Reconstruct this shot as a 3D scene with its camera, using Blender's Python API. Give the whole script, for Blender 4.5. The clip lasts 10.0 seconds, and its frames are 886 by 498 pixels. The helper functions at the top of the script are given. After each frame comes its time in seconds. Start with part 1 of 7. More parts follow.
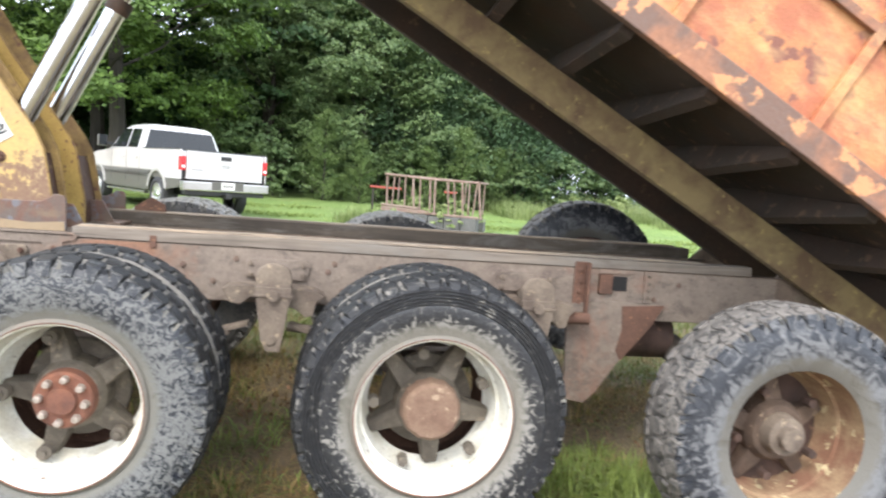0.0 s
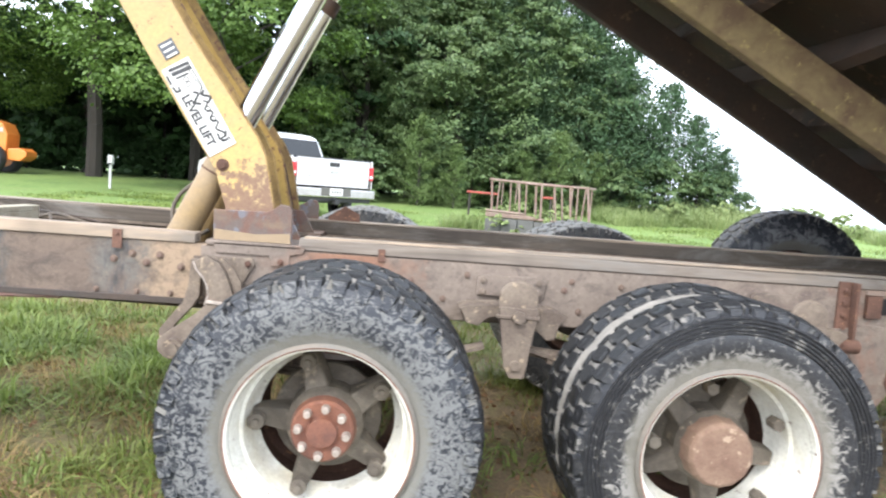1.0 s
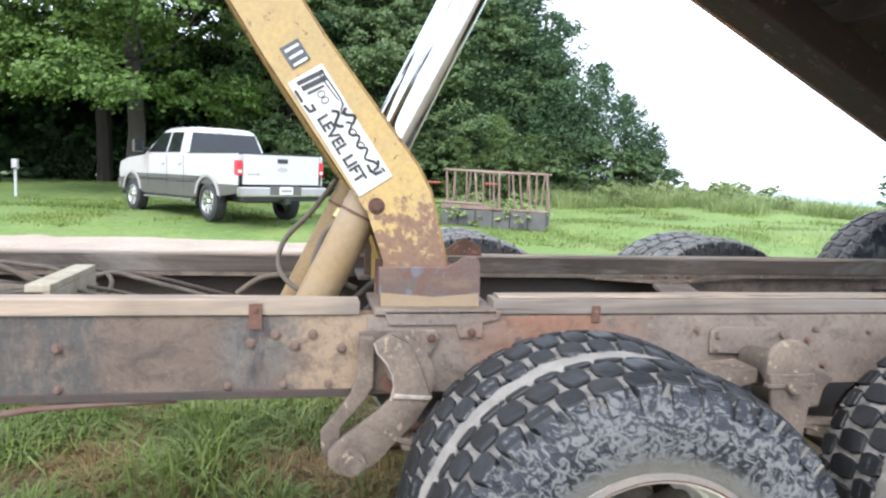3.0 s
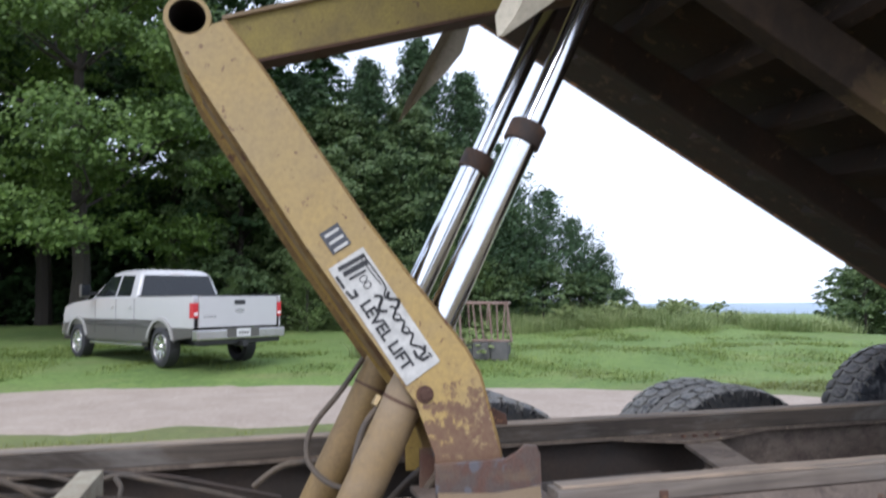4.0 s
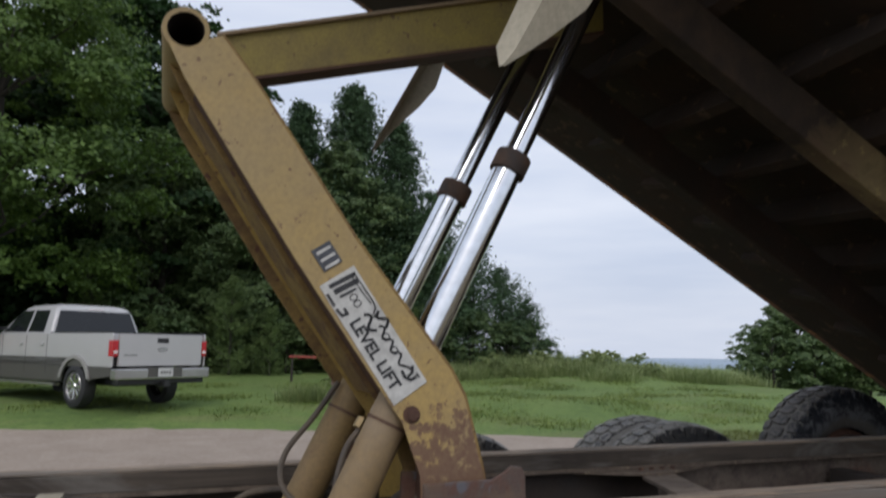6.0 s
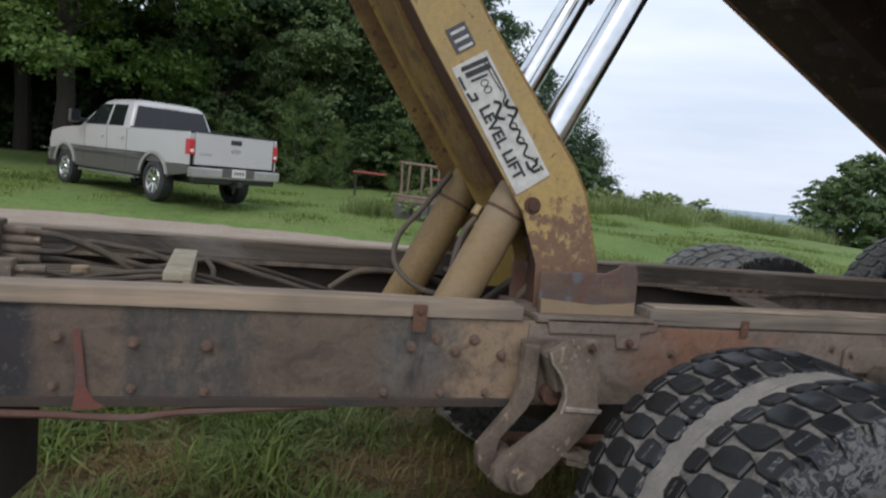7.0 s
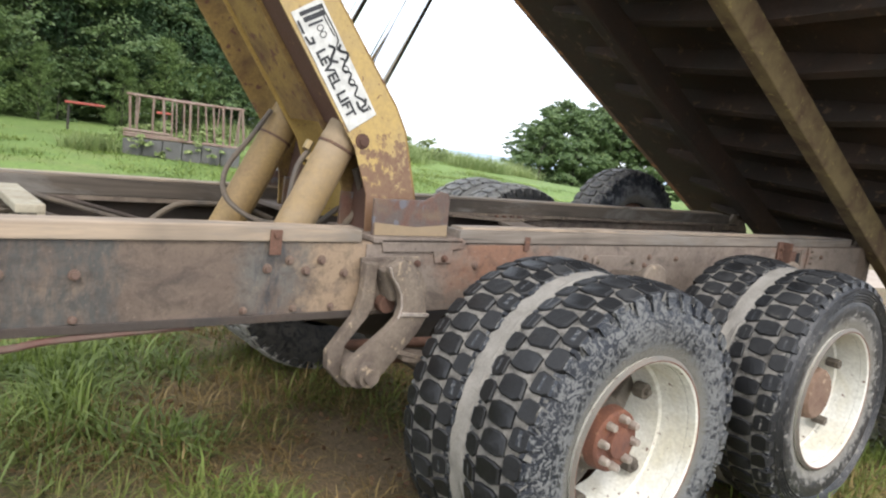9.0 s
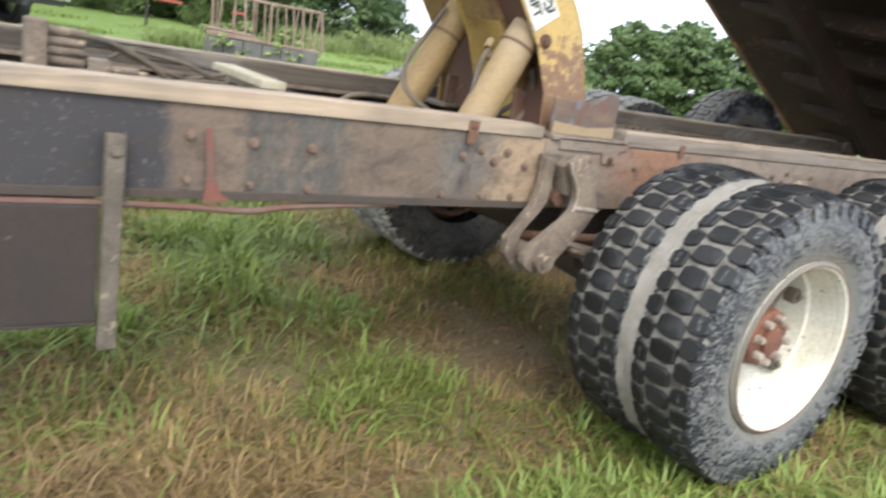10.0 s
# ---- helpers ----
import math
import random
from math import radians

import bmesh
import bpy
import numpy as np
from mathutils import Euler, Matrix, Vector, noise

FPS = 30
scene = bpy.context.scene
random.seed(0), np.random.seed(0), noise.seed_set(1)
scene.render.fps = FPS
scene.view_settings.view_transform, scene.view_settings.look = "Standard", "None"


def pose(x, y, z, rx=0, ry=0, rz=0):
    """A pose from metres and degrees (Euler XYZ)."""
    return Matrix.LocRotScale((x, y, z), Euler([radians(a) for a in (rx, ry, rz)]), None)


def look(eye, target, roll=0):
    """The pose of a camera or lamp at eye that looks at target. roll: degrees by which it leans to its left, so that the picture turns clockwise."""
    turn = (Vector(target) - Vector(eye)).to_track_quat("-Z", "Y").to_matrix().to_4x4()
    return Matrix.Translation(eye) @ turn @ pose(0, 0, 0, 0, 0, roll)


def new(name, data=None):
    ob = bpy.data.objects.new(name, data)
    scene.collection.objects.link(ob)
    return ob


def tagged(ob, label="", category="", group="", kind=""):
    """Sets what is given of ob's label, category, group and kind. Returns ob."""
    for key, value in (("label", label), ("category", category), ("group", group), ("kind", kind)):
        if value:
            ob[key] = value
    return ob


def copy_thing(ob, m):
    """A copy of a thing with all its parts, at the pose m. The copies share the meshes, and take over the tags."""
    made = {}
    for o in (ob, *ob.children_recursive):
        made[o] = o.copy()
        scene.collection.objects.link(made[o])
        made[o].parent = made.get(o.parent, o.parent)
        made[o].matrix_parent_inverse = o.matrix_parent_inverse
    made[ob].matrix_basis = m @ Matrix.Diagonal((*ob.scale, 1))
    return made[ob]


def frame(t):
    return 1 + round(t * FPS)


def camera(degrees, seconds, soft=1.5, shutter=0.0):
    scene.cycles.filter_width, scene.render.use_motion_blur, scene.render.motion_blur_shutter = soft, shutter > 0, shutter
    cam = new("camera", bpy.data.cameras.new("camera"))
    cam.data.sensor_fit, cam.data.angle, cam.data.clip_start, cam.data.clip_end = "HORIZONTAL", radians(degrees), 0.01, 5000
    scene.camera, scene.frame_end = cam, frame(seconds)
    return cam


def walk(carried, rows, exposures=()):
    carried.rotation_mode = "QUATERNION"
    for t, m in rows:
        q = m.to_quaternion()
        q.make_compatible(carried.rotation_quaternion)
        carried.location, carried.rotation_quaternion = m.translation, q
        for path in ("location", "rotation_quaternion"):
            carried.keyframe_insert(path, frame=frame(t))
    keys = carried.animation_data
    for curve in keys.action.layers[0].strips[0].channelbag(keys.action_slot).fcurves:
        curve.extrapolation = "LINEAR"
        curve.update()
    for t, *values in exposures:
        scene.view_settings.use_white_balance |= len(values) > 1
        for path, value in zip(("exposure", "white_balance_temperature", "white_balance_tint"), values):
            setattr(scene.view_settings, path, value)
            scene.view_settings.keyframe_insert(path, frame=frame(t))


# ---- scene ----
cam = camera(62.3, 10.0, soft=2.1, shutter=0.3)
PATH = [
    (0, (0.935, -3.545, 1.399), (1.249, -1.577, 1.23), 4.3),
    (0.5, (0.584, -3.338, 1.382), (0.78, -1.354, 1.225), 4.5),
    (1, (0.221, -3.152, 1.367), (0.338, -1.163, 1.195), 4.3),
    (1.5, (-0.108, -2.993, 1.385), (0.059, -1.014, 1.155), 3.1),
    (2, (-0.407, -2.73, 1.382), (-0.159, -0.76, 1.137), 4.4),
    (2.2, (-0.51, -2.642, 1.403), (-0.25, -0.675, 1.152), 4.7),
    (3.3, (-0.944, -2.22, 1.522), (-0.552, -0.265, 1.365), 1.2),
    (3.5, (-1.042, -2.188, 1.541), (-0.592, -0.242, 1.441), 2.9),
    (4, (-1.116, -2.107, 1.687), (-0.608, -0.177, 1.819), -0.6),
    (4.5, (-1.195, -2.121, 1.723), (-0.579, -0.252, 2.083), -1.0),
    (5, (-1.239, -2.139, 1.735), (-0.549, -0.324, 2.217), -1.2),
    (5.2, (-1.255, -2.155, 1.724), (-0.557, -0.346, 2.214), -0.6),
    (6.3, (-1.373, -2.039, 1.545), (-0.674, -0.168, 1.644), 1.7),
    (6.5, (-1.414, -2.032, 1.515), (-0.746, -0.147, 1.497), 2.1),
    (7, (-1.524, -1.989, 1.461), (-0.939, -0.088, 1.255), 5.6),
    (7.5, (-1.59, -1.916, 1.439), (-0.959, -0.045, 1.124), 4.7),
    (8, (-1.65, -1.954, 1.464), (-0.836, -0.158, 1.13), 3.9),
    (8.5, (-1.791, -2.052, 1.458), (-0.728, -0.385, 1.157), 3.4),
    (9, (-1.978, -2.12, 1.424), (-0.741, -0.575, 1.132), 6.9),
    (9.5, (-2.207, -2.082, 1.337), (-0.926, -0.584, 1.0), 8.5),
    (10, (-2.462, -2.021, 1.304), (-1.328, -0.459, 0.779), 10.0),
]
EXPO = [(0.0, 1.81, 6500, 10), (1.0, 1.97, 6300, 10), (2.2, 1.88, 6200, 11), (3.3, 1.35, 6050, 12), (3.7, 0.89, 6000, 14), (4.2, 0.45, 5950, 15), (4.6, 0.22, 6050, 15), (5.2, 0.07, 6250, 15), (6.3, -0.40, 6350, 12), (6.7, -0.28, 6350, 11),
        (7.0, -0.06, 6350, 11), (7.35, 0.49, 6450, 10), (7.7, 0.87, 6500, 10), (8.1, 1.13, 6500, 10), (8.5, 1.17, 6500, 10), (9.0, 1.2, 6600, 10), (9.5, 1.22, 6600, 9), (10.0, 1.52, 6600, 8)]
walk(cam, [(t, look(eye, target, roll)) for t, eye, target, roll in PATH], EXPO)

# ---- overcast sky and a wide, weak sun ----
world = bpy.data.worlds.new("overcast_sky")
scene.world = world
world.use_nodes = True
wt = world.node_tree
wt.nodes.clear()
w_out = wt.nodes.new("ShaderNodeOutputWorld")
w_bg = wt.nodes.new("ShaderNodeBackground")
w_sky = wt.nodes.new("ShaderNodeTexSky")
w_sky.sky_type = "NISHITA"
w_sky.sun_disc = False
w_sky.sun_elevation = radians(48)
w_sky.sun_rotation = radians(200)
w_sky.air_density, w_sky.dust_density, w_sky.ozone_density = 1.0, 6.0, 1.0
w_bg.inputs["Strength"].default_value = 0.12
# the cloud layer: nearly even, a little greyer in soft streaks low down
w_co = wt.nodes.new("ShaderNodeTexCoord")
w_map = wt.nodes.new("ShaderNodeMapping")
w_map.inputs["Scale"].default_value = (1.5, 1.5, 9.0)
w_noise = wt.nodes.new("ShaderNodeTexNoise")
w_noise.inputs["Scale"].default_value = 1.6
w_noise.inputs["Detail"].default_value = 4.0
w_ramp = wt.nodes.new("ShaderNodeValToRGB")
w_ramp.color_ramp.elements[0].position, w_ramp.color_ramp.elements[0].color = 0.3, (7.2, 8.1, 9.6, 1)
w_ramp.color_ramp.elements[1].position, w_ramp.color_ramp.elements[1].color = 0.7, (9.7, 10.3, 11.2, 1)
w_mix = wt.nodes.new("ShaderNodeMix")
w_mix.data_type = "RGBA"
w_mix.inputs[0].default_value = 0.8
wt.links.new(w_co.outputs["Generated"], w_map.inputs["Vector"])
wt.links.new(w_map.outputs["Vector"], w_noise.inputs["Vector"])
wt.links.new(w_noise.outputs["Fac"], w_ramp.inputs["Fac"])
wt.links.new(w_sky.outputs["Color"], w_mix.inputs[6])
wt.links.new(w_ramp.outputs["Color"], w_mix.inputs[7])
wt.links.new(w_mix.outputs[2], w_bg.inputs["Color"])
wt.links.new(w_bg.outputs["Background"], w_out.inputs["Surface"])

sun_data = bpy.data.lights.new("sun", "SUN")
sun_data.energy, sun_data.angle, sun_data.color = 0.8, radians(20), (1.0, 0.97, 0.93)
sun = new("sun", sun_data)
sun.matrix_world = look((-8, -14, 18), (0, 0, 0))
tagged(sun, kind="structure")

# ---- materials ----
def nodes_of(name):
    m = bpy.data.materials.new(name)
    m.use_nodes = True
    t = m.node_tree
    t.nodes.clear()
    out = t.nodes.new("ShaderNodeOutputMaterial")
    b = t.nodes.new("ShaderNodeBsdfPrincipled")
    t.links.new(b.outputs[0], out.inputs["Surface"])
    return m, t, b, out


def noise_node(t, scale, detail=4.0, rough=0.55, stretch=(1, 1, 1), warp=0.0, kind="Object"):
    co = t.nodes.new("ShaderNodeTexCoord")
    mp = t.nodes.new("ShaderNodeMapping")
    mp.inputs["Scale"].default_value = stretch
    n = t.nodes.new("ShaderNodeTexNoise")
    n.inputs["Scale"].default_value, n.inputs["Detail"].default_value, n.inputs["Roughness"].default_value = scale, detail, rough
    n.inputs["Distortion"].default_value = warp
    t.links.new(co.outputs[kind], mp.inputs["Vector"])
    t.links.new(mp.outputs["Vector"], n.inputs["Vector"])
    return n.outputs["Fac"]


def ramp(t, fac, stops):
    r = t.nodes.new("ShaderNodeValToRGB")
    e = r.color_ramp.elements
    while len(e) < len(stops):
        e.new(0.5)
    for i, (p, c) in enumerate(stops):
        e[i].position = p
        e[i].color = (*c, 1) if len(c) == 3 else c
    t.links.new(fac, r.inputs["Fac"])
    return r.outputs["Color"]


def mix(t, fac, a, b, blend="MIX"):
    m = t.nodes.new("ShaderNodeMix")
    m.data_type, m.blend_type = "RGBA", blend
    if isinstance(fac, (int, float)):
        m.inputs[0].default_value = fac
    else:
        t.links.new(fac, m.inputs[0])
    for k, v in ((6, a), (7, b)):
        if isinstance(v, tuple):
            m.inputs[k].default_value = (*v, 1)
        else:
            t.links.new(v, m.inputs[k])
    return m.outputs[2]


def grey(v):
    return (v, v, v)


def bump(t, b, height, strength, distance=0.01):
    n = t.nodes.new("ShaderNodeBump")
    n.inputs["Strength"].default_value, n.inputs["Distance"].default_value = strength, distance
    t.links.new(height, n.inputs["Height"])
    t.links.new(n.outputs["Normal"], b.inputs["Normal"])


def worn(name, base, wear, scale=3.0, cover=0.5, soft=0.12, spots=None, spot_scale=25.0, spot_cover=0.62,
         rough=0.75, metal=0.0, relief=0.3, stretch=(1, 1, 1), dust=None, dust_cover=0.55):
    """Paint or metal with patches of wear, finer spots and an uneven film of dust."""
    m, t, b, _ = nodes_of(name)
    n1 = noise_node(t, scale, 6.0, 0.62, stretch, 0.4)
    f1 = ramp(t, n1, [(cover - soft, grey(0)), (cover + soft, grey(1))])
    col = mix(t, f1, base, wear)
    n3 = noise_node(t, scale * 14, 5.0, 0.7)
    col = mix(t, ramp(t, n3, [(0.3, grey(0.0)), (0.75, grey(0.55))]), col, tuple(c * 0.45 for c in wear))
    if spots:
        n2 = noise_node(t, spot_scale, 3.0, 0.6)
        col = mix(t, ramp(t, n2, [(spot_cover, grey(0)), (spot_cover + 0.05, grey(1))]), col, spots)
    if dust:
        n4 = noise_node(t, scale * 0.7, 5.0, 0.6, (1, 1, 2))
        col = mix(t, ramp(t, n4, [(dust_cover - 0.15, grey(0)), (dust_cover + 0.2, grey(0.85))]), col, dust)
    t.links.new(col, b.inputs["Base Color"])
    t.links.new(ramp(t, n1, [(0.3, grey(max(rough - 0.15, 0.1))), (0.7, grey(min(rough + 0.12, 1)))]), b.inputs["Roughness"])
    b.inputs["Metallic"].default_value = metal
    bump(t, b, n3, relief, 0.006)
    return m


def wood(name, light, dark):
    m, t, b, _ = nodes_of(name)
    g = noise_node(t, 18.0, 6.0, 0.65, (0.06, 1, 1), 1.2)
    big = noise_node(t, 1.4, 4.0, 0.6)
    col = mix(t, ramp(t, g, [(0.35, grey(0)), (0.65, grey(1))]), light, dark)
    col = mix(t, ramp(t, big, [(0.42, grey(0)), (0.66, grey(0.75))]), col, tuple(v * 0.55 for v in dark))
    # grey weathered fibres and dark splits along the grain
    col = mix(t, ramp(t, noise_node(t, 5.0, 7.0, 0.7, (0.25, 1, 1), 0.8), [(0.48, grey(0)), (0.62, grey(0.6))]), col, (0.20, 0.185, 0.165))
    col = mix(t, ramp(t, noise_node(t, 30.0, 4.0, 0.6, (0.03, 1, 1), 0.6), [(0.62, grey(0)), (0.67, grey(0.8))]), col, (0.05, 0.04, 0.032))
    t.links.new(col, b.inputs["Base Color"])
    b.inputs["Roughness"].default_value = 0.85
    bump(t, b, g, 0.5, 0.004)
    return m


def leafy(name, low, high, shine=0.35, through_light=0.35):
    m, t, b, out = nodes_of(name)
    gi = t.nodes.new("ShaderNodeNewGeometry")
    big = noise_node(t, 0.55, 3.0)
    f = mix(t, 0.6, gi.outputs["Random Per Island"], big)
    col = ramp(t, f, [(0.2, low), (0.55, tuple((a + c) / 2 for a, c in zip(low, high))), (0.85, high)])
    t.links.new(col, b.inputs["Base Color"])
    b.inputs["Roughness"].default_value = 0.55
    b.inputs["Specular IOR Level"].default_value = shine
    tr = t.nodes.new("ShaderNodeBsdfTranslucent")
    t.links.new(col, tr.inputs["Color"])
    ms = t.nodes.new("ShaderNodeMixShader")
    ms.inputs[0].default_value = through_light
    t.links.new(b.outputs[0], ms.inputs[1])
    t.links.new(tr.outputs[0], ms.inputs[2])
    t.links.new(ms.outputs[0], out.inputs["Surface"])
    return m


def plain(name, col, rough=0.5, metal=0.0, vary=0.12, scale=8.0):
    m, t, b, _ = nodes_of(name)
    n = noise_node(t, scale, 5.0)
    c = mix(t, ramp(t, n, [(0.3, grey(0)), (0.7, grey(1))]), tuple(v * (1 - vary) for v in col), tuple(min(v * (1 + vary), 1) for v in col))
    t.links.new(c, b.inputs["Base Color"])
    b.inputs["Roughness"].default_value, b.inputs["Metallic"].default_value = rough, metal
    return m


MUD = (0.20, 0.165, 0.125)


def coord_ramp(t, axis, lo, hi, stops):
    """A grey ramp along one axis of the object, from lo to hi."""
    co = t.nodes.new("ShaderNodeTexCoord")
    sx = t.nodes.new("ShaderNodeSeparateXYZ")
    mr = t.nodes.new("ShaderNodeMapRange")
    mr.inputs["From Min"].default_value, mr.inputs["From Max"].default_value = lo, hi
    t.links.new(co.outputs["Object"], sx.inputs[0])
    t.links.new(sx.outputs[axis], mr.inputs["Value"])
    return ramp(t, mr.outputs["Result"], [((p - lo) / (hi - lo), grey(v)) for p, v in stops])


def math2(t, op, a, b):
    n = t.nodes.new("ShaderNodeMath")
    n.operation = op
    for k, v in ((0, a), (1, b)):
        if isinstance(v, (int, float)):
            n.inputs[k].default_value = v
        else:
            t.links.new(v, n.inputs[k])
    return n.outputs[0]


def rail_paint(name, low, high, zones, rough=0.7):
    """Old paint on a rail; zones: x0, x1, colour, noise scale, stretch, amount of a worn or dusty stretch."""
    m, t, b, _ = nodes_of(name)
    n1 = noise_node(t, 2.4, 6.0, 0.6, (1, 1, 1.5), 0.4)
    fine = noise_node(t, 55.0, 5.0, 0.7)
    col = mix(t, ramp(t, n1, [(0.35, grey(0)), (0.65, grey(1))]), low, high)
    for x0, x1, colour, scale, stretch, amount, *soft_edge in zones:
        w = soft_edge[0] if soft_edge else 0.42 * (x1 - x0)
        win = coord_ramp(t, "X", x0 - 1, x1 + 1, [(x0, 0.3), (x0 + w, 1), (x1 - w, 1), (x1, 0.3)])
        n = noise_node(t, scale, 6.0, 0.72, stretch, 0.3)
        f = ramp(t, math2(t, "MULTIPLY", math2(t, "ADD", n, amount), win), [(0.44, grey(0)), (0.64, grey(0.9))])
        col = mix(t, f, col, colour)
    # grime in blotches, pale scuffs
    mott = noise_node(t, 8.0, 9.0, 0.74, (1, 1, 1.4), 0.5)
    col = mix(t, ramp(t, mott, [(0.50, grey(0)), (0.66, grey(0.62))]), col, tuple(c * 0.42 for c in low))
    col = mix(t, ramp(t, mott, [(0.30, grey(0.45)), (0.42, grey(0))]), col, (0.23, 0.185, 0.135))
    col = mix(t, ramp(t, fine, [(0.58, grey(0)), (0.72, grey(0.5))]), col, tuple(c * 1.6 for c in high))
    col = mix(t, ramp(t, fine, [(0.28, grey(0.6)), (0.45, grey(0))]), col, tuple(c * 0.4 for c in low))
    t.links.new(col, b.inputs["Base Color"])
    t.links.new(ramp(t, n1, [(0.3, grey(rough - 0.15)), (0.7, grey(rough + 0.1))]), b.inputs["Roughness"])
    bump(t, b, fine, 0.3, 0.005)
    return m


SLATE = (0.036, 0.040, 0.046)
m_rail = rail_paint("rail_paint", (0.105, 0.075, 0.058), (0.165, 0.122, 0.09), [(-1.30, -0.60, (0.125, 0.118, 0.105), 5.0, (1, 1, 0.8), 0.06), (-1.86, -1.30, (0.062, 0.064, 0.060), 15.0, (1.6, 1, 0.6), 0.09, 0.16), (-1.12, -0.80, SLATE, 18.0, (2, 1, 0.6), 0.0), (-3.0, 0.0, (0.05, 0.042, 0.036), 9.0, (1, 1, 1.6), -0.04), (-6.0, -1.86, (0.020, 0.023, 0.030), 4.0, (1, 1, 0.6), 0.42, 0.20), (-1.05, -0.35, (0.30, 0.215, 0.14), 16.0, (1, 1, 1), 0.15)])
m_rail_dusty = rail_paint("rail_dusty", (0.15, 0.118, 0.095), (0.225, 0.18, 0.145), [(-0.6, 0.62, (0.23, 0.115, 0.07), 3.5, (1, 1, 1), 0.14), (0.2, 3.3, (0.115, 0.085, 0.07), 6.0, (1, 1, 1.3), 0.0), (1.5, 3.4, (0.21, 0.105, 0.07), 4.0, (1, 1, 1), -0.02)], 0.8)
m_mudred = worn("muddy_red_line", (0.135, 0.06, 0.045), (0.15, 0.105, 0.08), 7.0, 0.5)
m_red = worn("red_primer", (0.20, 0.058, 0.042), (0.13, 0.085, 0.068), 9.0, 0.47, 0.10)
m_rust = worn("rust", (0.17, 0.085, 0.055), (0.1, 0.055, 0.04), 5.0, 0.5, 0.15, (0.25, 0.13, 0.07), 40, 0.64, 0.9, 0.0, 0.6)
m_brown = worn("brown_rust_film", (0.095, 0.046, 0.032), (0.12, 0.065, 0.04), 6.0, 0.5, 0.15, (0.22, 0.135, 0.06), 18, 0.66, 0.8, 0.0, 0.5)
m_rust_red = worn("red_rust_hub", (0.25, 0.095, 0.05), (0.13, 0.06, 0.045), 9.0, 0.5, 0.15, (0.28, 0.15, 0.1), 40, 0.66, 0.85, 0.0, 0.5)
m_mudsteel = worn("muddy_steel", (0.225, 0.178, 0.135), (0.118, 0.09, 0.072), 6.0, 0.53, 0.12, (0.29, 0.225, 0.155), 30, 0.62, 0.9, 0.0, 0.6)
m_cast = worn("dusty_casting", (0.175, 0.148, 0.115), (0.10, 0.084, 0.067), 9.0, 0.5, 0.12, (0.22, 0.18, 0.135), 22, 0.62, 0.9, 0.0, 0.6)
m_hubdust = worn("dusty_brown_hub", (0.24, 0.155, 0.105), (0.17, 0.10, 0.07), 9.0, 0.5, 0.14, (0.32, 0.23, 0.16), 26, 0.62, 0.9, 0.0, 0.5)
m_tagdust = worn("brown_dusty_casting", (0.15, 0.10, 0.068), (0.085, 0.058, 0.044), 9.0, 0.5, 0.14, (0.22, 0.16, 0.11), 24, 0.64, 0.9, 0.0, 0.5)
# rust with shade put into its colour
m_dark_rust = worn("dark_shadowed_rust", (0.10, 0.055, 0.04), (0.065, 0.042, 0.034), 8.0, 0.5, 0.14, (0.17, 0.10, 0.065), 24, 0.64, 0.9, 0.0, 0.5)
m_panel = worn("dark_sheet_and_bore_shade", (0.028, 0.021, 0.019), (0.042, 0.031, 0.027), 3.0, 0.5, 0.14, (0.085, 0.06, 0.045), 18, 0.68, 0.8, 0.0, 0.4)
# near black that stands for the shade inside the rail's square hole
m_shadow = plain("hole_shade_black", (0.008, 0.007, 0.007), 0.8, 0.0, 0.3, 10)
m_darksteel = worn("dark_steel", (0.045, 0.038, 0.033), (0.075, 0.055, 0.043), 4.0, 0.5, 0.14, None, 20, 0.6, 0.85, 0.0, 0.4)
m_bracket = worn("bracket_steel", (0.14, 0.115, 0.10), (0.18, 0.095, 0.07), 9.0, 0.5, 0.10, (0.15, 0.145, 0.16), 10, 0.56, 0.5, 0.3, 0.4, (1.6, 1, 1), (0.25, 0.185, 0.11), 0.66)


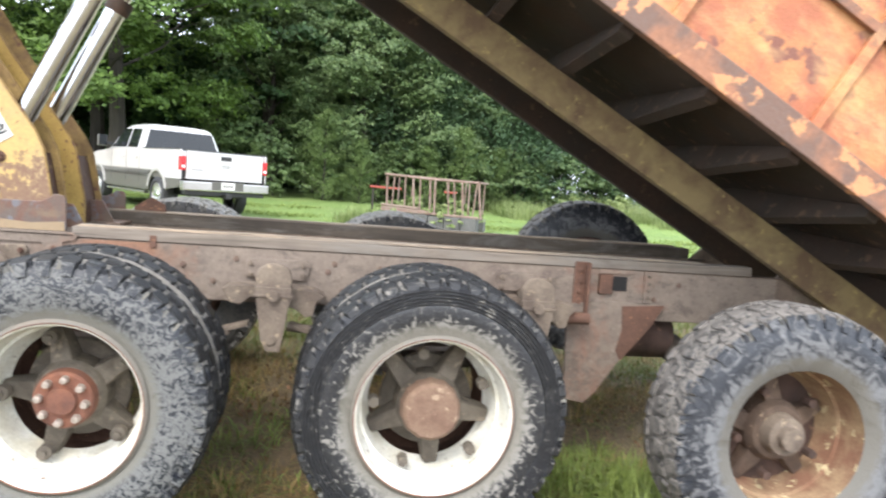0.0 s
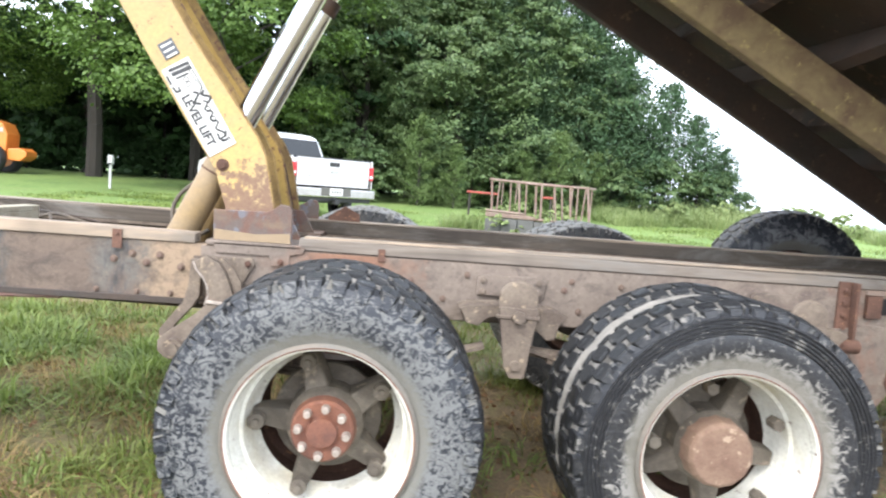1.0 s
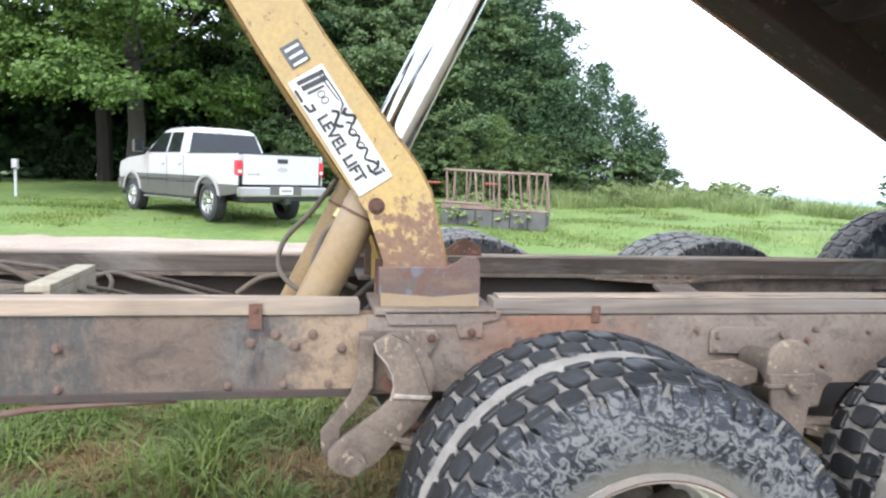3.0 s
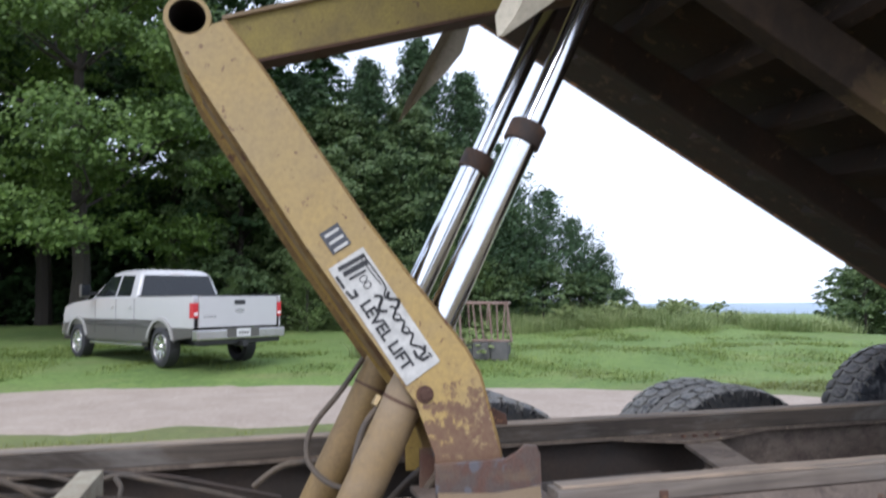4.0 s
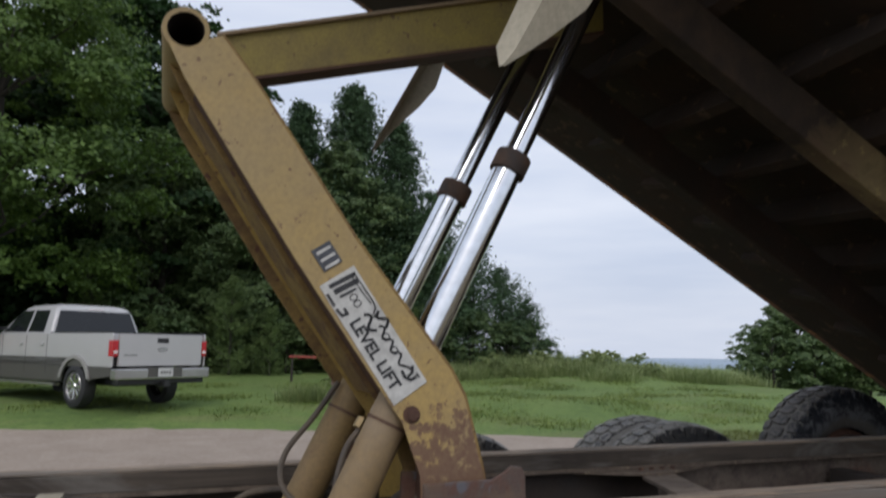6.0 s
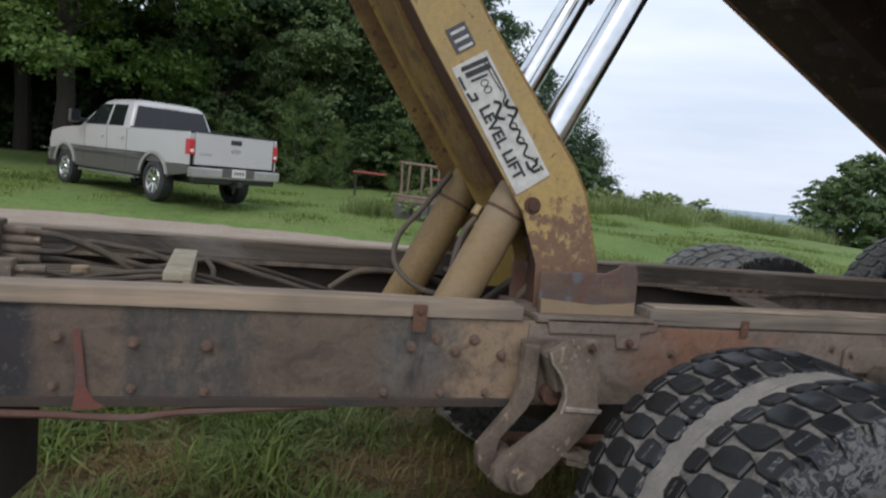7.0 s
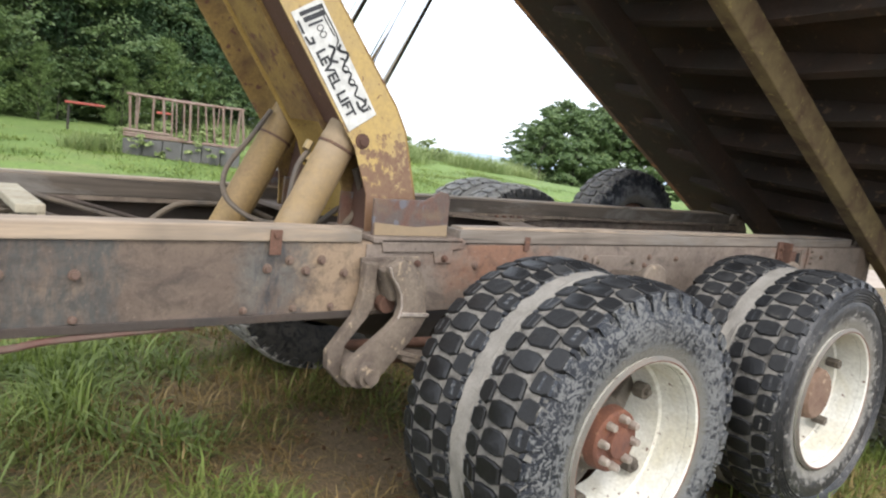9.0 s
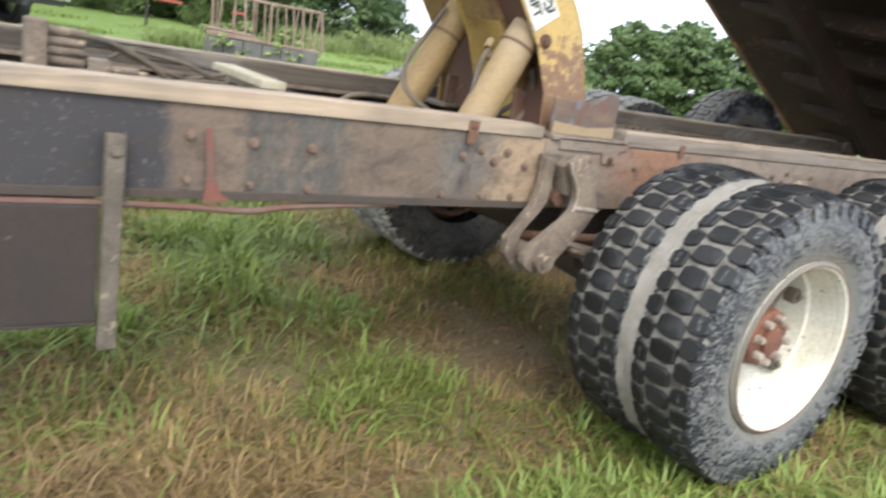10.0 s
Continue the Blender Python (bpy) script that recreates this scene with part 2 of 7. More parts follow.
def arm_paint(name):
    """Yellow enamel, dustier higher up, rusted through in ragged patches towards the foot."""
    m, t, b, _ = nodes_of(name)
    n1 = noise_node(t, 3.2, 5.0, 0.6)
    col = mix(t, ramp(t, n1, [(0.38, grey(0)), (0.62, grey(1))]), (0.45, 0.31, 0.10), (0.36, 0.265, 0.13))
    co = t.nodes.new("ShaderNodeTexCoord")
    sx = t.nodes.new("ShaderNodeSeparateXYZ")
    t.links.new(co.outputs["Object"], sx.inputs[0])
    up = t.nodes.new("ShaderNodeMapRange")
    up.inputs["From Min"].default_value, up.inputs["From Max"].default_value = 1.35, 2.2
    t.links.new(sx.outputs["Z"], up.inputs["Value"])
    col = mix(t, math2(t, "MULTIPLY", up.outputs["Result"], ramp(t, noise_node(t, 7.0, 5.0, 0.65), [(0.3, grey(0.35)), (0.7, grey(1))])), col, (0.36, 0.265, 0.11))
    # small rust specks all over
    col = mix(t, ramp(t, noise_node(t, 38.0, 3.0, 0.5), [(0.655, grey(0)), (0.71, grey(0.9))]), col, (0.15, 0.08, 0.04))
    col = mix(t, ramp(t, noise_node(t, 2.6, 6.0, 0.7, (1, 1, 1), 0.6), [(0.55, grey(0)), (0.75, grey(0.5))]), col, (0.22, 0.155, 0.075))
    # ragged rust, thick below 1.3 m and thinning upwards
    low = t.nodes.new("ShaderNodeMapRange")
    low.inputs["From Min"].default_value, low.inputs["From Max"].default_value = 1.52, 1.18
    low.inputs["To Min"].default_value, low.inputs["To Max"].default_value = 0.0, 0.34
    t.links.new(sx.outputs["Z"], low.inputs["Value"])
    n2 = noise_node(t, 24.0, 6.0, 0.68)
    add = t.nodes.new("ShaderNodeMath")
    t.links.new(n2, add.inputs[0])
    t.links.new(low.outputs["Result"], add.inputs[1])
    f = ramp(t, add.outputs[0], [(0.64, grey(0)), (0.73, grey(0.95))])
    n3 = noise_node(t, 60.0, 4.0, 0.7)
    rust = mix(t, n3, (0.20, 0.10, 0.055), (0.11, 0.06, 0.04))
    col = mix(t, f, col, rust)
    col = mix(t, ramp(t, n3, [(0.35, grey(0.35)), (0.6, grey(0))]), col, (0.2, 0.14, 0.075))
    t.links.new(col, b.inputs["Base Color"])
    b.inputs["Roughness"].default_value = 0.55
    bump(t, b, n3, 0.15, 0.004)
    return m


m_yellow = arm_paint("yellow_enamel_rusting")
m_yellow_far = worn("yellow_paint_spotted", (0.43, 0.285, 0.065), (0.35, 0.225, 0.06), 6.0, 0.55, 0.14, (0.15, 0.075, 0.035), 34.0, 0.63, 0.7, 0.0, 0.4)
m_link = worn("mossy_yellow_paint", (0.36, 0.28, 0.06), (0.24, 0.185, 0.075), 6.0, 0.52, 0.16, (0.14, 0.085, 0.045), 26, 0.66, 0.7, 0.0, 0.4)
m_mustard = worn("mustard_paint", (0.30, 0.20, 0.075), (0.25, 0.165, 0.08), 5.0, 0.54, 0.12, (0.17, 0.10, 0.05), 20, 0.66, 0.65, 0.0, 0.3)
m_yellow_rust = worn("yellow_paint_rusting", (0.36, 0.235, 0.065), (0.17, 0.10, 0.045), 7.0, 0.52, 0.14, (0.13, 0.06, 0.035), 24.0, 0.6, 0.7, 0.0, 0.4)
m_creamtie = worn("cream_painted_steel", (0.42, 0.38, 0.28), (0.32, 0.27, 0.19), 8.0, 0.52, 0.12, (0.2, 0.15, 0.1), 22, 0.66, 0.7, 0.0, 0.3)
m_tan = worn("tan_dusty_paint", (0.30, 0.20, 0.085), (0.26, 0.19, 0.115), 3.0, 0.5, 0.2, None, 20, 0.6, 0.7, 0.0, 0.25, (1, 1, 1), (0.28, 0.215, 0.145), 0.5)
m_cream = worn("cream_rim_paint", (0.80, 0.79, 0.72), (0.66, 0.62, 0.49), 5.0, 0.58, 0.12, (0.17, 0.10, 0.07), 30.0, 0.66, 0.5, 0.0, 0.4, (1, 1, 1), (0.42, 0.36, 0.26), 0.68)
m_rimrust = worn("rusty_rim", (0.33, 0.23, 0.13), (0.2, 0.1, 0.06), 6.0, 0.5, 0.12, (0.42, 0.34, 0.2), 20, 0.6, 0.85, 0.0, 0.4)
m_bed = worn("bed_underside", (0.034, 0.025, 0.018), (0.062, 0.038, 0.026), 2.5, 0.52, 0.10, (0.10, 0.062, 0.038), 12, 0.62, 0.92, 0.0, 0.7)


def sill_moss_shade(name):
    """Mossy dirt towards the tail; further forward the sill's shade is painted in near black."""
    m, t, b, _ = nodes_of(name)
    n1 = noise_node(t, 5.0, 6.0, 0.65, (1, 1, 1), 0.4)
    n2 = noise_node(t, 22.0, 4.0, 0.65)
    moss = mix(t, ramp(t, n1, [(0.38, grey(0)), (0.62, grey(1))]), (0.23, 0.175, 0.085), (0.13, 0.085, 0.05))
    moss = mix(t, ramp(t, n2, [(0.6, grey(0)), (0.66, grey(1))]), moss, (0.30, 0.235, 0.10))
    # the forward part's shade, put into a dark steel colour
    bare = mix(t, ramp(t, n1, [(0.4, grey(0)), (0.6, grey(1))]), (0.036, 0.026, 0.019), (0.065, 0.043, 0.028))
    edge = math2(t, "ADD", coord_ramp(t, "X", -6.5, 0.6, [(-3.1, 0.0), (-2.2, 1.0)]), math2(t, "SUBTRACT", n1, 0.5))
    t.links.new(mix(t, ramp(t, edge, [(0.35, grey(0)), (0.65, grey(1))]), bare, moss), b.inputs["Base Color"])
    b.inputs["Roughness"].default_value = 0.95
    bump(t, b, n2, 0.7, 0.006)
    return m


m_sill = sill_moss_shade("sill_moss_painted_shade")
m_orange = worn("orange_faded_paint", (0.41, 0.135, 0.072), (0.54, 0.245, 0.105), 5.5, 0.52, 0.10, (0.20, 0.085, 0.06), 7.0, 0.57, 0.62, 0.0, 0.6, (1, 1, 1), (0.76, 0.47, 0.21), 0.63)
m_orange_rail = worn("brown_red_rail", (0.16, 0.105, 0.085), (0.36, 0.17, 0.10), 3.0, 0.55, 0.06, (0.52, 0.25, 0.12), 9, 0.58, 0.7, 0.0, 0.5)
m_whiteplate = worn("dusty_white_sheet", (0.58, 0.53, 0.41), (0.48, 0.43, 0.32), 3.0, 0.5, 0.2, (0.3, 0.24, 0.16), 14, 0.7, 0.6, 0.0, 0.2)
m_chrome = plain("chrome_rod", (0.72, 0.75, 0.78), 0.13, 1.0, 0.08, 20)
m_collar = worn("rubber_and_rust_collar", (0.05, 0.04, 0.035), (0.12, 0.07, 0.045), 14, 0.5)
m_hose = worn("dusty_rubber_hose", (0.055, 0.047, 0.04), (0.16, 0.125, 0.09), 9.0, 0.52, 0.14, None, 20, 0.6, 0.75, 0.0, 0.2)
m_fitting = plain("brass_fitting", (0.33, 0.25, 0.13), 0.5, 0.6, 0.2, 30)
m_plank = wood("weathered_pine", (0.44, 0.335, 0.235), (0.21, 0.175, 0.14))
m_plank_grey = wood("grey_old_timber", (0.25, 0.21, 0.17), (0.13, 0.105, 0.085))
m_plank_dark = wood("dark_wet_timber", (0.115, 0.092, 0.07), (0.06, 0.048, 0.038))
m_nut = plain("worn_nut", (0.42, 0.36, 0.31), 0.5, 0.5, 0.3, 40)


def tread_rubber(name):
    """Wet black blocks, a few still filmed with mud."""
    m, t, b, _ = nodes_of(name)
    gi = t.nodes.new("ShaderNodeNewGeometry")
    n = noise_node(t, 16.0, 5.0, 0.7)
    f = mix(t, 0.6, gi.outputs["Random Per Island"], n)
    t.links.new(ramp(t, f, [(0.60, (0.008, 0.0082, 0.009)), (0.74, (0.026, 0.026, 0.026)), (0.86, (0.16, 0.145, 0.12))]), b.inputs["Base Color"])
    t.links.new(ramp(t, f, [(0.45, grey(0.48)), (0.7, grey(0.85))]), b.inputs["Roughness"])
    bump(t, b, noise_node(t, 40.0, 4.0, 0.7), 0.5, 0.006)
    return m


m_rubber = tread_rubber("tread_rubber")


def tyre_wall(name, clean, mud, cover, soft, scale=34.0, rings=((0.30, 0.5), (0.56, 0.5)), bead=None):
    """Mud on rubber, its cover changing with the distance from the axle."""
    m, t, b, _ = nodes_of(name)
    n1 = noise_node(t, scale, 4.0, 0.7, (1, 1, 1), 1.6)
    n2 = noise_node(t, 3.0, 3.0)
    co = t.nodes.new("ShaderNodeTexCoord")
    mp = t.nodes.new("ShaderNodeVectorMath")
    mp.operation = "MULTIPLY"
    mp.inputs[1].default_value = (1, 0, 1)
    ln = t.nodes.new("ShaderNodeVectorMath")
    ln.operation = "LENGTH"
    t.links.new(co.outputs["Object"], mp.inputs[0])
    t.links.new(mp.outputs[0], ln.inputs[0])
    rad = ramp(t, ln.outputs["Value"], [(r, grey(v)) for r, v in rings])
    f = math2(t, "ADD", mix(t, 0.16, n1, n2), math2(t, "SUBTRACT", rad, 0.5))
    col = ramp(t, f, [(cover - soft, clean), (cover + soft, mud)])
    n3 = noise_node(t, 120, 3.0)
    film = math2(t, "MULTIPLY", ramp(t, n3, [(0.35, grey(0)), (0.7, grey(0.5))]), ramp(t, f, [(cover - soft, grey(0.15)), (cover + soft, grey(1))]))
    col = mix(t, film, col, tuple(c * 1.35 for c in mud))
    if bead:
        col = mix(t, ramp(t, math2(t, "ADD", ln.outputs["Value"], math2(t, "MULTIPLY", n1, 0.10)), [(0.395, grey(0.8)), (0.425, grey(0))]), col, bead)
    t.links.new(col, b.inputs["Base Color"])
    t.links.new(ramp(t, f, [(cover - soft, grey(0.38)), (cover + soft, grey(0.9))]), b.inputs["Roughness"])
    bump(t, b, n1, 0.55, 0.007)
    return m


def lug_mud(name):
    """Shoulder lugs: some washed black, some caked with pale mud."""
    m, t, b, _ = nodes_of(name)
    gi = t.nodes.new("ShaderNodeNewGeometry")
    n = noise_node(t, 30.0, 4.0, 0.7)
    f = mix(t, 0.45, gi.outputs["Random Per Island"], n)
    t.links.new(ramp(t, f, [(0.42, (0.022, 0.024, 0.029)), (0.58, (0.12, 0.118, 0.11)), (0.80, (0.20, 0.19, 0.165))]), b.inputs["Base Color"])
    b.inputs["Roughness"].default_value = 0.85
    return m


m_wall1 = tyre_wall("tyre_caked_mud", (0.011, 0.014, 0.021), (0.132, 0.133, 0.13), 0.49, 0.025, 36.0, ((0.30, 0.54), (0.38, 0.505), (0.46, 0.492), (0.53, 0.458)), (0.16, 0.152, 0.128))
m_wall2 = tyre_wall("tyre_wet_black", (0.012, 0.013, 0.016), (0.19, 0.18, 0.162), 0.50, 0.03, 24.0, ((0.30, 0.56), (0.37, 0.52), (0.405, 0.43), (0.50, 0.38), (0.54, 0.43)), (0.18, 0.168, 0.14))
m_wall3 = tyre_wall("tyre_grey_dry", (0.018, 0.021, 0.028), (0.14, 0.142, 0.146), 0.5, 0.07, 14.0, ((0.30, 0.56), (0.40, 0.53), (0.46, 0.44), (0.50, 0.42), (0.55, 0.46)), (0.13, 0.12, 0.10))
m_lug = lug_mud("lug_mud")
# far-side tyres: shade is put into darker rubber and mud colours
m_wall_shaded = tyre_wall("tyre_shaded_black", (0.012, 0.013, 0.015), (0.06, 0.057, 0.052), 0.5, 0.06, 24.0)
m_tread_grey = tyre_wall("tread_grey_mud", (0.085, 0.082, 0.078), (0.29, 0.275, 0.245), 0.46, 0.06, 18.0)
m_tread_brown = tyre_wall("tread_brown_mud", (0.028, 0.027, 0.027), (0.16, 0.145, 0.13), 0.48, 0.06, 22.0)
m_tread_mud = worn("mud_in_tread", (0.27, 0.25, 0.22), (0.09, 0.083, 0.073), 15, 0.54, 0.10, None, 20, 0.6, 0.95, 0.0, 0.6)
m_groove = worn("dried_mud", (0.34, 0.315, 0.28), (0.24, 0.22, 0.19), 12, 0.5, 0.2, None, 20, 0.6, 0.95, 0.0, 0.6)

m_leaf_light = leafy("leaf_fresh_green", (0.05, 0.10, 0.02), (0.18, 0.28, 0.06), 0.4)
m_leaf_mid = leafy("leaf_mid_green", (0.045, 0.095, 0.03), (0.19, 0.26, 0.095), 0.5)
m_leaf_dark = leafy("leaf_dark_green", (0.022, 0.055, 0.018), (0.065, 0.125, 0.04))
m_cedar = leafy("cedar_sprays", (0.03, 0.065, 0.03), (0.09, 0.15, 0.065), 0.3, 0.2)
m_cedar_pale = leafy("young_cedar_sprays", (0.07, 0.12, 0.035), (0.20, 0.27, 0.09), 0.3, 0.25)
m_weed = leafy("weeds", (0.13, 0.20, 0.06), (0.42, 0.46, 0.21))
m_grass_bright = leafy("fresh_long_grass", (0.075, 0.115, 0.02), (0.32, 0.40, 0.105), 0.4, 0.3)
m_grass = leafy("grass_blades", (0.08, 0.105, 0.022), (0.27, 0.29, 0.08), 0.3, 0.3)
m_straw = leafy("dry_grass", (0.17, 0.115, 0.045), (0.46, 0.335, 0.15), 0.2, 0.25)
m_straw_brown = leafy("brown_stalks", (0.13, 0.088, 0.045), (0.40, 0.28, 0.15), 0.2, 0.25)
m_bark = worn("bark", (0.03, 0.026, 0.022), (0.055, 0.046, 0.038), 6, 0.5, 0.2, None, 20, 0.6, 0.95, 0.0, 0.9, (1, 1, 0.2))
m_litter = leafy("dead_leaves", (0.10, 0.055, 0.03), (0.34, 0.20, 0.11), 0.2, 0.15)
m_bolt = worn("muted_rust_bolt", (0.15, 0.09, 0.068), (0.19, 0.135, 0.10), 30.0, 0.5)

# ---- building helpers ----
class Shape:
    """Gathers vertices and faces, with a material slot for each face."""

    def __init__(self):
        self.v, self.f, self.s = [], [], []

    def add(self, verts, faces, slot=0):
        n = len(self.v)
        self.v += [tuple(p) for p in verts]
        self.f += [tuple(n + i for i in f) for f in faces]
        self.s += [slot] * len(faces)
        return self

    def box(self, lo, hi, slot=0, m=None):
        (x0, y0, z0), (x1, y1, z1) = lo, hi
        c = [(x0, y0, z0), (x1, y0, z0), (x1, y1, z0), (x0, y1, z0), (x0, y0, z1), (x1, y0, z1), (x1, y1, z1), (x0, y1, z1)]
        if m:
            c = [m @ Vector(p) for p in c]
        return self.add(c, [(0, 3, 2, 1), (4, 5, 6, 7), (0, 1, 5, 4), (1, 2, 6, 5), (2, 3, 7, 6), (3, 0, 4, 7)], slot)

    def prism(self, poly, y0, y1, slot=0, lean=0.0, z_ref=0.0):
        """A polygon in x and z, from y0 to y1; lean shifts y with height."""
        n = len(poly)
        area = sum(poly[i][0] * poly[(i + 1) % n][1] - poly[(i + 1) % n][0] * poly[i][1] for i in range(n))
        if area < 0:
            poly = poly[::-1]
        c = [(x, y0 + lean * (z - z_ref), z) for x, z in poly] + [(x, y1 + lean * (z - z_ref), z) for x, z in poly]
        f = [tuple(range(n)), tuple(range(2 * n - 1, n - 1, -1))]
        f += [(i, n + i, n + (i + 1) % n, (i + 1) % n) for i in range(n)]
        return self.add(c, f, slot)

    def rod(self, a, b, r0, r1=None, n=12, slot=0, caps=True):
        a, b = Vector(a), Vector(b)
        r1 = r0 if r1 is None else r1
        d = (b - a).normalized()
        u = d.orthogonal().normalized()
        w = d.cross(u)
        ring = [(math.cos(2 * math.pi * i / n), math.sin(2 * math.pi * i / n)) for i in range(n)]
        c = [a + (u * p + w * q) * r0 for p, q in ring] + [b + (u * p + w * q) * r1 for p, q in ring]
        f = [(i, (i + 1) % n, n + (i + 1) % n, n + i) for i in range(n)]
        if caps:
            f += [tuple(range(n - 1, -1, -1)), tuple(range(n, 2 * n))]
        return self.add(c, f, slot)

    def hose(self, pts, r, n=8, slot=0, steps=5):
        """A round hose along a smooth line through the points."""
        P = [Vector(p) for p in pts]
        line = []
        for i in range(len(P) - 1):
            p0, p1, p2, p3 = P[max(i - 1, 0)], P[i], P[i + 1], P[min(i + 2, len(P) - 1)]
            for k in range(steps):
                t = k / steps
                line.append(0.5 * (2 * p1 + (p2 - p0) * t + (2 * p0 - 5 * p1 + 4 * p2 - p3) * t * t + (3 * p1 - p0 - 3 * p2 + p3) * t ** 3))
        line.append(P[-1])
        up = Vector((0.3, 0.9, 0.2))
        c, f = [], []
        for i, p in enumerate(line):
            d = (line[min(i + 1, len(line) - 1)] - line[max(i - 1, 0)]).normalized()
            u = d.cross(up).normalized()
            w = d.cross(u)
            c += [p + (u * math.cos(2 * math.pi * k / n) + w * math.sin(2 * math.pi * k / n)) * r for k in range(n)]
        for i in range(len(line) - 1):
            f += [(i * n + k, i * n + (k + 1) % n, (i + 1) * n + (k + 1) % n, (i + 1) * n + k) for k in range(n)]
        f += [tuple(range(n - 1, -1, -1)), tuple(range(len(c) - n, len(c)))]
        return self.add(c, f, slot)

    def lathe(self, prof, n=48, slot=0, centre=(0, 0, 0), wobble=None):
        """A profile of (y, radius) turned round the y axis."""
        cx, cy, cz = centre
        c, f = [], []
        for y, r in prof:
            for k in range(n):
                a = 2 * math.pi * k / n
                rr = r + (wobble(a, y) if wobble else 0)
                c.append((cx + rr * math.cos(a), cy + y, cz + rr * math.sin(a)))
        for i in range(len(prof) - 1):
            f += [(i * n + k, i * n + (k + 1) % n, (i + 1) * n + (k + 1) % n, (i + 1) * n + k) for k in range(n)]
        return self.add(c, f, slot)

    def mesh(self, name, mats, smooth=False, bevel=0.0):
        me = bpy.data.meshes.new(name)
        me.from_pydata(self.v, [], self.f)
        for m in mats:
            me.materials.append(m)
        me.polygons.foreach_set("material_index", self.s)
        bm = bmesh.new()
        bm.from_mesh(me)
        bmesh.ops.recalc_face_normals(bm, faces=bm.faces)
        if bevel:
            e = [x for x in bm.edges if len(x.link_faces) == 2 and x.calc_face_angle(0) > 0.6]
            bmesh.ops.bevel(bm, geom=e, offset=bevel, segments=2, profile=0.6, affect="EDGES", clamp_overlap=True)
        bm.to_mesh(me)
        bm.free()
        me.update()
        if smooth:
            me.polygons.foreach_set("use_smooth", [True] * len(me.polygons))
            me.set_sharp_from_angle(angle=radians(38))
        return me


def world_of(o):
    return (world_of(o.parent) @ o.matrix_parent_inverse @ o.matrix_basis) if o.parent else o.matrix_basis.copy()


def part(name, shape, mats, parent, label="", smooth=False, bevel=0.0, at=None):
    """One mesh object under a thing or a part, built in place."""
    mats = mats if isinstance(mats, (list, tuple)) else [mats]
    me = shape if isinstance(shape, bpy.types.Mesh) else shape.mesh(name, mats, smooth, bevel)
    ob = new(name, me)
    if parent is not None:
        ob.parent = parent
        ob.matrix_parent_inverse = world_of(parent).inverted()
    ob.matrix_basis = at or Matrix()
    if label:
        ob["label"] = label
    return ob


def thing(name, place, label, category, group="", kind=""):
    e = new(name)
    e.empty_display_size = 0.2
    e.location = place
    return tagged(e, label, category, group, kind)


def lettering(text, size, material, parent, m, name="lettering"):
    cu = bpy.data.curves.new(name, "FONT")
    cu.body, cu.size, cu.extrude, cu.align_x, cu.align_y = text, size, 0.0008, "LEFT", "BOTTOM"
    cu.offset = 0.0016
    tmp = new("tmp_text", cu)
    bpy.context.view_layer.update()
    me = bpy.data.meshes.new_from_object(tmp.evaluated_get(bpy.context.evaluated_depsgraph_get()))
    bpy.data.objects.remove(tmp)
    me.materials.clear()
    me.materials.append(material)
    return part(name, me, material, parent, "", at=m)


def ground_z(x, y):
    """The height of the ground: nearly flat at the lorry, rising gently to the lawn, falling to a valley far off."""
    def ease(a, b, v):
        t = min(max((v - a) / (b - a), 0), 1)
        return t * t * (3 - 2 * t)
    z = -0.055 + 0.145 * ease(0.3, 1.5, y)
    z += 0.27 * ease(11.0, 14.0, y) + 0.4 * ease(14.5, 28, y)
    # a weedy bank behind the rack, then the slope down into the valley
    z += 0.16 * ease(7, 12, x) * ease(15, 20, y) * (1 - ease(27, 36, y)) * (1 - 0.6 * ease(15, 24, x))
    d = math.hypot(x, y)
    z -= 58 * ease(34, 1500, d) * ease(-5, 25, x) if d > 34 else 0
    z -= 1.9 * ease(11, 36, x) * ease(8, 28, y)
    if d < 40:
        z += 0.018 * noise.noise((x * 0.8, y * 0.8, 0)) * (1 - ease(2.5, 3.5, abs(y - 11)) * 0)
    return z

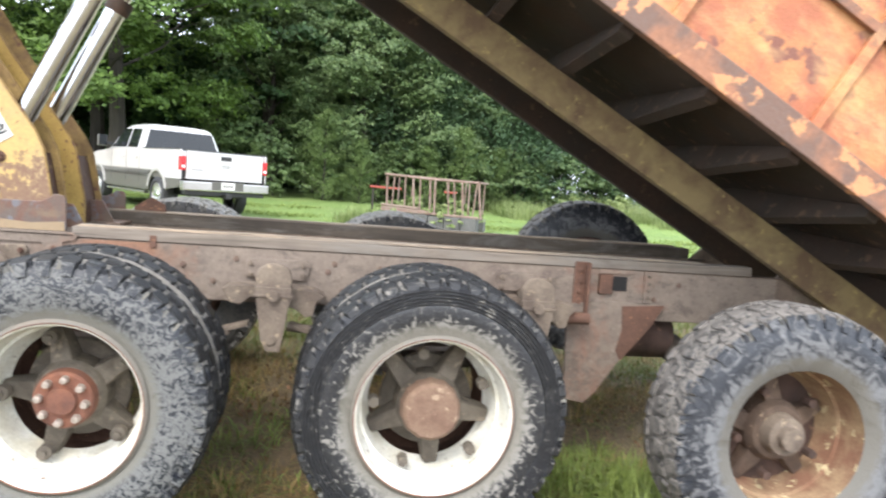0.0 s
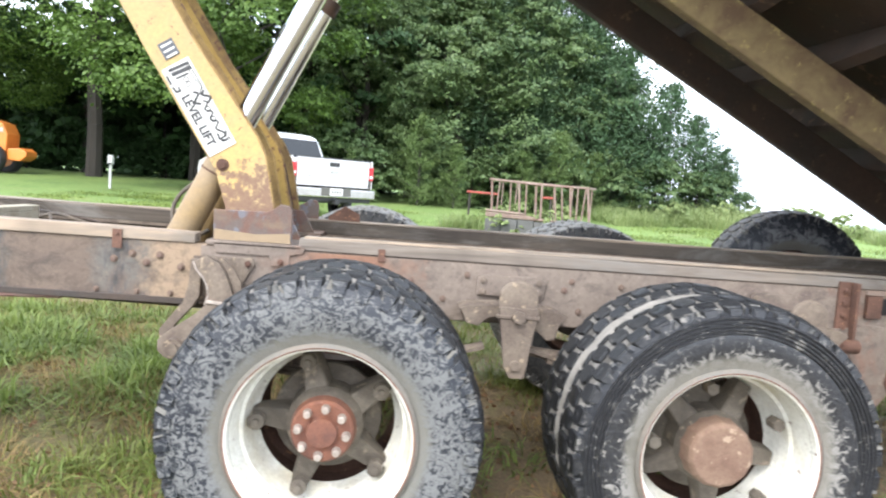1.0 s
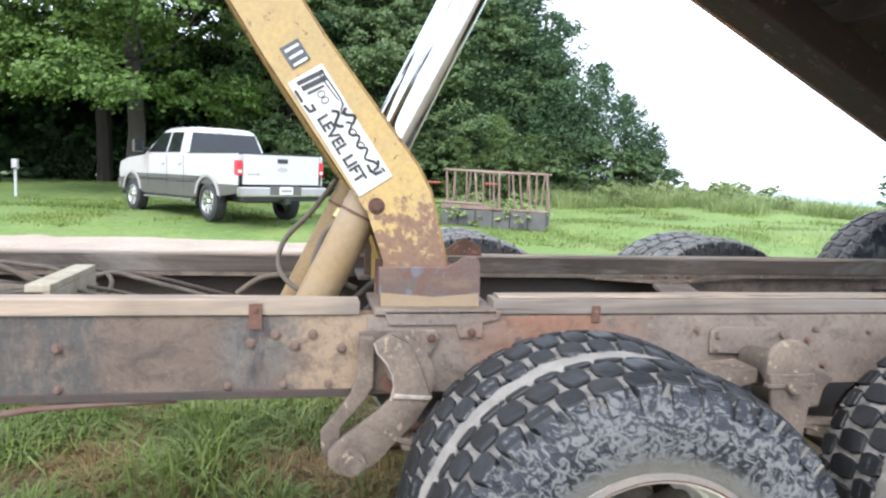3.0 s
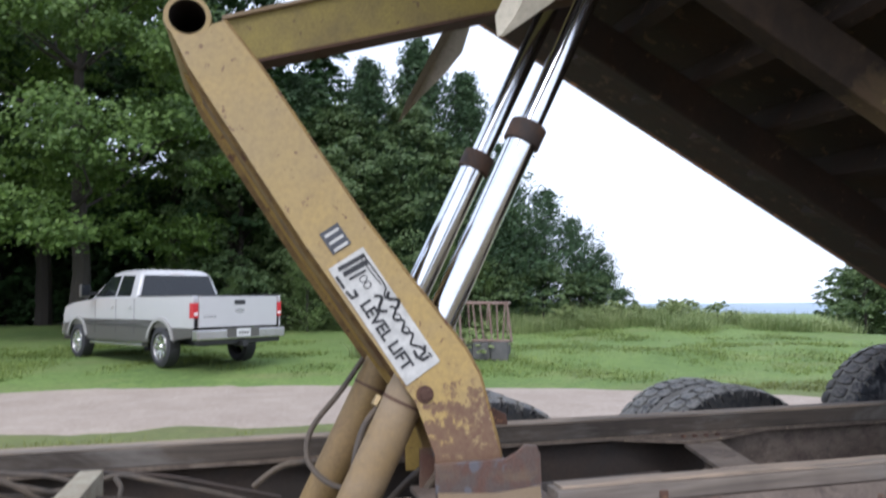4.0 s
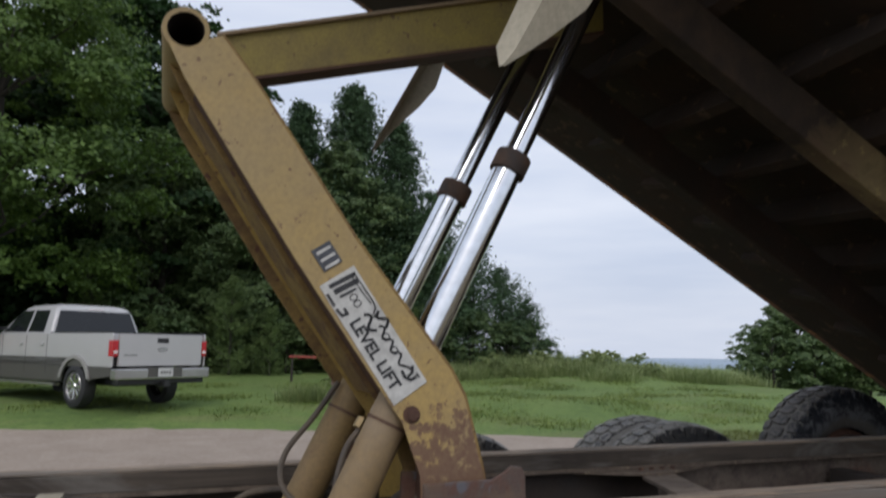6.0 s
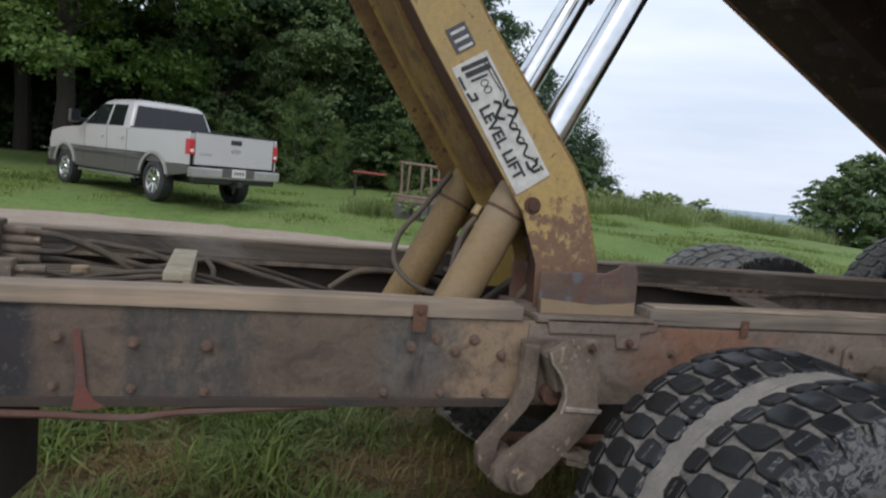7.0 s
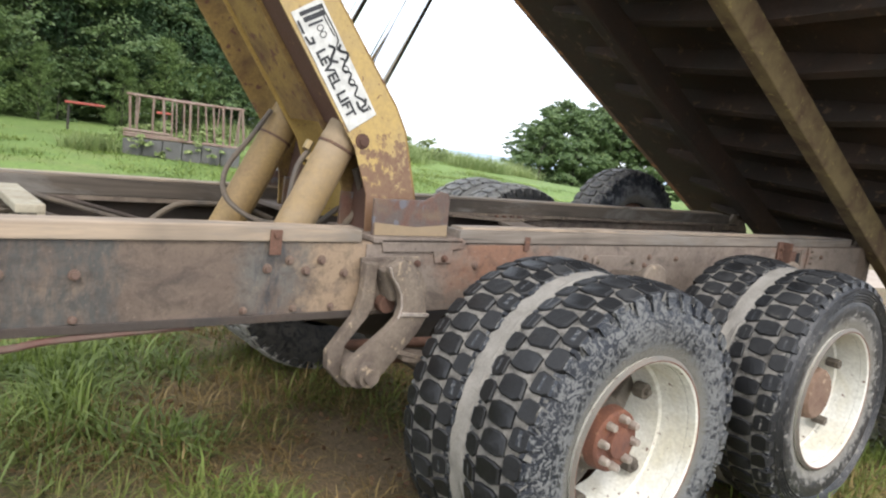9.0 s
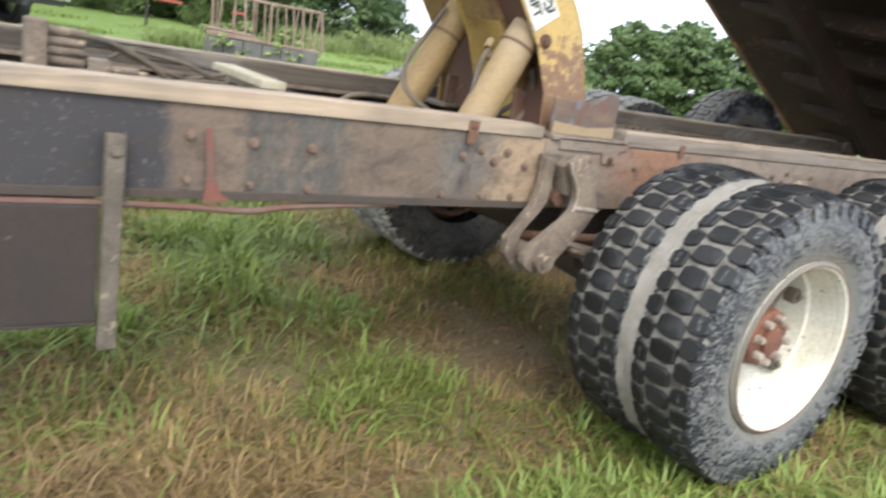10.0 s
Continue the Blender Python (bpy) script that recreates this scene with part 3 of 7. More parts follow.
# ---- the ground ----
def ground_material():
    m, t, b, _ = nodes_of("meadow_ground")
    big = noise_node(t, 0.55, 4.0, 0.6)
    mid = noise_node(t, 4.0, 5.0, 0.65)
    fine = noise_node(t, 45.0, 5.0, 0.7)
    g = ramp(t, mid, [(0.3, (0.085, 0.10, 0.03)), (0.7, (0.16, 0.155, 0.05))])
    soil = ramp(t, fine, [(0.3, (0.092, 0.064, 0.037)), (0.7, (0.225, 0.155, 0.085))])
    f = ramp(t, mix(t, 0.45, big, mid), [(0.50, grey(0)), (0.62, grey(0.8))])
    # bare soil where the lorry stands, lawn further off
    co = t.nodes.new("ShaderNodeTexCoord")
    sx = t.nodes.new("ShaderNodeSeparateXYZ")
    t.links.new(co.outputs["Object"], sx.inputs[0])
    mr = t.nodes.new("ShaderNodeMapRange")
    mr.inputs["From Min"].default_value, mr.inputs["From Max"].default_value = 4.0, 10.0
    t.links.new(sx.outputs["Y"], mr.inputs["Value"])
    near = mix(t, f, soil, g)
    lawn = ramp(t, mix(t, 0.5, mid, big), [(0.34, (0.095, 0.165, 0.032)), (0.5, (0.15, 0.235, 0.048)), (0.64, (0.21, 0.29, 0.07))])
    # paler, drier turf in drifts across the lawn
    lawn = mix(t, ramp(t, noise_node(t, 0.9, 5.0, 0.6, (0.5, 1.4, 1)), [(0.52, grey(0)), (0.70, grey(0.55))]), lawn, (0.23, 0.22, 0.085))
    lawn = mix(t, ramp(t, noise_node(t, 14.0, 6.0, 0.75), [(0.45, grey(0)), (0.66, grey(0.75))]), lawn, (0.06, 0.105, 0.022))
    col = mix(t, mr.outputs["Result"], near, lawn)
    col = mix(t, ramp(t, fine, [(0.3, grey(0.4)), (0.6, grey(0))]), col, (0.05, 0.06, 0.025))
    t.links.new(col, b.inputs["Base Color"])
    b.inputs["Roughness"].default_value = 0.95
    bump(t, b, fine, 0.6, 0.03)
    return m


def axis_steps(lo, hi, fine_lo, fine_hi, step, growth=1.22):
    v = list(np.arange(fine_lo, fine_hi + step / 2, step))
    s, x = step, fine_hi
    while x < hi:
        s *= growth
        x = min(x + s, hi)
        v.append(x)
    s, x = step, fine_lo
    while x > lo:
        s *= growth
        x = max(x - s, lo)
        v.insert(0, x)
    return v


gx, gy = axis_steps(-4500, 4500, -8, 14, 0.4), axis_steps(-4500, 4500, -5, 30, 0.4)
sh = Shape()
sh.v = [(x, y, ground_z(x, y)) for y in gy for x in gx]
nx = len(gx)
sh.f = [(j * nx + i, j * nx + i + 1, (j + 1) * nx + i + 1, (j + 1) * nx + i) for j in range(len(gy) - 1) for i in range(nx - 1)]
sh.s = [0] * len(sh.f)
ground = part("ground", sh, ground_material(), None, smooth=True)
tagged(ground, "grass and bare soil ground running to the horizon", "ground", kind="structure")

# gravel road behind the lorry
m_gravel = worn("pale_gravel", (0.41, 0.335, 0.265), (0.32, 0.255, 0.20), 1.2, 0.5, 0.2, (0.50, 0.43, 0.36), 40, 0.6, 0.95, 0.0, 0.8)


def road_far(x):
    return 12.6 - 0.09 * (x + 6) - 0.03 * max(x, -2) ** 2 * (1 if x > -2 else 0) * 0.8 - (0.02 * (x + 2) ** 2 if x > -2 else 0)


sh = Shape()
rx = [x * 0.5 for x in range(-60, 30)]
rnd = random.Random(8)
for i, x in enumerate(rx):
    f1 = max(road_far(x), -40) + rnd.uniform(-0.12, 0.12)
    f0 = f1 - 5.4 + rnd.uniform(-0.12, 0.12)
    for k in range(6):
        y = f0 + (f1 - f0) * k / 5
        sh.v.append((x, y, ground_z(x, y) + (0.012 if 0 < k < 5 else -0.03)))
sh.f = [(i * 6 + k, (i + 1) * 6 + k, (i + 1) * 6 + k + 1, i * 6 + k + 1) for i in range(len(rx) - 1) for k in range(5)]
sh.s = [0] * len(sh.f)
road = part("road", sh, m_gravel, None, smooth=True)
tagged(road, "pale gravel farm road with ragged edges", "road", kind="structure")

# far hills, the haze of distance painted into their blue-grey
m_hills = plain("far_hills_painted_haze", (0.30, 0.37, 0.44), 1.0, 0.0, 0.12, 0.004)
sh = Shape()
n = 200
for i in range(n + 1):
    a = radians(-70 + 200 * i / n)
    top = -26 + 9 * noise.noise((i * 0.06, 3, 0)) + 4 * noise.noise((i * 0.25, 9, 0))
    for rr, z in ((1900, -75), (2100, top - 9), (2350, top), (2900, top - 5)):
        sh.v.append((rr * math.sin(a), rr * math.cos(a), z))
sh.f = [(i * 4 + k, (i + 1) * 4 + k, (i + 1) * 4 + k + 1, i * 4 + k + 1) for i in range(n) for k in range(3)]
sh.s = [0] * len(sh.f)
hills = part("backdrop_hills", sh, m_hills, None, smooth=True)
tagged(hills, "low hills on the horizon, haze painted in their blue", "hills", kind="structure")


# ---- plants ----
def leaf_mesh(name, centres, size, mat, rng, droop=0.3, slim=0.55, facing=None):
    """Many small leaves, one island each, at the given places; facing: which way their upper sides look."""
    n = len(centres)
    C = np.asarray(centres, float)
    d = rng.normal(size=(n, 3))
    d[:, 2] = d[:, 2] * 0.6 - droop
    if facing is not None:
        N = facing + rng.normal(size=(n, 3)) * 0.5
        N /= np.linalg.norm(N, axis=1)[:, None]
        d -= N * (d * N).sum(1)[:, None] * 0.9
    d /= np.linalg.norm(d, axis=1)[:, None]
    u = np.cross(d, rng.normal(size=(n, 3)) if facing is None else N)
    u /= np.linalg.norm(u, axis=1)[:, None]
    L = (size * rng.uniform(0.6, 1.35, n))[:, None]
    V = np.empty((n, 4, 3))
    V[:, 0] = C - d * L * 0.5
    V[:, 1] = C + u * L * slim * 0.5
    V[:, 2] = C + d * L * 0.5
    V[:, 3] = C - u * L * slim * 0.5
    return quads(name, V, mat)


def quads(name, V, mat):
    n = len(V)
    me = bpy.data.meshes.new(name)
    me.vertices.add(4 * n)
    me.vertices.foreach_set("co", V.reshape(-1))
    me.loops.add(4 * n)
    me.loops.foreach_set("vertex_index", np.arange(4 * n, dtype=np.int32))
    me.polygons.add(n)
    me.polygons.foreach_set("loop_start", np.arange(0, 4 * n, 4, dtype=np.int32))
    me.polygons.foreach_set("loop_total", np.full(n, 4, dtype=np.int32))
    me.materials.append(mat)
    me.update(calc_edges=True)
    return me


def limb(sh, a, b, r0, r1, rnd, kink=0.12):
    a, b = Vector(a), Vector(b)
    pts = [a]
    L = (b - a).length
    for k in range(1, 4):
        p = a.lerp(b, k / 4) + Vector((rnd.uniform(-1, 1), rnd.uniform(-1, 1), rnd.uniform(-0.5, 0.5))) * L * kink * 0.5
        pts.append(p)
    pts.append(b)
    for i in range(4):
        sh.rod(pts[i], pts[i + 1], r0 + (r1 - r0) * i / 4, r0 + (r1 - r0) * (i + 1) / 4, 8)


def broadleaf(name, label, seed, height, spread, base, n_clumps, per, size, mat, category="tree"):
    """A broad-leaved tree: kinked trunk and limbs, crown of leaf clumps with gaps between them."""
    rnd, rng = random.Random(seed), np.random.default_rng(seed)
    tree = thing(name, (0, 0, 0), label, category)
    sh = Shape()
    limb(sh, (0, 0, -0.2), (rnd.uniform(-0.3, 0.3), rnd.uniform(-0.3, 0.3), height * 0.62), 0.022 * height, 0.010 * height, rnd, 0.05)
    pts, up = [], []
    for k in range(n_clumps):
        f = rnd.random() ** 0.8
        z = base + (height - base) * f
        prof = spread * math.sin(math.pi * min(0.97, 0.20 + 0.78 * f)) ** 0.7
        a = rnd.uniform(0, 2 * math.pi)
        q = prof * math.sqrt(rnd.uniform(0.12, 1.0))
        c = np.array((q * math.cos(a), q * math.sin(a), z))
        if k % 4 == 0 and f > 0.25:
            h0 = max(base * 1.1, z - q * 0.5 - 0.4)
            limb(sh, (0, 0, min(h0, height * 0.6)), c, 0.0042 * height, 0.010, rnd)
        s = spread * rnd.uniform(0.16, 0.34)
        # each clump is a handful of flat, drooping sprays on its outside
        k_s = max(5, int(per / 42))
        m = rng.normal(size=(k_s, 3))
        m /= np.linalg.norm(m, axis=1)[:, None]
        m *= (rng.random(k_s) ** 0.35)[:, None]
        own = rng.integers(0, k_s, per)
        q3 = rng.normal(size=(per, 3)) * (s * 0.21, s * 0.21, s * 0.06)
        q3[:, 2] -= 0.9 * (q3[:, 0] ** 2 + q3[:, 1] ** 2) / s
        pts.append(c + (m * (s, s, s * 0.66))[own] + q3)
        axis = np.array((c[0] * 0.5, c[1] * 0.5, 0.0)) / spread
        up.append(m[own] * (0.55, 0.55, 0.3) + axis + (0, 0, 0.75))
    part("trunk", sh, m_bark, tree, smooth=True)
    part("crown", leaf_mesh("crown", np.concatenate(pts), size, mat, rng, 0.25, 0.6, np.concatenate(up)), mat, tree)
    return tree


def cedar(name, label, seed, height, spread, n_sprays, per, size, mat, short=0.55, long=1.12):
    """A cedar: ragged cone of upswept sprays."""
    rnd, rng = random.Random(seed), np.random.default_rng(seed)
    tree = thing(name, (0, 0, 0), label, "tree")
    sh = Shape()
    sh.rod((0, 0, -0.2), (0, 0, height * 0.95), 0.016 * height, 0.02, 8)
    pts = []
    for k in range(n_sprays):
        f = rnd.random() ** 1.1
        z = 0.03 * height + height * 0.95 * f
        reach = spread * (1 - f) ** 0.62 * rnd.uniform(short, long) + 0.10
        a = rnd.uniform(0, 2 * math.pi)
        tip = np.array((reach * math.cos(a), reach * math.sin(a), z + reach * 0.35))
        root = np.array((0, 0, max(0.0, z - reach * 0.15)))
        if k % 4 == 0:
            sh.rod(root, tip, 0.02, 0.006, 5, caps=False)
        w = rng.random(per) ** 0.6
        P = root + (tip - root) * w[:, None]
        P = P + rng.normal(size=(per, 3)) * (0.10 + 0.10 * reach) * min(1, height / 8 + 0.15) * np.array((1, 1, 0.7))
        pts.append(P)
    part("trunk", sh, m_bark, tree)
    part("crown", leaf_mesh("crown", np.concatenate(pts), size, mat, rng, -0.5, 0.32), mat, tree)
    return tree


def plant(tree, spots, group="trees of the wood edge"):
    """Stands the tree at the first spot and copies of it at the others: x, y, scale, turn."""
    out = []
    for i, (x, y, s, a) in enumerate(spots):
        m = Matrix.Translation((x, y, ground_z(x, y) - 0.05)) @ Matrix.Rotation(a, 4, "Z")
        if i == 0:
            o = tree
            o.matrix_basis = m
        else:
            o = copy_thing(tree, m)
        o.scale = (s, s, s)
        out.append(tagged(o, group=group))
    return out


bright = broadleaf("maple_tree", "broad tree with fresh bright green leaves hanging low", 11, 13.6, 4.7, 2.7, 78, 920, 0.15, m_leaf_light)
plant(bright, [(-6.2, 22.0, 1.0, 0.4), (-16.0, 25.0, 0.95, 4.1)])
dark = broadleaf("oak_tree", "tall dark green tree of the wood edge", 21, 15.0, 4.4, 2.6, 85, 240, 0.28, m_leaf_dark)
plant(dark, [(-1.8, 28.0, 0.95, 0.0), (-11.6, 25.6, 0.95, 1.3), (-4.0, 29.0, 1.0, 2.9), (1.6, 28.5, 0.78, 1.1), (-9, 30, 1.05, 2.3), (-14, 31, 1.1, 3.1), (-20, 29, 1.0, 4.4), (-4.5, 32, 1.1, 5.0), (1.5, 33, 0.75, 0.7), (6.0, 32.5, 0.62, 1.9), (-25, 32, 1.1, 2.6), (-11.5, 36, 1.15, 0.2)])
mid = broadleaf("elm_tree", "mid green leafy tree at the edge of the wood", 31, 8.5, 3.0, 0.5, 100, 460, 0.125, m_leaf_mid)
plant(mid, [(4.6, 25.6, 1.0, 0.3), (2.0, 25.2, 0.95, 1.2), (-1.4, 25.4, 0.95, 4.4), (6.9, 26.0, 0.85, 2.2), (0.3, 26.4, 0.9, 3.0), (9.0, 26.6, 0.5, 4.0)])
ced = cedar("cedar_tree", "ragged dark green cedar with upswept sprays", 41, 9.5, 2.3, 420, 60, 0.18, m_cedar)
plant(ced, [(5.4, 26.0, 1.2, 0.2), (7.2, 25.8, 1.06, 1.4), (3.2, 25.6, 1.08, 2.5), (5.0, 24.6, 0.72, 0.9), (0.9, 26.6, 1.02, 3.4)])
ragged = cedar("spreading_cedar", "low ragged cedar with spreading arms", 47, 4.0, 1.75, 120, 110, 0.115, m_cedar, 0.3, 1.35)
plant(ragged, [(11.5, 25.2, 1.0, 0.0), (12.6, 25.0, 0.7, 1.7), (10.4, 25.4, 1.3, 3.0), (8.6, 25.2, 1.75, 4.6), (7.6, 24.6, 1.5, 2.0)])
young = cedar("young_cedar", "young pale green cedar before the wood", 43, 3.2, 1.05, 105, 80, 0.085, m_cedar_pale, 0.3, 1.3)
plant(young, [(0.7, 22.4, 1.0, 0.0), (1.95, 22.3, 0.72, 1.0), (5.6, 22.6, 0.95, 2.0), (4.3, 22.5, 0.7, 3.0), (7.0, 23.0, 0.75, 0.9), (-1.6, 22.6, 0.6, 2.0), (8.6, 23.4, 0.6, 4.0)])
bush = broadleaf("bush", "low leafy bush under the wood edge", 51, 1.9, 1.25, 0.1, 34, 240, 0.105, m_leaf_mid, "bush")
plant(bush, [(-1.0, 23.0, 1.0, 0), (0.8, 23.4, 0.8, 1), (2.6, 23.2, 0.9, 2), (4.2, 23.0, 1.1, 3), (6.2, 22.8, 0.9, 4), (7.8, 23.4, 1.0, 5), (9.6, 23.6, 1.1, 6), (11.2, 24.0, 0.9, 1.5), (12.4, 24.8, 0.95, 3.5), (13.4, 25.0, 0.6, 0.5)], "bushes under the wood edge")
grove = broadleaf("grove_tree", "rounded green tree of the far grove", 61, 6.6, 3.6, 0.5, 80, 240, 0.24, m_leaf_mid)
plant(grove, [(x, y, 0.86 * s, a) for x, y, s, a in ((29.5, 29.0, 0.7, 0), (32.5, 29.0, 0.9, 1), (36.0, 28.5, 1.05, 2), (39.5, 28.0, 1.1, 3), (43.0, 27.0, 1.1, 4), (47, 25, 1.1, 5), (34.5, 32, 1.05, 6), (40, 32, 1.2, 0.5), (51, 22, 1.1, 1.7))], "trees of the far grove")


# understorey closing the wood behind, its shade put into the dark leaf colour
under = broadleaf("understorey_tree", "small dark tree in the shade of the wood", 81, 4.6, 2.6, 0.1, 60, 130, 0.30, m_leaf_dark)
plant(under, [(-30 + 3.1 * k, 33.0 + 1.3 * math.sin(k * 2.1), 0.9 + 0.35 * abs(math.sin(k * 1.7)), k * 1.3) for k in range(13)] + [(-24 + 4.2 * k, 36.5, 1.5, k * 2.1) for k in range(8)] + [(-15.5 + 2.3 * k, 39.0 + math.sin(k * 1.9), 1.35, k * 1.1) for k in range(7)] + [(-17 + 1.55 * k, 31.4 + 0.6 * math.sin(k * 2.3), 0.42 + 0.1 * math.sin(k * 1.3), k * 1.9) for k in range(9)])


# ---- grass, each sward one object ----
def patchy(level, scale=0.9, seed=0.0):
    def keep(x, y, q):
        v = noise.noise((x * scale, y * scale, seed)) * 0.5 + 0.5
        shade = 1.0 - 0.85 * max(0, 1 - abs(y - 0.4) / 1.1) * (1 if -0.7 < x < 3.4 else 0)
        brown = 0.3 if seed in (0.0, 7.0, 2.0) and x < -1.35 and y < 0.2 else 0.0
        return q < max(0, (v - level) * 3) * shade * (1 - brown)
    return keep


def off_road(x, y, q):
    f = road_far(x)
    return not (f - 5.4 < y < f)


def tussocks(name, label, n, per, area, length, width, mat, seed, keep=None, lean=0.7, spread=0.05):
    """Grass in clumps: blades fan out of each clump's root."""
    rng = np.random.default_rng(seed)
    x0, x1, y0, y1 = area
    C = np.c_[rng.uniform(x0, x1, 4 * n), rng.uniform(y0, y1, 4 * n)]
    if keep:
        C = C[[keep(x, y, q) for (x, y), q in zip(C, rng.random(len(C)))]]
    C = C[:n]
    size = np.repeat(rng.uniform(0.55, 1.35, len(C)), per)
    D = rng.normal(size=(len(C) * per, 2)) * spread
    P = np.repeat(C, per, axis=0) + D
    a = np.arctan2(D[:, 1], D[:, 0]) + rng.normal(size=len(P)) * 0.7
    return blades(name, label, P, a, length * size * rng.uniform(0.4, 1.25, len(P)), lean * rng.uniform(0.15, 1.4, len(P)), width, mat, rng)


def blades(name, label, P, a, L, k, width, mat, rng):
    n = len(P)
    Z = np.array([ground_z(x, y) for x, y in P])
    side = np.c_[-np.sin(a), np.cos(a), np.zeros(n)] * (width * rng.uniform(0.6, 1.3, n))[:, None]
    out = np.c_[np.cos(a), np.sin(a), np.zeros(n)]
    root = np.c_[P, Z - 0.01]
    midp = root + out * (L * k * 0.38)[:, None] + np.c_[np.zeros((n, 2)), L * 0.62 / (1 + 0.5 * k)]
    tip = root + out * (L * k)[:, None] + np.c_[np.zeros((n, 2)), np.maximum(L * (1 - 0.55 * k), 0.012)]
    W = np.stack([root - side, root + side, midp + side * 0.75, midp - side * 0.75, tip + side * 0.1, tip - side * 0.1], 1)
    me = bpy.data.meshes.new(name)
    me.vertices.add(6 * n)
    me.vertices.foreach_set("co", W.reshape(-1))
    idx = (np.arange(n)[:, None] * 6 + np.array([0, 1, 2, 3, 3, 2, 4, 5])).reshape(-1).astype(np.int32)
    me.loops.add(8 * n)
    me.loops.foreach_set("vertex_index", idx)
    me.polygons.add(2 * n)
    me.polygons.foreach_set("loop_start", np.arange(0, 8 * n, 4, dtype=np.int32))
    me.polygons.foreach_set("loop_total", np.full(2 * n, 4, dtype=np.int32))
    me.materials.append(mat)
    me.update(calc_edges=True)
    return tagged(part(name, me, mat, None), label, "grass", kind="stuff")


NEAR = (-4.4, 4.8, -1.1, 3.4)
tussocks("grass_green", "clumps of green grass round the lorry", 1100, 30, NEAR, 0.12, 0.0044, m_grass, 71, patchy(0.44, 1.4), 1.2, 0.06)
tussocks("grass_dry", "clumps of dry straw-coloured grass", 1900, 24, NEAR, 0.11, 0.0036, m_straw, 72, patchy(0.38, 1.5, 5.0), 1.5)
tussocks("thatch", "flattened dead grass on the soil", 2600, 16, NEAR, 0.10, 0.0018, m_straw, 76, patchy(0.2, 0.8, 9.0), 2.4, 0.12)
tussocks("grass_long", "long fresh green grass growing past the rail", 420, 40, (-4.2, -0.7, 0.8, 3.0), 0.17, 0.0065, m_grass_bright, 78, patchy(0.46, 2.0, 3.0), 1.4, 0.06)
tussocks("grass_tufts", "bright green tufts beside the lorry", 300, 30, (-4.2, 1.2, -1.9, 0.6), 0.14, 0.0055, m_grass_bright, 79, patchy(0.50, 1.9, 7.0), 1.4, 0.07)
tussocks("grass_strip", "fresh grass in a strip along the wheels", 170, 34, (-2.6, 1.4, -1.2, -0.1), 0.15, 0.006, m_grass_bright, 88, patchy(0.46, 1.7, 2.0), 1.4, 0.07)
tussocks("grass_wheel", "bright grass standing between the rear wheels", 40, 40, (2.0, 2.75, -0.7, 0.3), 0.20, 0.0038, m_grass_bright, 80, None, 1.2, 0.08)
tussocks("straw_patch", "brown straw and dead stalks beside the sheet metal box", 230, 26, (-3.2, -1.3, -1.1, 0.35), 0.12, 0.0034, m_straw_brown, 89, patchy(0.30, 1.3, 8.0), 1.5, 0.07)
FORE = (-9, 9, -9, -2.0)
tussocks("grass_fore", "thin green grass on the open ground", 500, 18, FORE, 0.11, 0.005, m_grass, 85, patchy(0.40, 0.7), 1.2, 0.09)
tussocks("straw_fore", "dry grass on the open ground", 400, 16, FORE, 0.10, 0.004, m_straw, 86, patchy(0.36, 0.8, 5.0), 1.6, 0.09)
# dead leaves lying on the soil
rng = np.random.default_rng(83)
LP = np.c_[rng.uniform(-4.2, 4.2, 9000), rng.uniform(-1.8, 2.2, 9000)]
LP = LP[[q < max(0.08, (noise.noise((x * 0.9, y * 0.9, 4.0)) * 0.5 + 0.25) * 2) for (x, y), q in zip(LP, rng.random(9000))]]
LC = np.c_[LP, [ground_z(x, y) + 0.012 for x, y in LP]]
litter = part("leaf_litter", leaf_mesh("leaf_litter", LC, 0.035, m_litter, rng, 0.0, 0.6), m_litter, None)
tagged(litter, "brown dead leaves scattered on the soil", "leaves", kind="stuff")
tussocks("grass_verge", "thick grass between lorry and road", 1500, 34, (-8, 9, 1.8, 9.3), 0.13, 0.0055, m_grass, 73, off_road, 1.3, 0.10)
lawn_patches = patchy(0.42, 0.6, 6.0)
tussocks("lawn_tufts", "uneven tufts of grass standing in the lawn", 2600, 16, (-9, 15, 10.2, 19.5), 0.11, 0.008, m_grass_bright, 90, lambda x, y, q: y > road_far(x) + 0.35 and lawn_patches(x, y, q), 1.2, 0.16)
tussocks("rack_grass", "pale rank grass against the block plinth", 22, 40, (1.35, 2.15, 14.0, 14.7), 0.42, 0.010, m_weed, 92, None, 0.7, 0.12)
tussocks("weeds_bank", "rank weeds on the bank", 1500, 30, (7.0, 19, 18.5, 26), 0.55, 0.009, m_weed, 75, patchy(0.42, 0.5, 2.0), 0.8, 0.25)
weed = broadleaf("weed_clump", "pale green weed clump on the bank", 91, 0.9, 0.7, 0.05, 18, 70, 0.10, m_weed, "weeds")
rnd = random.Random(4)
plant(weed, [(rnd.uniform(7, 20), rnd.uniform(19.5, 25.5), rnd.uniform(0.25, 0.6), rnd.uniform(0, 6)) for _ in range(22)] + [(rnd.uniform(9.0, 15.5), rnd.uniform(20.5, 24.5), rnd.uniform(0.6, 1.0), rnd.uniform(0, 6)) for _ in range(20)] + [(2.5 + 0.45 * k, 14.35 - 0.19 * k, 0.75 + 0.15 * (k % 2), k) for k in range(4)], "weed clumps")

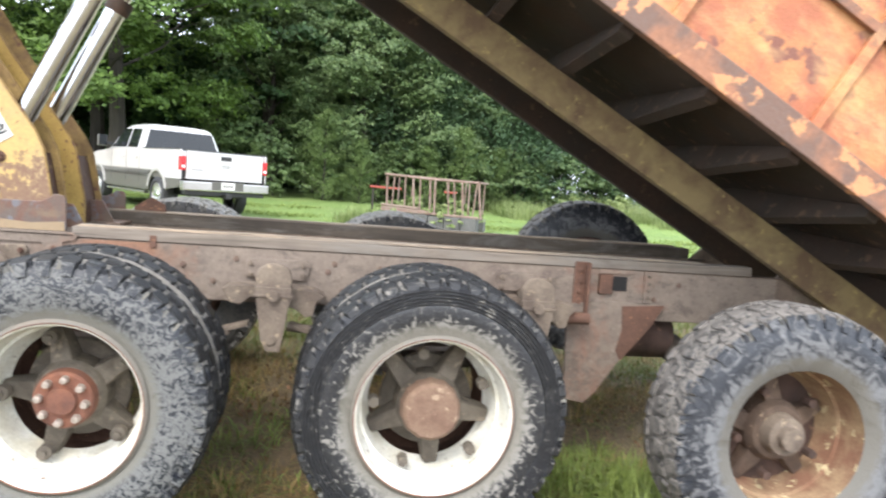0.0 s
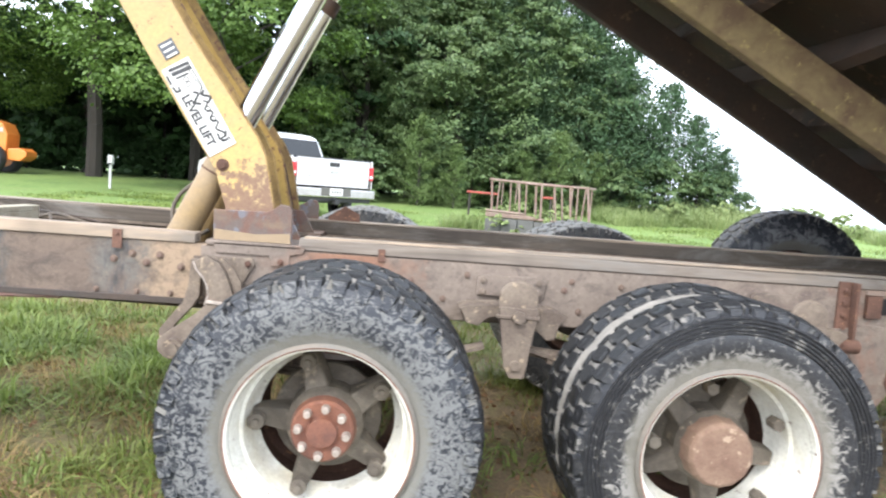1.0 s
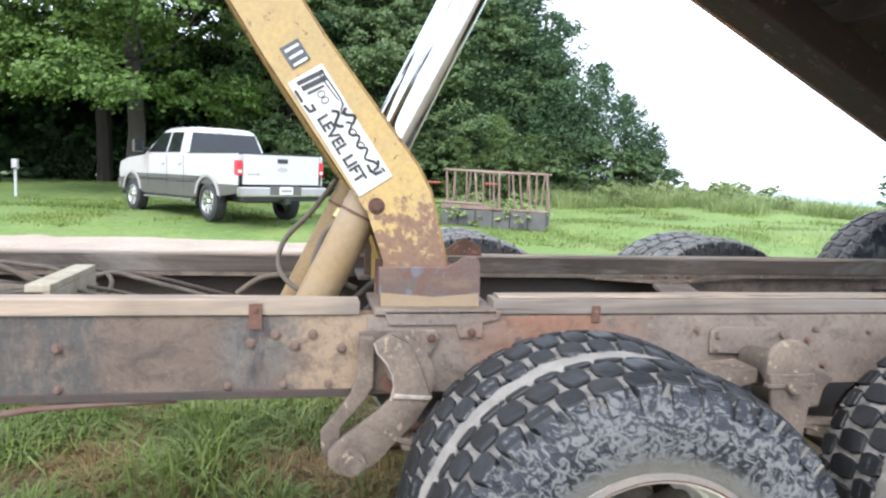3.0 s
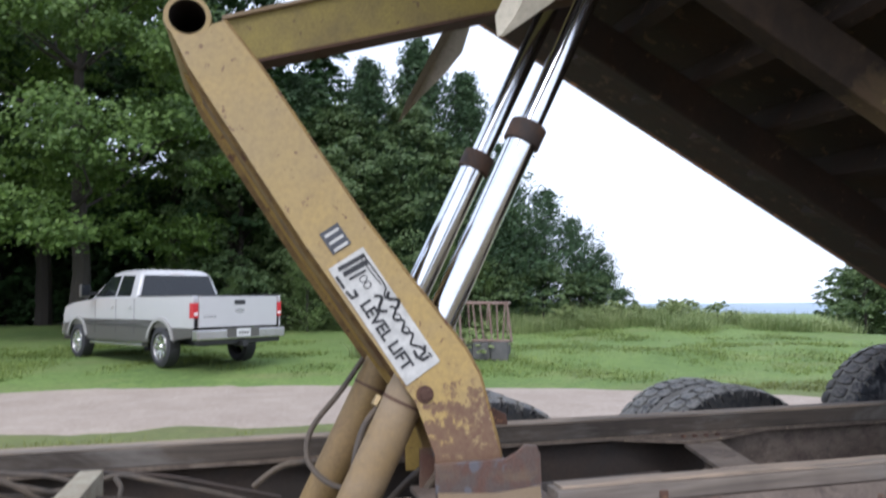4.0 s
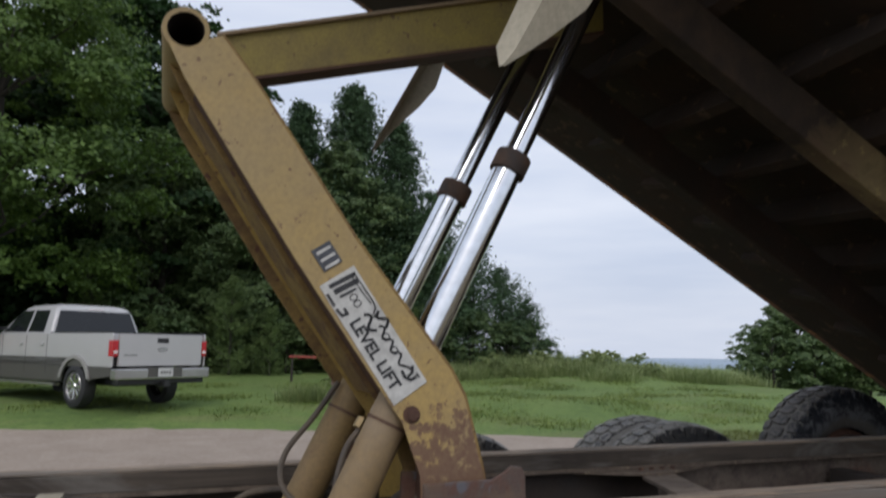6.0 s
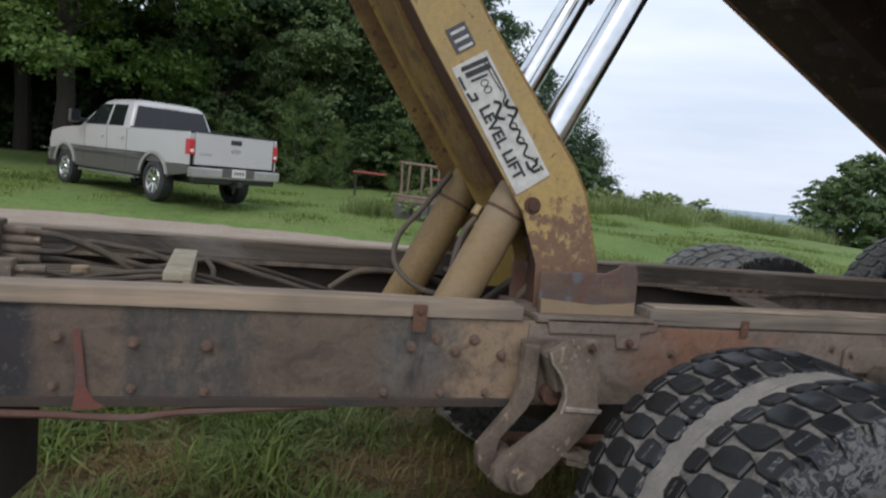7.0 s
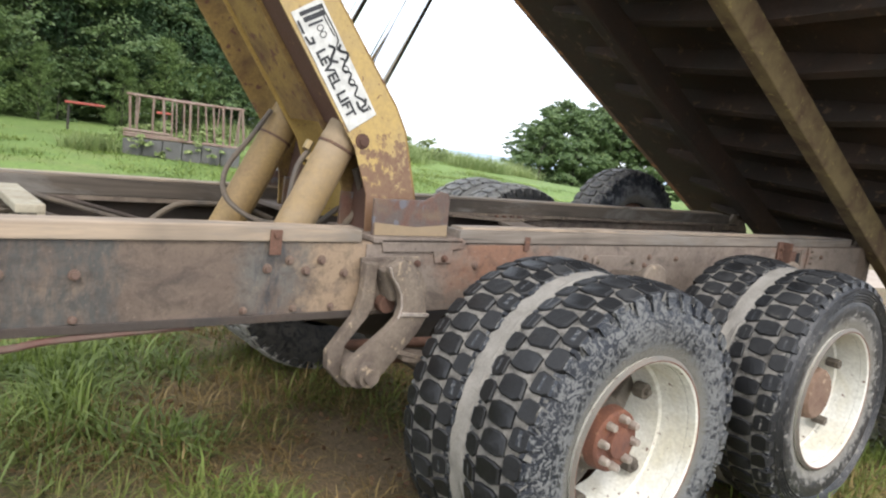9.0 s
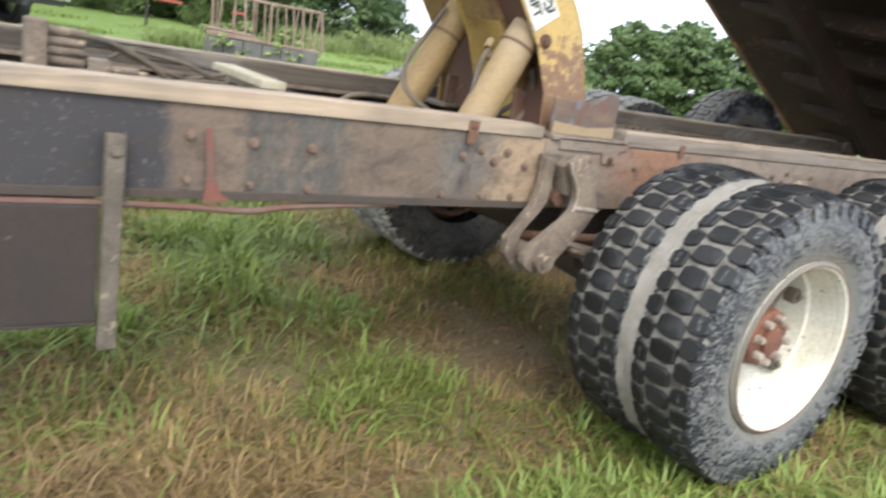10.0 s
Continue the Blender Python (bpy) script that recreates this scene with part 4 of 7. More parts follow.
# ---- the dump truck ----
truck = thing("dump_truck", (1.0, 0.53, -0.05), "old muddy dump truck with bare frame rails and raised orange bed", "dump truck")
MID = 0.53


def both(y):
    return 2 * MID - y


# frame rails: C channels with the web outside
def rail(side):
    o = 0.0 if side < 0 else 2 * MID
    s = 1 if side < 0 else -1
    sh = Shape()
    lo, hi = 0.785, 1.045
    sh.box((-4.6, min(o, o + s * 0.009), lo), (3.42, max(o, o + s * 0.009), hi))
    sh.box((-4.6, min(o + s * 0.009, o + s * 0.085), lo), (3.42, max(o + s * 0.009, o + s * 0.085), lo + 0.012))
    sh.box((-4.6, min(o + s * 0.009, o + s * 0.085), hi - 0.012), (3.42, max(o + s * 0.009, o + s * 0.085), hi))
    return sh


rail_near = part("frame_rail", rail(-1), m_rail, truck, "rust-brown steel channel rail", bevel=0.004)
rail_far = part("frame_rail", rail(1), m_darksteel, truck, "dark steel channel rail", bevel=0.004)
# repair plates and the dark lower strip on the near rail
sh = Shape()
sh.prism([(-1.858, 0.985), (-1.842, 0.99), (-1.832, 0.92), (-1.822, 0.835), (-1.80, 0.80), (-1.775, 0.786), (-1.79, 0.778), (-1.852, 0.776), (-1.846, 0.85)], -0.014, -0.0125)
part("weld_strip", sh, m_red, rail_near, "red primed weld strip", bevel=0.002)
sh = Shape()
sh.prism([(-4.6, 0.783), (-0.62, 0.783), (-0.62, 0.808), (-4.6, 0.812)], -0.012, -0.0005)
part("lower_strip", sh, m_darksteel, rail_near, "dark strip along the rail's foot", bevel=0.003)
sh = Shape()
sh.hose([(-4.4, 0.01, 0.768), (-2.4, 0.0, 0.768), (-1.95, 0.0, 0.762), (-1.72, 0.0, 0.75), (-1.60, 0.0, 0.765), (-1.40, 0.0, 0.776), (-1.2, 0.01, 0.78)], 0.011, 8)
part("conduit", sh, m_mudred, rail_near, "red brake line under the rail", smooth=True)
sh = Shape()
sh.box((-0.62, -0.006, 0.79), (3.3, -0.0005, 1.04))
part("dusty_web", sh, m_rail_dusty, rail_near, "dust-caked rail web", bevel=0.002)

# timber laid along both rails
def plank(x0, x1, y0, y1, z0, z1, mat, label, end=0.0):
    sh = Shape()
    n = max(2, int((x1 - x0) / 0.25))
    rnd = random.Random(int(x0 * 97 + y0 * 31))
    v, f = [], []
    for i in range(n + 1):
        x = x0 + (x1 - x0) * i / n
        j = [rnd.uniform(-0.0025, 0.0025) for _ in range(4)]
        top = z1 - (end if i == n else 0)
        v += [(x, y0 + j[0], z0), (x, y1 + j[1], z0), (x, y1 + j[1], top + j[3]), (x, y0 + j[0], top + j[2])]
    for i in range(n):
        a = 4 * i
        f += [(a + k, a + (k + 1) % 4, a + 4 + (k + 1) % 4, a + 4 + k) for k in range(4)]
    f += [(3, 2, 1, 0), (4 * n, 4 * n + 1, 4 * n + 2, 4 * n + 3)]
    sh.add(v, f)
    return part("plank", sh, mat, truck, label, bevel=0.004)


plank(-4.6, -0.645, -0.012, 0.085, 1.047, 1.095, m_plank, "sun-bleached timber strip on the rail", 0.006)
plank(-0.21, 3.15, -0.008, 0.085, 1.047, 1.095, m_plank_grey, "grey timber strip on the rail", 0.0)
plank(-4.6, 3.3, both(0.085), both(-0.012), 1.047, 1.115, m_plank_dark, "dark wet timber strip on the rail", 0.0)
plank(-4.6, 3.2, both(0.082), both(-0.005), 1.1165, 1.127, m_plank, "bleached lath on the dark timber", 0.0)
# thin split board lying on the grey timber
plank(-0.19, 2.9, 0.012, 0.082, 1.0965, 1.106, m_plank, "thin bleached lath on the timber", 0.004)

part("flange_edge", Shape().box((-4.6, both(0.0885), 1.029), (3.3, both(0.0855), 1.0465)), m_mudsteel, rail_far, "dusty inner edge of the far rail's flange")
# clip that holds the timber
sh = Shape()
sh.box((-0.985, -0.019, 1.005), (-0.945, -0.013, 1.085))
sh.rod((-0.966, -0.026, 1.068), (-0.966, -0.018, 1.068), 0.009, n=6)
part("timber_clip", sh, m_rust, truck, bevel=0.002)
sh = Shape()
sh.box((0.13, -0.014, 1.02), (0.16, -0.009, 1.075))
part("timber_clip", sh, m_rust, truck, bevel=0.002)


# bolts and rivets on the near web
def bolt(x, z, y=0.0, r=0.017, mat=None, parent=None):
    sh = Shape()
    sh.rod((x, y - 0.004, z), (x, y + 0.002, z), r * 1.25, n=12)
    sh.rod((x, y - 0.014, z), (x, y - 0.004, z), r * 0.88, r * 0.9, n=6)
    return part("bolt", sh, mat or m_bolt, parent or rail_near, bevel=0.002)


for x, z in ((-1.895, 0.965), (-1.718, 0.952), (-1.537, 0.948), (-1.90, 0.838), (-1.718, 0.829), (-1.537, 0.822), (-0.98, 0.958), (-0.905, 0.985), (-0.79, 0.985), (-0.70, 0.94),
             (-0.845, 0.95), (-1.05, 0.825), (-0.88, 0.825), (-0.74, 0.825), (-2.6, 0.95), (-2.6, 0.85), (-3.1, 0.95)):
    bolt(x, z, -0.002 if x > -1.85 else -0.007, 0.013 if z > 0.9 else 0.010)
for x, z in ((0.28, 0.95), (0.05, 0.93), (-0.12, 0.96), (0.42, 0.88), (0.95, 0.95), (1.02, 0.86), (1.2, 0.98), (2.6, 0.97), (2.62, 0.90), (2.62, 0.84), (2.75, 0.98), (0.98, 0.99), (0.52, 0.99)):
    bolt(x, z, -0.006, 0.011)

# cross members and the shelf plates between the rails
for x0, x1, z0, z1, mat in ((-0.2, -0.12, 0.86, 0.97, m_darksteel), (2.05, 2.15, 0.82, 0.98, m_darksteel), (3.2, 3.32, 0.80, 1.0, m_darksteel)):
    sh = Shape()
    sh.box((x0, 0.088, z0), (x1, both(0.088), z1))
    part("cross_member", sh, mat, truck, "painted steel cross member", bevel=0.006)
sh = Shape()
sh.box((-1.665, 0.12, 1.095), (-1.59, 0.62, 1.12))
sh.box((-1.612, 0.12, 0.98), (-1.59, 0.62, 1.095))
part("cross_tie", sh, m_creamtie, truck, "cream painted angle cross tie", bevel=0.004)
sh = Shape()
sh.add([(0.50, 1.0, 1.018), (1.30, 1.0, 1.018), (0.93, 0.86, 1.018), (0.78, 0.86, 1.018), (0.50, 1.0, 1.032), (1.30, 1.0, 1.032), (0.93, 0.86, 1.032), (0.78, 0.86, 1.032)],
       [(3, 2, 1, 0), (4, 5, 6, 7), (0, 1, 5, 4), (1, 2, 6, 5), (2, 3, 7, 6), (3, 0, 4, 7)])
gus = part("corner_gusset", sh, m_mudsteel, truck, "riveted gusset plate at the far rail", bevel=0.002)
for k in range(4):
    part("rivet", Shape().rod((0.82 + 0.06 * k, 0.93, 1.03), (0.82 + 0.06 * k, 0.93, 1.042), 0.012, n=8), m_rust, gus)
sh = Shape()
sh.add([(0.79, 0.88, 1.0), (0.97, 0.88, 1.0), (0.72, 0.10, 1.0), (0.55, 0.10, 1.0), (0.79, 0.88, 1.018), (0.97, 0.88, 1.018), (0.72, 0.10, 1.018), (0.55, 0.10, 1.018)],
       [(3, 2, 1, 0), (4, 5, 6, 7), (0, 1, 5, 4), (1, 2, 6, 5), (2, 3, 7, 6), (3, 0, 4, 7)])
part("diagonal_brace", sh, m_mudsteel, truck, "dusty flat brace across the frame", bevel=0.002)
sh = Shape().box((1.0, both(0.0) - 0.016, 0.80), (3.2, both(0.0) - 0.0105, 1.03))
part("inner_web", sh, m_rail_dusty, rail_far, "tan dusty inner face of the far rail", bevel=0.002)
# driveline, tank and valve block in the frame
sh = Shape()
sh.rod((-4.4, 0.45, 0.80), (-0.6, 0.43, 0.74), 0.055, n=20)
sh.rod((-0.6, 0.43, 0.74), (0.0, 0.43, 0.60), 0.075, 0.12, n=20)
part("drive_shaft", sh, m_darksteel, truck, smooth=True)
sh = Shape()
sh.rod((-3.4, 0.34, 0.93), (-1.86, 0.34, 0.93), 0.075, n=28)
part("hydraulic_tank", sh, m_tan, truck, "tan dusty cylinder in the frame", smooth=True)
sh = Shape()
sh.box((-2.11, 0.24, 0.97), (-2.06, 0.30, 1.11))
sh.box((-2.16, 0.22, 0.94), (-2.02, 0.46, 0.98))
for k in range(4):
    sh.rod((-2.06, 0.27, 1.0 + 0.028 * k), (-1.98, 0.27, 1.0 + 0.028 * k), 0.012, n=8)
part("valve_block", sh, m_mudsteel, truck, "valve block with hose fittings", bevel=0.003)
rnd = random.Random(5)
for k in range(7):
    y = 0.26 + 0.05 * k
    z = 0.99 + 0.008 * (k % 3)
    pts = [(-2.0, 0.27 + 0.01 * k, 1.0 + 0.025 * (k % 4)), (-1.85, y, 1.03 + rnd.uniform(-0.02, 0.02)), (-1.62, y + rnd.uniform(-0.03, 0.05), z + rnd.uniform(0.03, 0.06)), (-1.40, y + 0.08, z - 0.01),
           (-1.15, y + 0.02, z - 0.06), (-0.9, y + rnd.uniform(-0.03, 0.03), z - 0.09), (-0.75, y, z - 0.1)]
    sh = Shape()
    sh.hose(pts, 0.0075, 7)
    part("hydraulic_hose", sh, m_hose, truck, smooth=True)
for k in range(3):
    sh = Shape()
    sh.hose([(-3.6, 0.3 + 0.08 * k, 1.0), (-2.5, 0.34 + 0.09 * k, 1.02), (-2.0, 0.5 + 0.06 * k, 1.04), (-1.7, 0.62, 1.02), (-1.2, 0.70, 0.95), (-0.8, 0.7, 0.9), (0.2, 0.66, 0.9)], 0.008, 7)
    part("air_hose", sh, m_hose, truck, smooth=True)
sh = Shape()
sh.rod((-1.4, 0.62, 0.93), (-0.95, 0.62, 0.93), 0.03, n=10)
part("air_pipe", sh, m_darksteel, truck, smooth=True)
sh = Shape().rod((-0.2, 0.6, 0.93), (0.5, 0.6, 0.94), 0.035, n=10)
part("air_pipe", sh, m_darksteel, truck, smooth=True)

# hoses from the valve stack across the frame, and their crimped ends
for pts, r, mat in (([(-2.114, 0.62, 1.15), (-2.02, 0.62, 1.14), (-1.939, 0.63, 1.115), (-1.856, 0.64, 1.075), (-1.788, 0.66, 1.02), (-1.70, 0.68, 0.95)], 0.013, m_hose),
                    ([(-2.114, 0.64, 1.12), (-1.988, 0.64, 1.118), (-1.89, 0.65, 1.085), (-1.771, 0.66, 1.05), (-1.684, 0.68, 1.025), (-1.55, 0.7, 0.97)], 0.012, m_hose),
                    ([(-2.114, 0.62, 1.09), (-2.004, 0.62, 1.088), (-1.939, 0.66, 1.12), (-1.857, 0.66, 1.112), (-1.755, 0.66, 1.098), (-1.668, 0.66, 1.065), (-1.60, 0.68, 1.03)], 0.011, m_hose),
                    ([(-2.114, 0.64, 1.06), (-2.0, 0.66, 1.055), (-1.86, 0.7, 1.03), (-1.70, 0.74, 1.04), (-1.56, 0.72, 1.075), (-1.466, 0.7, 1.059), (-1.369, 0.7, 1.032), (-1.25, 0.7, 1.0), (-1.1, 0.7, 0.95)], 0.012, m_hose),
                    ([(-1.9, 0.8, 1.09), (-1.7, 0.78, 1.085), (-1.579, 0.75, 1.077), (-1.406, 0.75, 1.054), (-1.223, 0.75, 1.008), (-1.0, 0.74, 0.95)], 0.010, m_darksteel),
                    ([(-1.56, 0.66, 1.08), (-1.535, 0.62, 1.05), (-1.55, 0.58, 1.01), (-1.60, 0.56, 0.99)], 0.011, m_hose),
                    ([(-1.10, 0.85, 0.97), (-0.995, 0.85, 1.04), (-0.86, 0.85, 1.05), (-0.72, 0.84, 1.04), (-0.6, 0.8, 1.0)], 0.015, m_hose)):
    part("hydraulic_hose", Shape().hose(pts, r * 0.8, 8), mat, truck, smooth=True)
for k, z in enumerate((1.15, 1.12, 1.09, 1.06)):
    part("hose_end", Shape().rod((-2.19, 0.63, z), (-2.07, 0.63, z - 0.003), 0.016, n=10), m_mudsteel, truck, "dusty crimped hose end", bevel=0.003)
part("valve_block", Shape().box((-2.24, 0.58, 0.95), (-2.18, 0.68, 1.18)), m_mudsteel, truck, "dusty valve stack", bevel=0.006)
part("cap_plug", Shape().rod((-1.93, 0.50, 1.02), (-1.93, 0.50, 1.065), 0.028, n=12), m_tan, truck, "tan filler plug", bevel=0.005)

# ---- the hoist: two arms, a head tube, the upper links and two rams ----
LEAN_Y, Z_ARM = 0.12, 1.485
arm_poly = [(-0.56, 1.055), (-0.335, 1.055), (-0.345, 1.20), (-0.40, 1.44), (-0.445, 1.525), (-0.76, 1.94), (-1.09, 2.44), (-1.20, 2.585), (-1.247, 2.565), (-1.275, 2.53), (-1.315, 2.518), (-1.355, 2.53), (-1.375, 2.555), (-1.31, 2.42), (-0.955, 1.86), (-0.615, 1.36), (-0.56, 1.20)]


def hoist_arm(near):
    """Two plates with an open gap for the ram, tied by a rusted web at the foot."""
    y0, lean, gap = (0.165, LEAN_Y, 0.172) if near else (0.615, 0.10, 0.265)
    p = part("hoist_arm", Shape().prism(arm_poly, y0, y0 + 0.007, 0, lean, Z_ARM), m_yellow if near else m_yellow_far, truck, "yellow painted hoist arm with rust spots" if near else "stained yellow hoist arm on the far side", bevel=0.002)
    part("back_plate", Shape().prism(arm_poly, y0 + gap, y0 + gap + 0.012, 0, lean, Z_ARM), m_yellow_rust, p, "yellow back plate eaten by rust", bevel=0.003)
    foot = [(-0.53, 1.06), (-0.36, 1.06), (-0.37, 1.20), (-0.425, 1.42), (-0.475, 1.40), (-0.52, 1.20)]
    part("web", Shape().prism(foot, y0 + 0.008, y0 + gap - 0.001, 0, lean, Z_ARM), m_brown, p, "brown rusted web between the plates")
    # rolled lip along the rear edge of each plate
    for y, r in ((y0 + 0.004, 0.006), (y0 + gap + 0.006, 0.008)):
        sh = Shape()
        for (xa, za), (xb, zb) in zip(arm_poly[1:8], arm_poly[2:8]):
            sh.rod((xa, y + lean * (za - Z_ARM), za), (xb, y + lean * (zb - Z_ARM), zb), r, n=8)
        part("edge_lip", sh, m_yellow_rust, p, "chipped yellow edge", smooth=True)
    return p


arm_near = hoist_arm(True)
arm_far = hoist_arm(False)


def arm_y(z, near=True):
    return 0.165 + LEAN_Y * (z - Z_ARM)


edge_line = [(-1.30, 2.405), (-1.13, 2.137), (-0.955, 1.86), (-0.80, 1.632), (-0.735, 1.535), (-0.667, 1.437)]


def arm_cover(ya, yb, inset, mat, label):
    """A sheet along the arms' forward edges; ya, yb: where it starts and ends across, as functions of height."""
    sh = Shape()
    for off in (0.0, 0.008):
        v = []
        for x, z in edge_line:
            v += [(x + inset + off, ya(z), z), (x + inset + off, yb(z), z)]
        sh.add(v, [(2 * i, 2 * i + 1, 2 * i + 3, 2 * i + 2) for i in range(len(edge_line) - 1)])
    return part("arm_cover", sh, mat, truck, label)


arm_cover(lambda z: arm_y(z) + 0.008, lambda z: arm_y(z) + 0.171, 0.022, m_brown, "brown rusted web between the hoist arms")
arm_cover(lambda z: arm_y(z) + 0.186, lambda z: 0.60 + 0.10 * (z - Z_ARM), 0.012, m_yellow_rust, "stained yellow sheet between the hoist arms")
bo = (-0.585, 1.385)
sh = Shape()
yb = arm_y(bo[1])
sh.rod((bo[0], yb - 0.006, bo[1]), (bo[0], yb + 0.002, bo[1]), 0.028, n=18)
sh.rod((bo[0], yb - 0.018, bo[1]), (bo[0], yb - 0.006, bo[1]), 0.018, n=6)
part("pivot_bolt", sh, m_rust, arm_near, bevel=0.002)
# head tube
sh = Shape()
sh.lathe([(-0.02, 0.057), (-0.02, 0.072), (0.0, 0.075), (0.02, 0.072), (0.72, 0.072), (0.74, 0.0)], 32, 0, (-1.315, 0.312, 2.585))
# the bore's shade is put into its dark inner colour
sh.lathe([(-0.02, 0.057), (0.71, 0.057), (0.73, 0.0)], 32, 1, (-1.315, 0.312, 2.585))
part("head_tube", sh, [m_yellow, m_panel], truck, "open steel tube at the arm head", smooth=True)
# upper links from the head tube to the bed
def upper_link(y0, y1):
    p = part("upper_link", Shape().prism([(-1.17, 2.49), (0.33, 2.924), (0.33, 3.136), (-1.21, 2.645)], y0, y1), m_link, truck, "mossy yellow box link under the bed", bevel=0.004)
    part("bottom_flange", Shape().prism([(-1.17, 2.475), (0.33, 2.909), (0.33, 2.922), (-1.17, 2.488)], y0 - 0.008, y1 + 0.008), m_brown, p, "brown rusted flange", bevel=0.003)
    part("top_flange", Shape().prism([(-1.215, 2.632), (0.33, 3.123), (0.33, 3.138), (-1.215, 2.647)], y0 - 0.018, y0 - 0.001), m_tan, p, bevel=0.003)


upper_link(0.44, 0.53)


# rams: dusty tan barrel, two chromed stages, dark gland collar
def ram(mid, slope, paint, collar_z):
    """mid: x and y of the axis at 1.5 m; slope: how x and y change with height."""
    def at(z):
        return Vector((mid[0] + slope[0] * (z - 1.5), mid[1] + slope[1] * (z - 1.5), z))
    e = thing_part("hydraulic_ram", truck, "hydraulic ram with bright chromed rod")
    part("barrel", Shape().rod(at(0.80), at(1.50), 0.067, n=28), paint, e, "dusty painted barrel", smooth=True)
    part("gland", Shape().rod(at(1.36), at(1.38), 0.069, n=28), paint, e, smooth=True)
    part("gland_ring", Shape().rod(at(1.345), at(1.353), 0.0705, n=28), m_brown, e, "dark groove ring")
    part("rod", Shape().rod(at(1.48), at(collar_z), 0.053, n=40), m_chrome, e, "chromed lower stage", smooth=True)
    sh = Shape().rod(at(collar_z - 0.012), at(collar_z + 0.055), 0.065, n=28)
    part("collar", sh, m_collar, e, "dark rubber collar", smooth=True, bevel=0.004)
    part("rod", Shape().rod(at(collar_z + 0.05), at(3.1), 0.041, n=32), m_chrome, e, "chromed upper stage", smooth=True)
    return e


def thing_part(name, parent, label=""):
    e = new(name)
    e.empty_display_size = 0.1
    e.parent = parent
    e.matrix_parent_inverse = world_of(parent).inverted()
    if label:
        e["label"] = label
    return e


ram((-0.5625, 0.247), (0.488, 0.0), m_tan, 2.225)
ram((-0.592, 0.70), (0.49, -0.008), m_mustard, 2.205)
# hoses at the ram feet
for pts, r in (([(-0.70, 0.68, 1.46), (-0.79, 0.66, 1.34), (-0.90, 0.60, 1.22), (-0.915, 0.55, 1.12), (-0.85, 0.47, 1.055), (-0.76, 0.43, 1.04), (-0.70, 0.42, 1.07)], 0.0105),
               ([(-0.70, 0.33, 1.33), (-0.755, 0.30, 1.27), (-0.79, 0.27, 1.17), (-0.79, 0.27, 1.06), (-0.72, 0.3, 1.0)], 0.0105),
               ([(-0.55, 0.24, 1.28), (-0.50, 0.26, 1.16), (-0.56, 0.28, 1.05), (-0.62, 0.3, 0.98)], 0.013),
               ([(-0.42, 0.30, 1.1), (-0.52, 0.33, 1.13), (-0.62, 0.36, 1.05), (-0.7, 0.4, 0.95)], 0.012)):
    sh = Shape().hose(pts, r, 8)
    part("ram_hose", sh, m_hose, truck, "dusty rubber hose", smooth=True)
for z in (1.32, 1.36):
    sh = Shape().rod((-0.715, 0.325, z - 0.03), (-0.695, 0.335, z), 0.017, n=6)
    part("hose_fitting", sh, m_fitting, truck, bevel=0.002)

# arm foot brackets and saddle plates on the rails
def bracket(near):
    y0 = 0.03 if near else both(0.03)
    s = 1 if near else -1
    sh = Shape()
    sh.prism([(-0.58, 1.06), (-0.246, 1.06), (-0.25, 1.205), (-0.262, 1.23), (-0.30, 1.235), (-0.325, 1.215), (-0.36, 1.198), (-0.585, 1.195)], min(y0, y0 + s * 0.014), max(y0, y0 + s * 0.014))
    p = part("arm_bracket", sh, m_bracket, truck, "heat-stained steel bracket plate", bevel=0.004)
    if near:
        part("foot_strip", Shape().prism([(-0.575, 1.067), (-0.25, 1.067), (-0.255, 1.11), (-0.40, 1.098), (-0.578, 1.112)], y0 - 0.005, y0 - 0.0005), m_tan, p, "tan dusty strip along the bracket's foot", bevel=0.001)
    sh = Shape()
    sh.prism([(-0.575, 1.06), (-0.235, 1.06), (-0.30, 1.18), (-0.573, 1.192)], min(y0 + s * 0.25, y0 + s * 0.264), max(y0 + s * 0.25, y0 + s * 0.264))
    part("inner_plate", sh, m_bracket, p, bevel=0.004)
    sh = Shape()
    sh.box((-0.60, min(y0 - s * 0.045, y0 + s * 0.29), 1.047), (-0.20, max(y0 - s * 0.045, y0 + s * 0.29), 1.066))
    sh.prism([(-0.57, 1.06), (-0.18, 1.06), (-0.19, 1.03), (-0.245, 1.02), (-0.242, 0.971), (-0.322, 0.971), (-0.332, 1.013), (-0.555, 1.013)], min(y0 - s * 0.045, y0 - s * 0.034), max(y0 - s * 0.045, y0 - s * 0.034))
    part("saddle_plate", sh, m_rail_dusty, p, "dusty saddle plate bent over the rail", bevel=0.004)
    return p


br = bracket(True)
bolt(-0.282, 0.99, -0.016, 0.011, m_rust, br)
bracket(False)
sh = Shape()
sh.prism([(-0.20, 1.03), (0.0, 1.03), (-0.02, 1.17), (-0.10, 1.21), (-0.19, 1.15)], both(0.07), both(0.05))
part("gusset_tab", sh, m_rust, truck, "rusty gusset tab", bevel=0.003)

# decals on the near arm
lean_m = Matrix.Shear("XY", 4, (0, 0))
dec_white = plain("decal_white", (0.53, 0.525, 0.49), 0.45, 0.0, 0.18, 30)
dec_black = plain("decal_black", (0.025, 0.025, 0.026), 0.5, 0.0, 0.3, 40)
dec_grey = plain("label_dark_grey", (0.06, 0.065, 0.075), 0.5, 0.0, 0.3, 40)
A = Vector((-0.881, 0, 1.778))
ex = (Vector((-0.640, 0, 1.410)) - A).normalized()
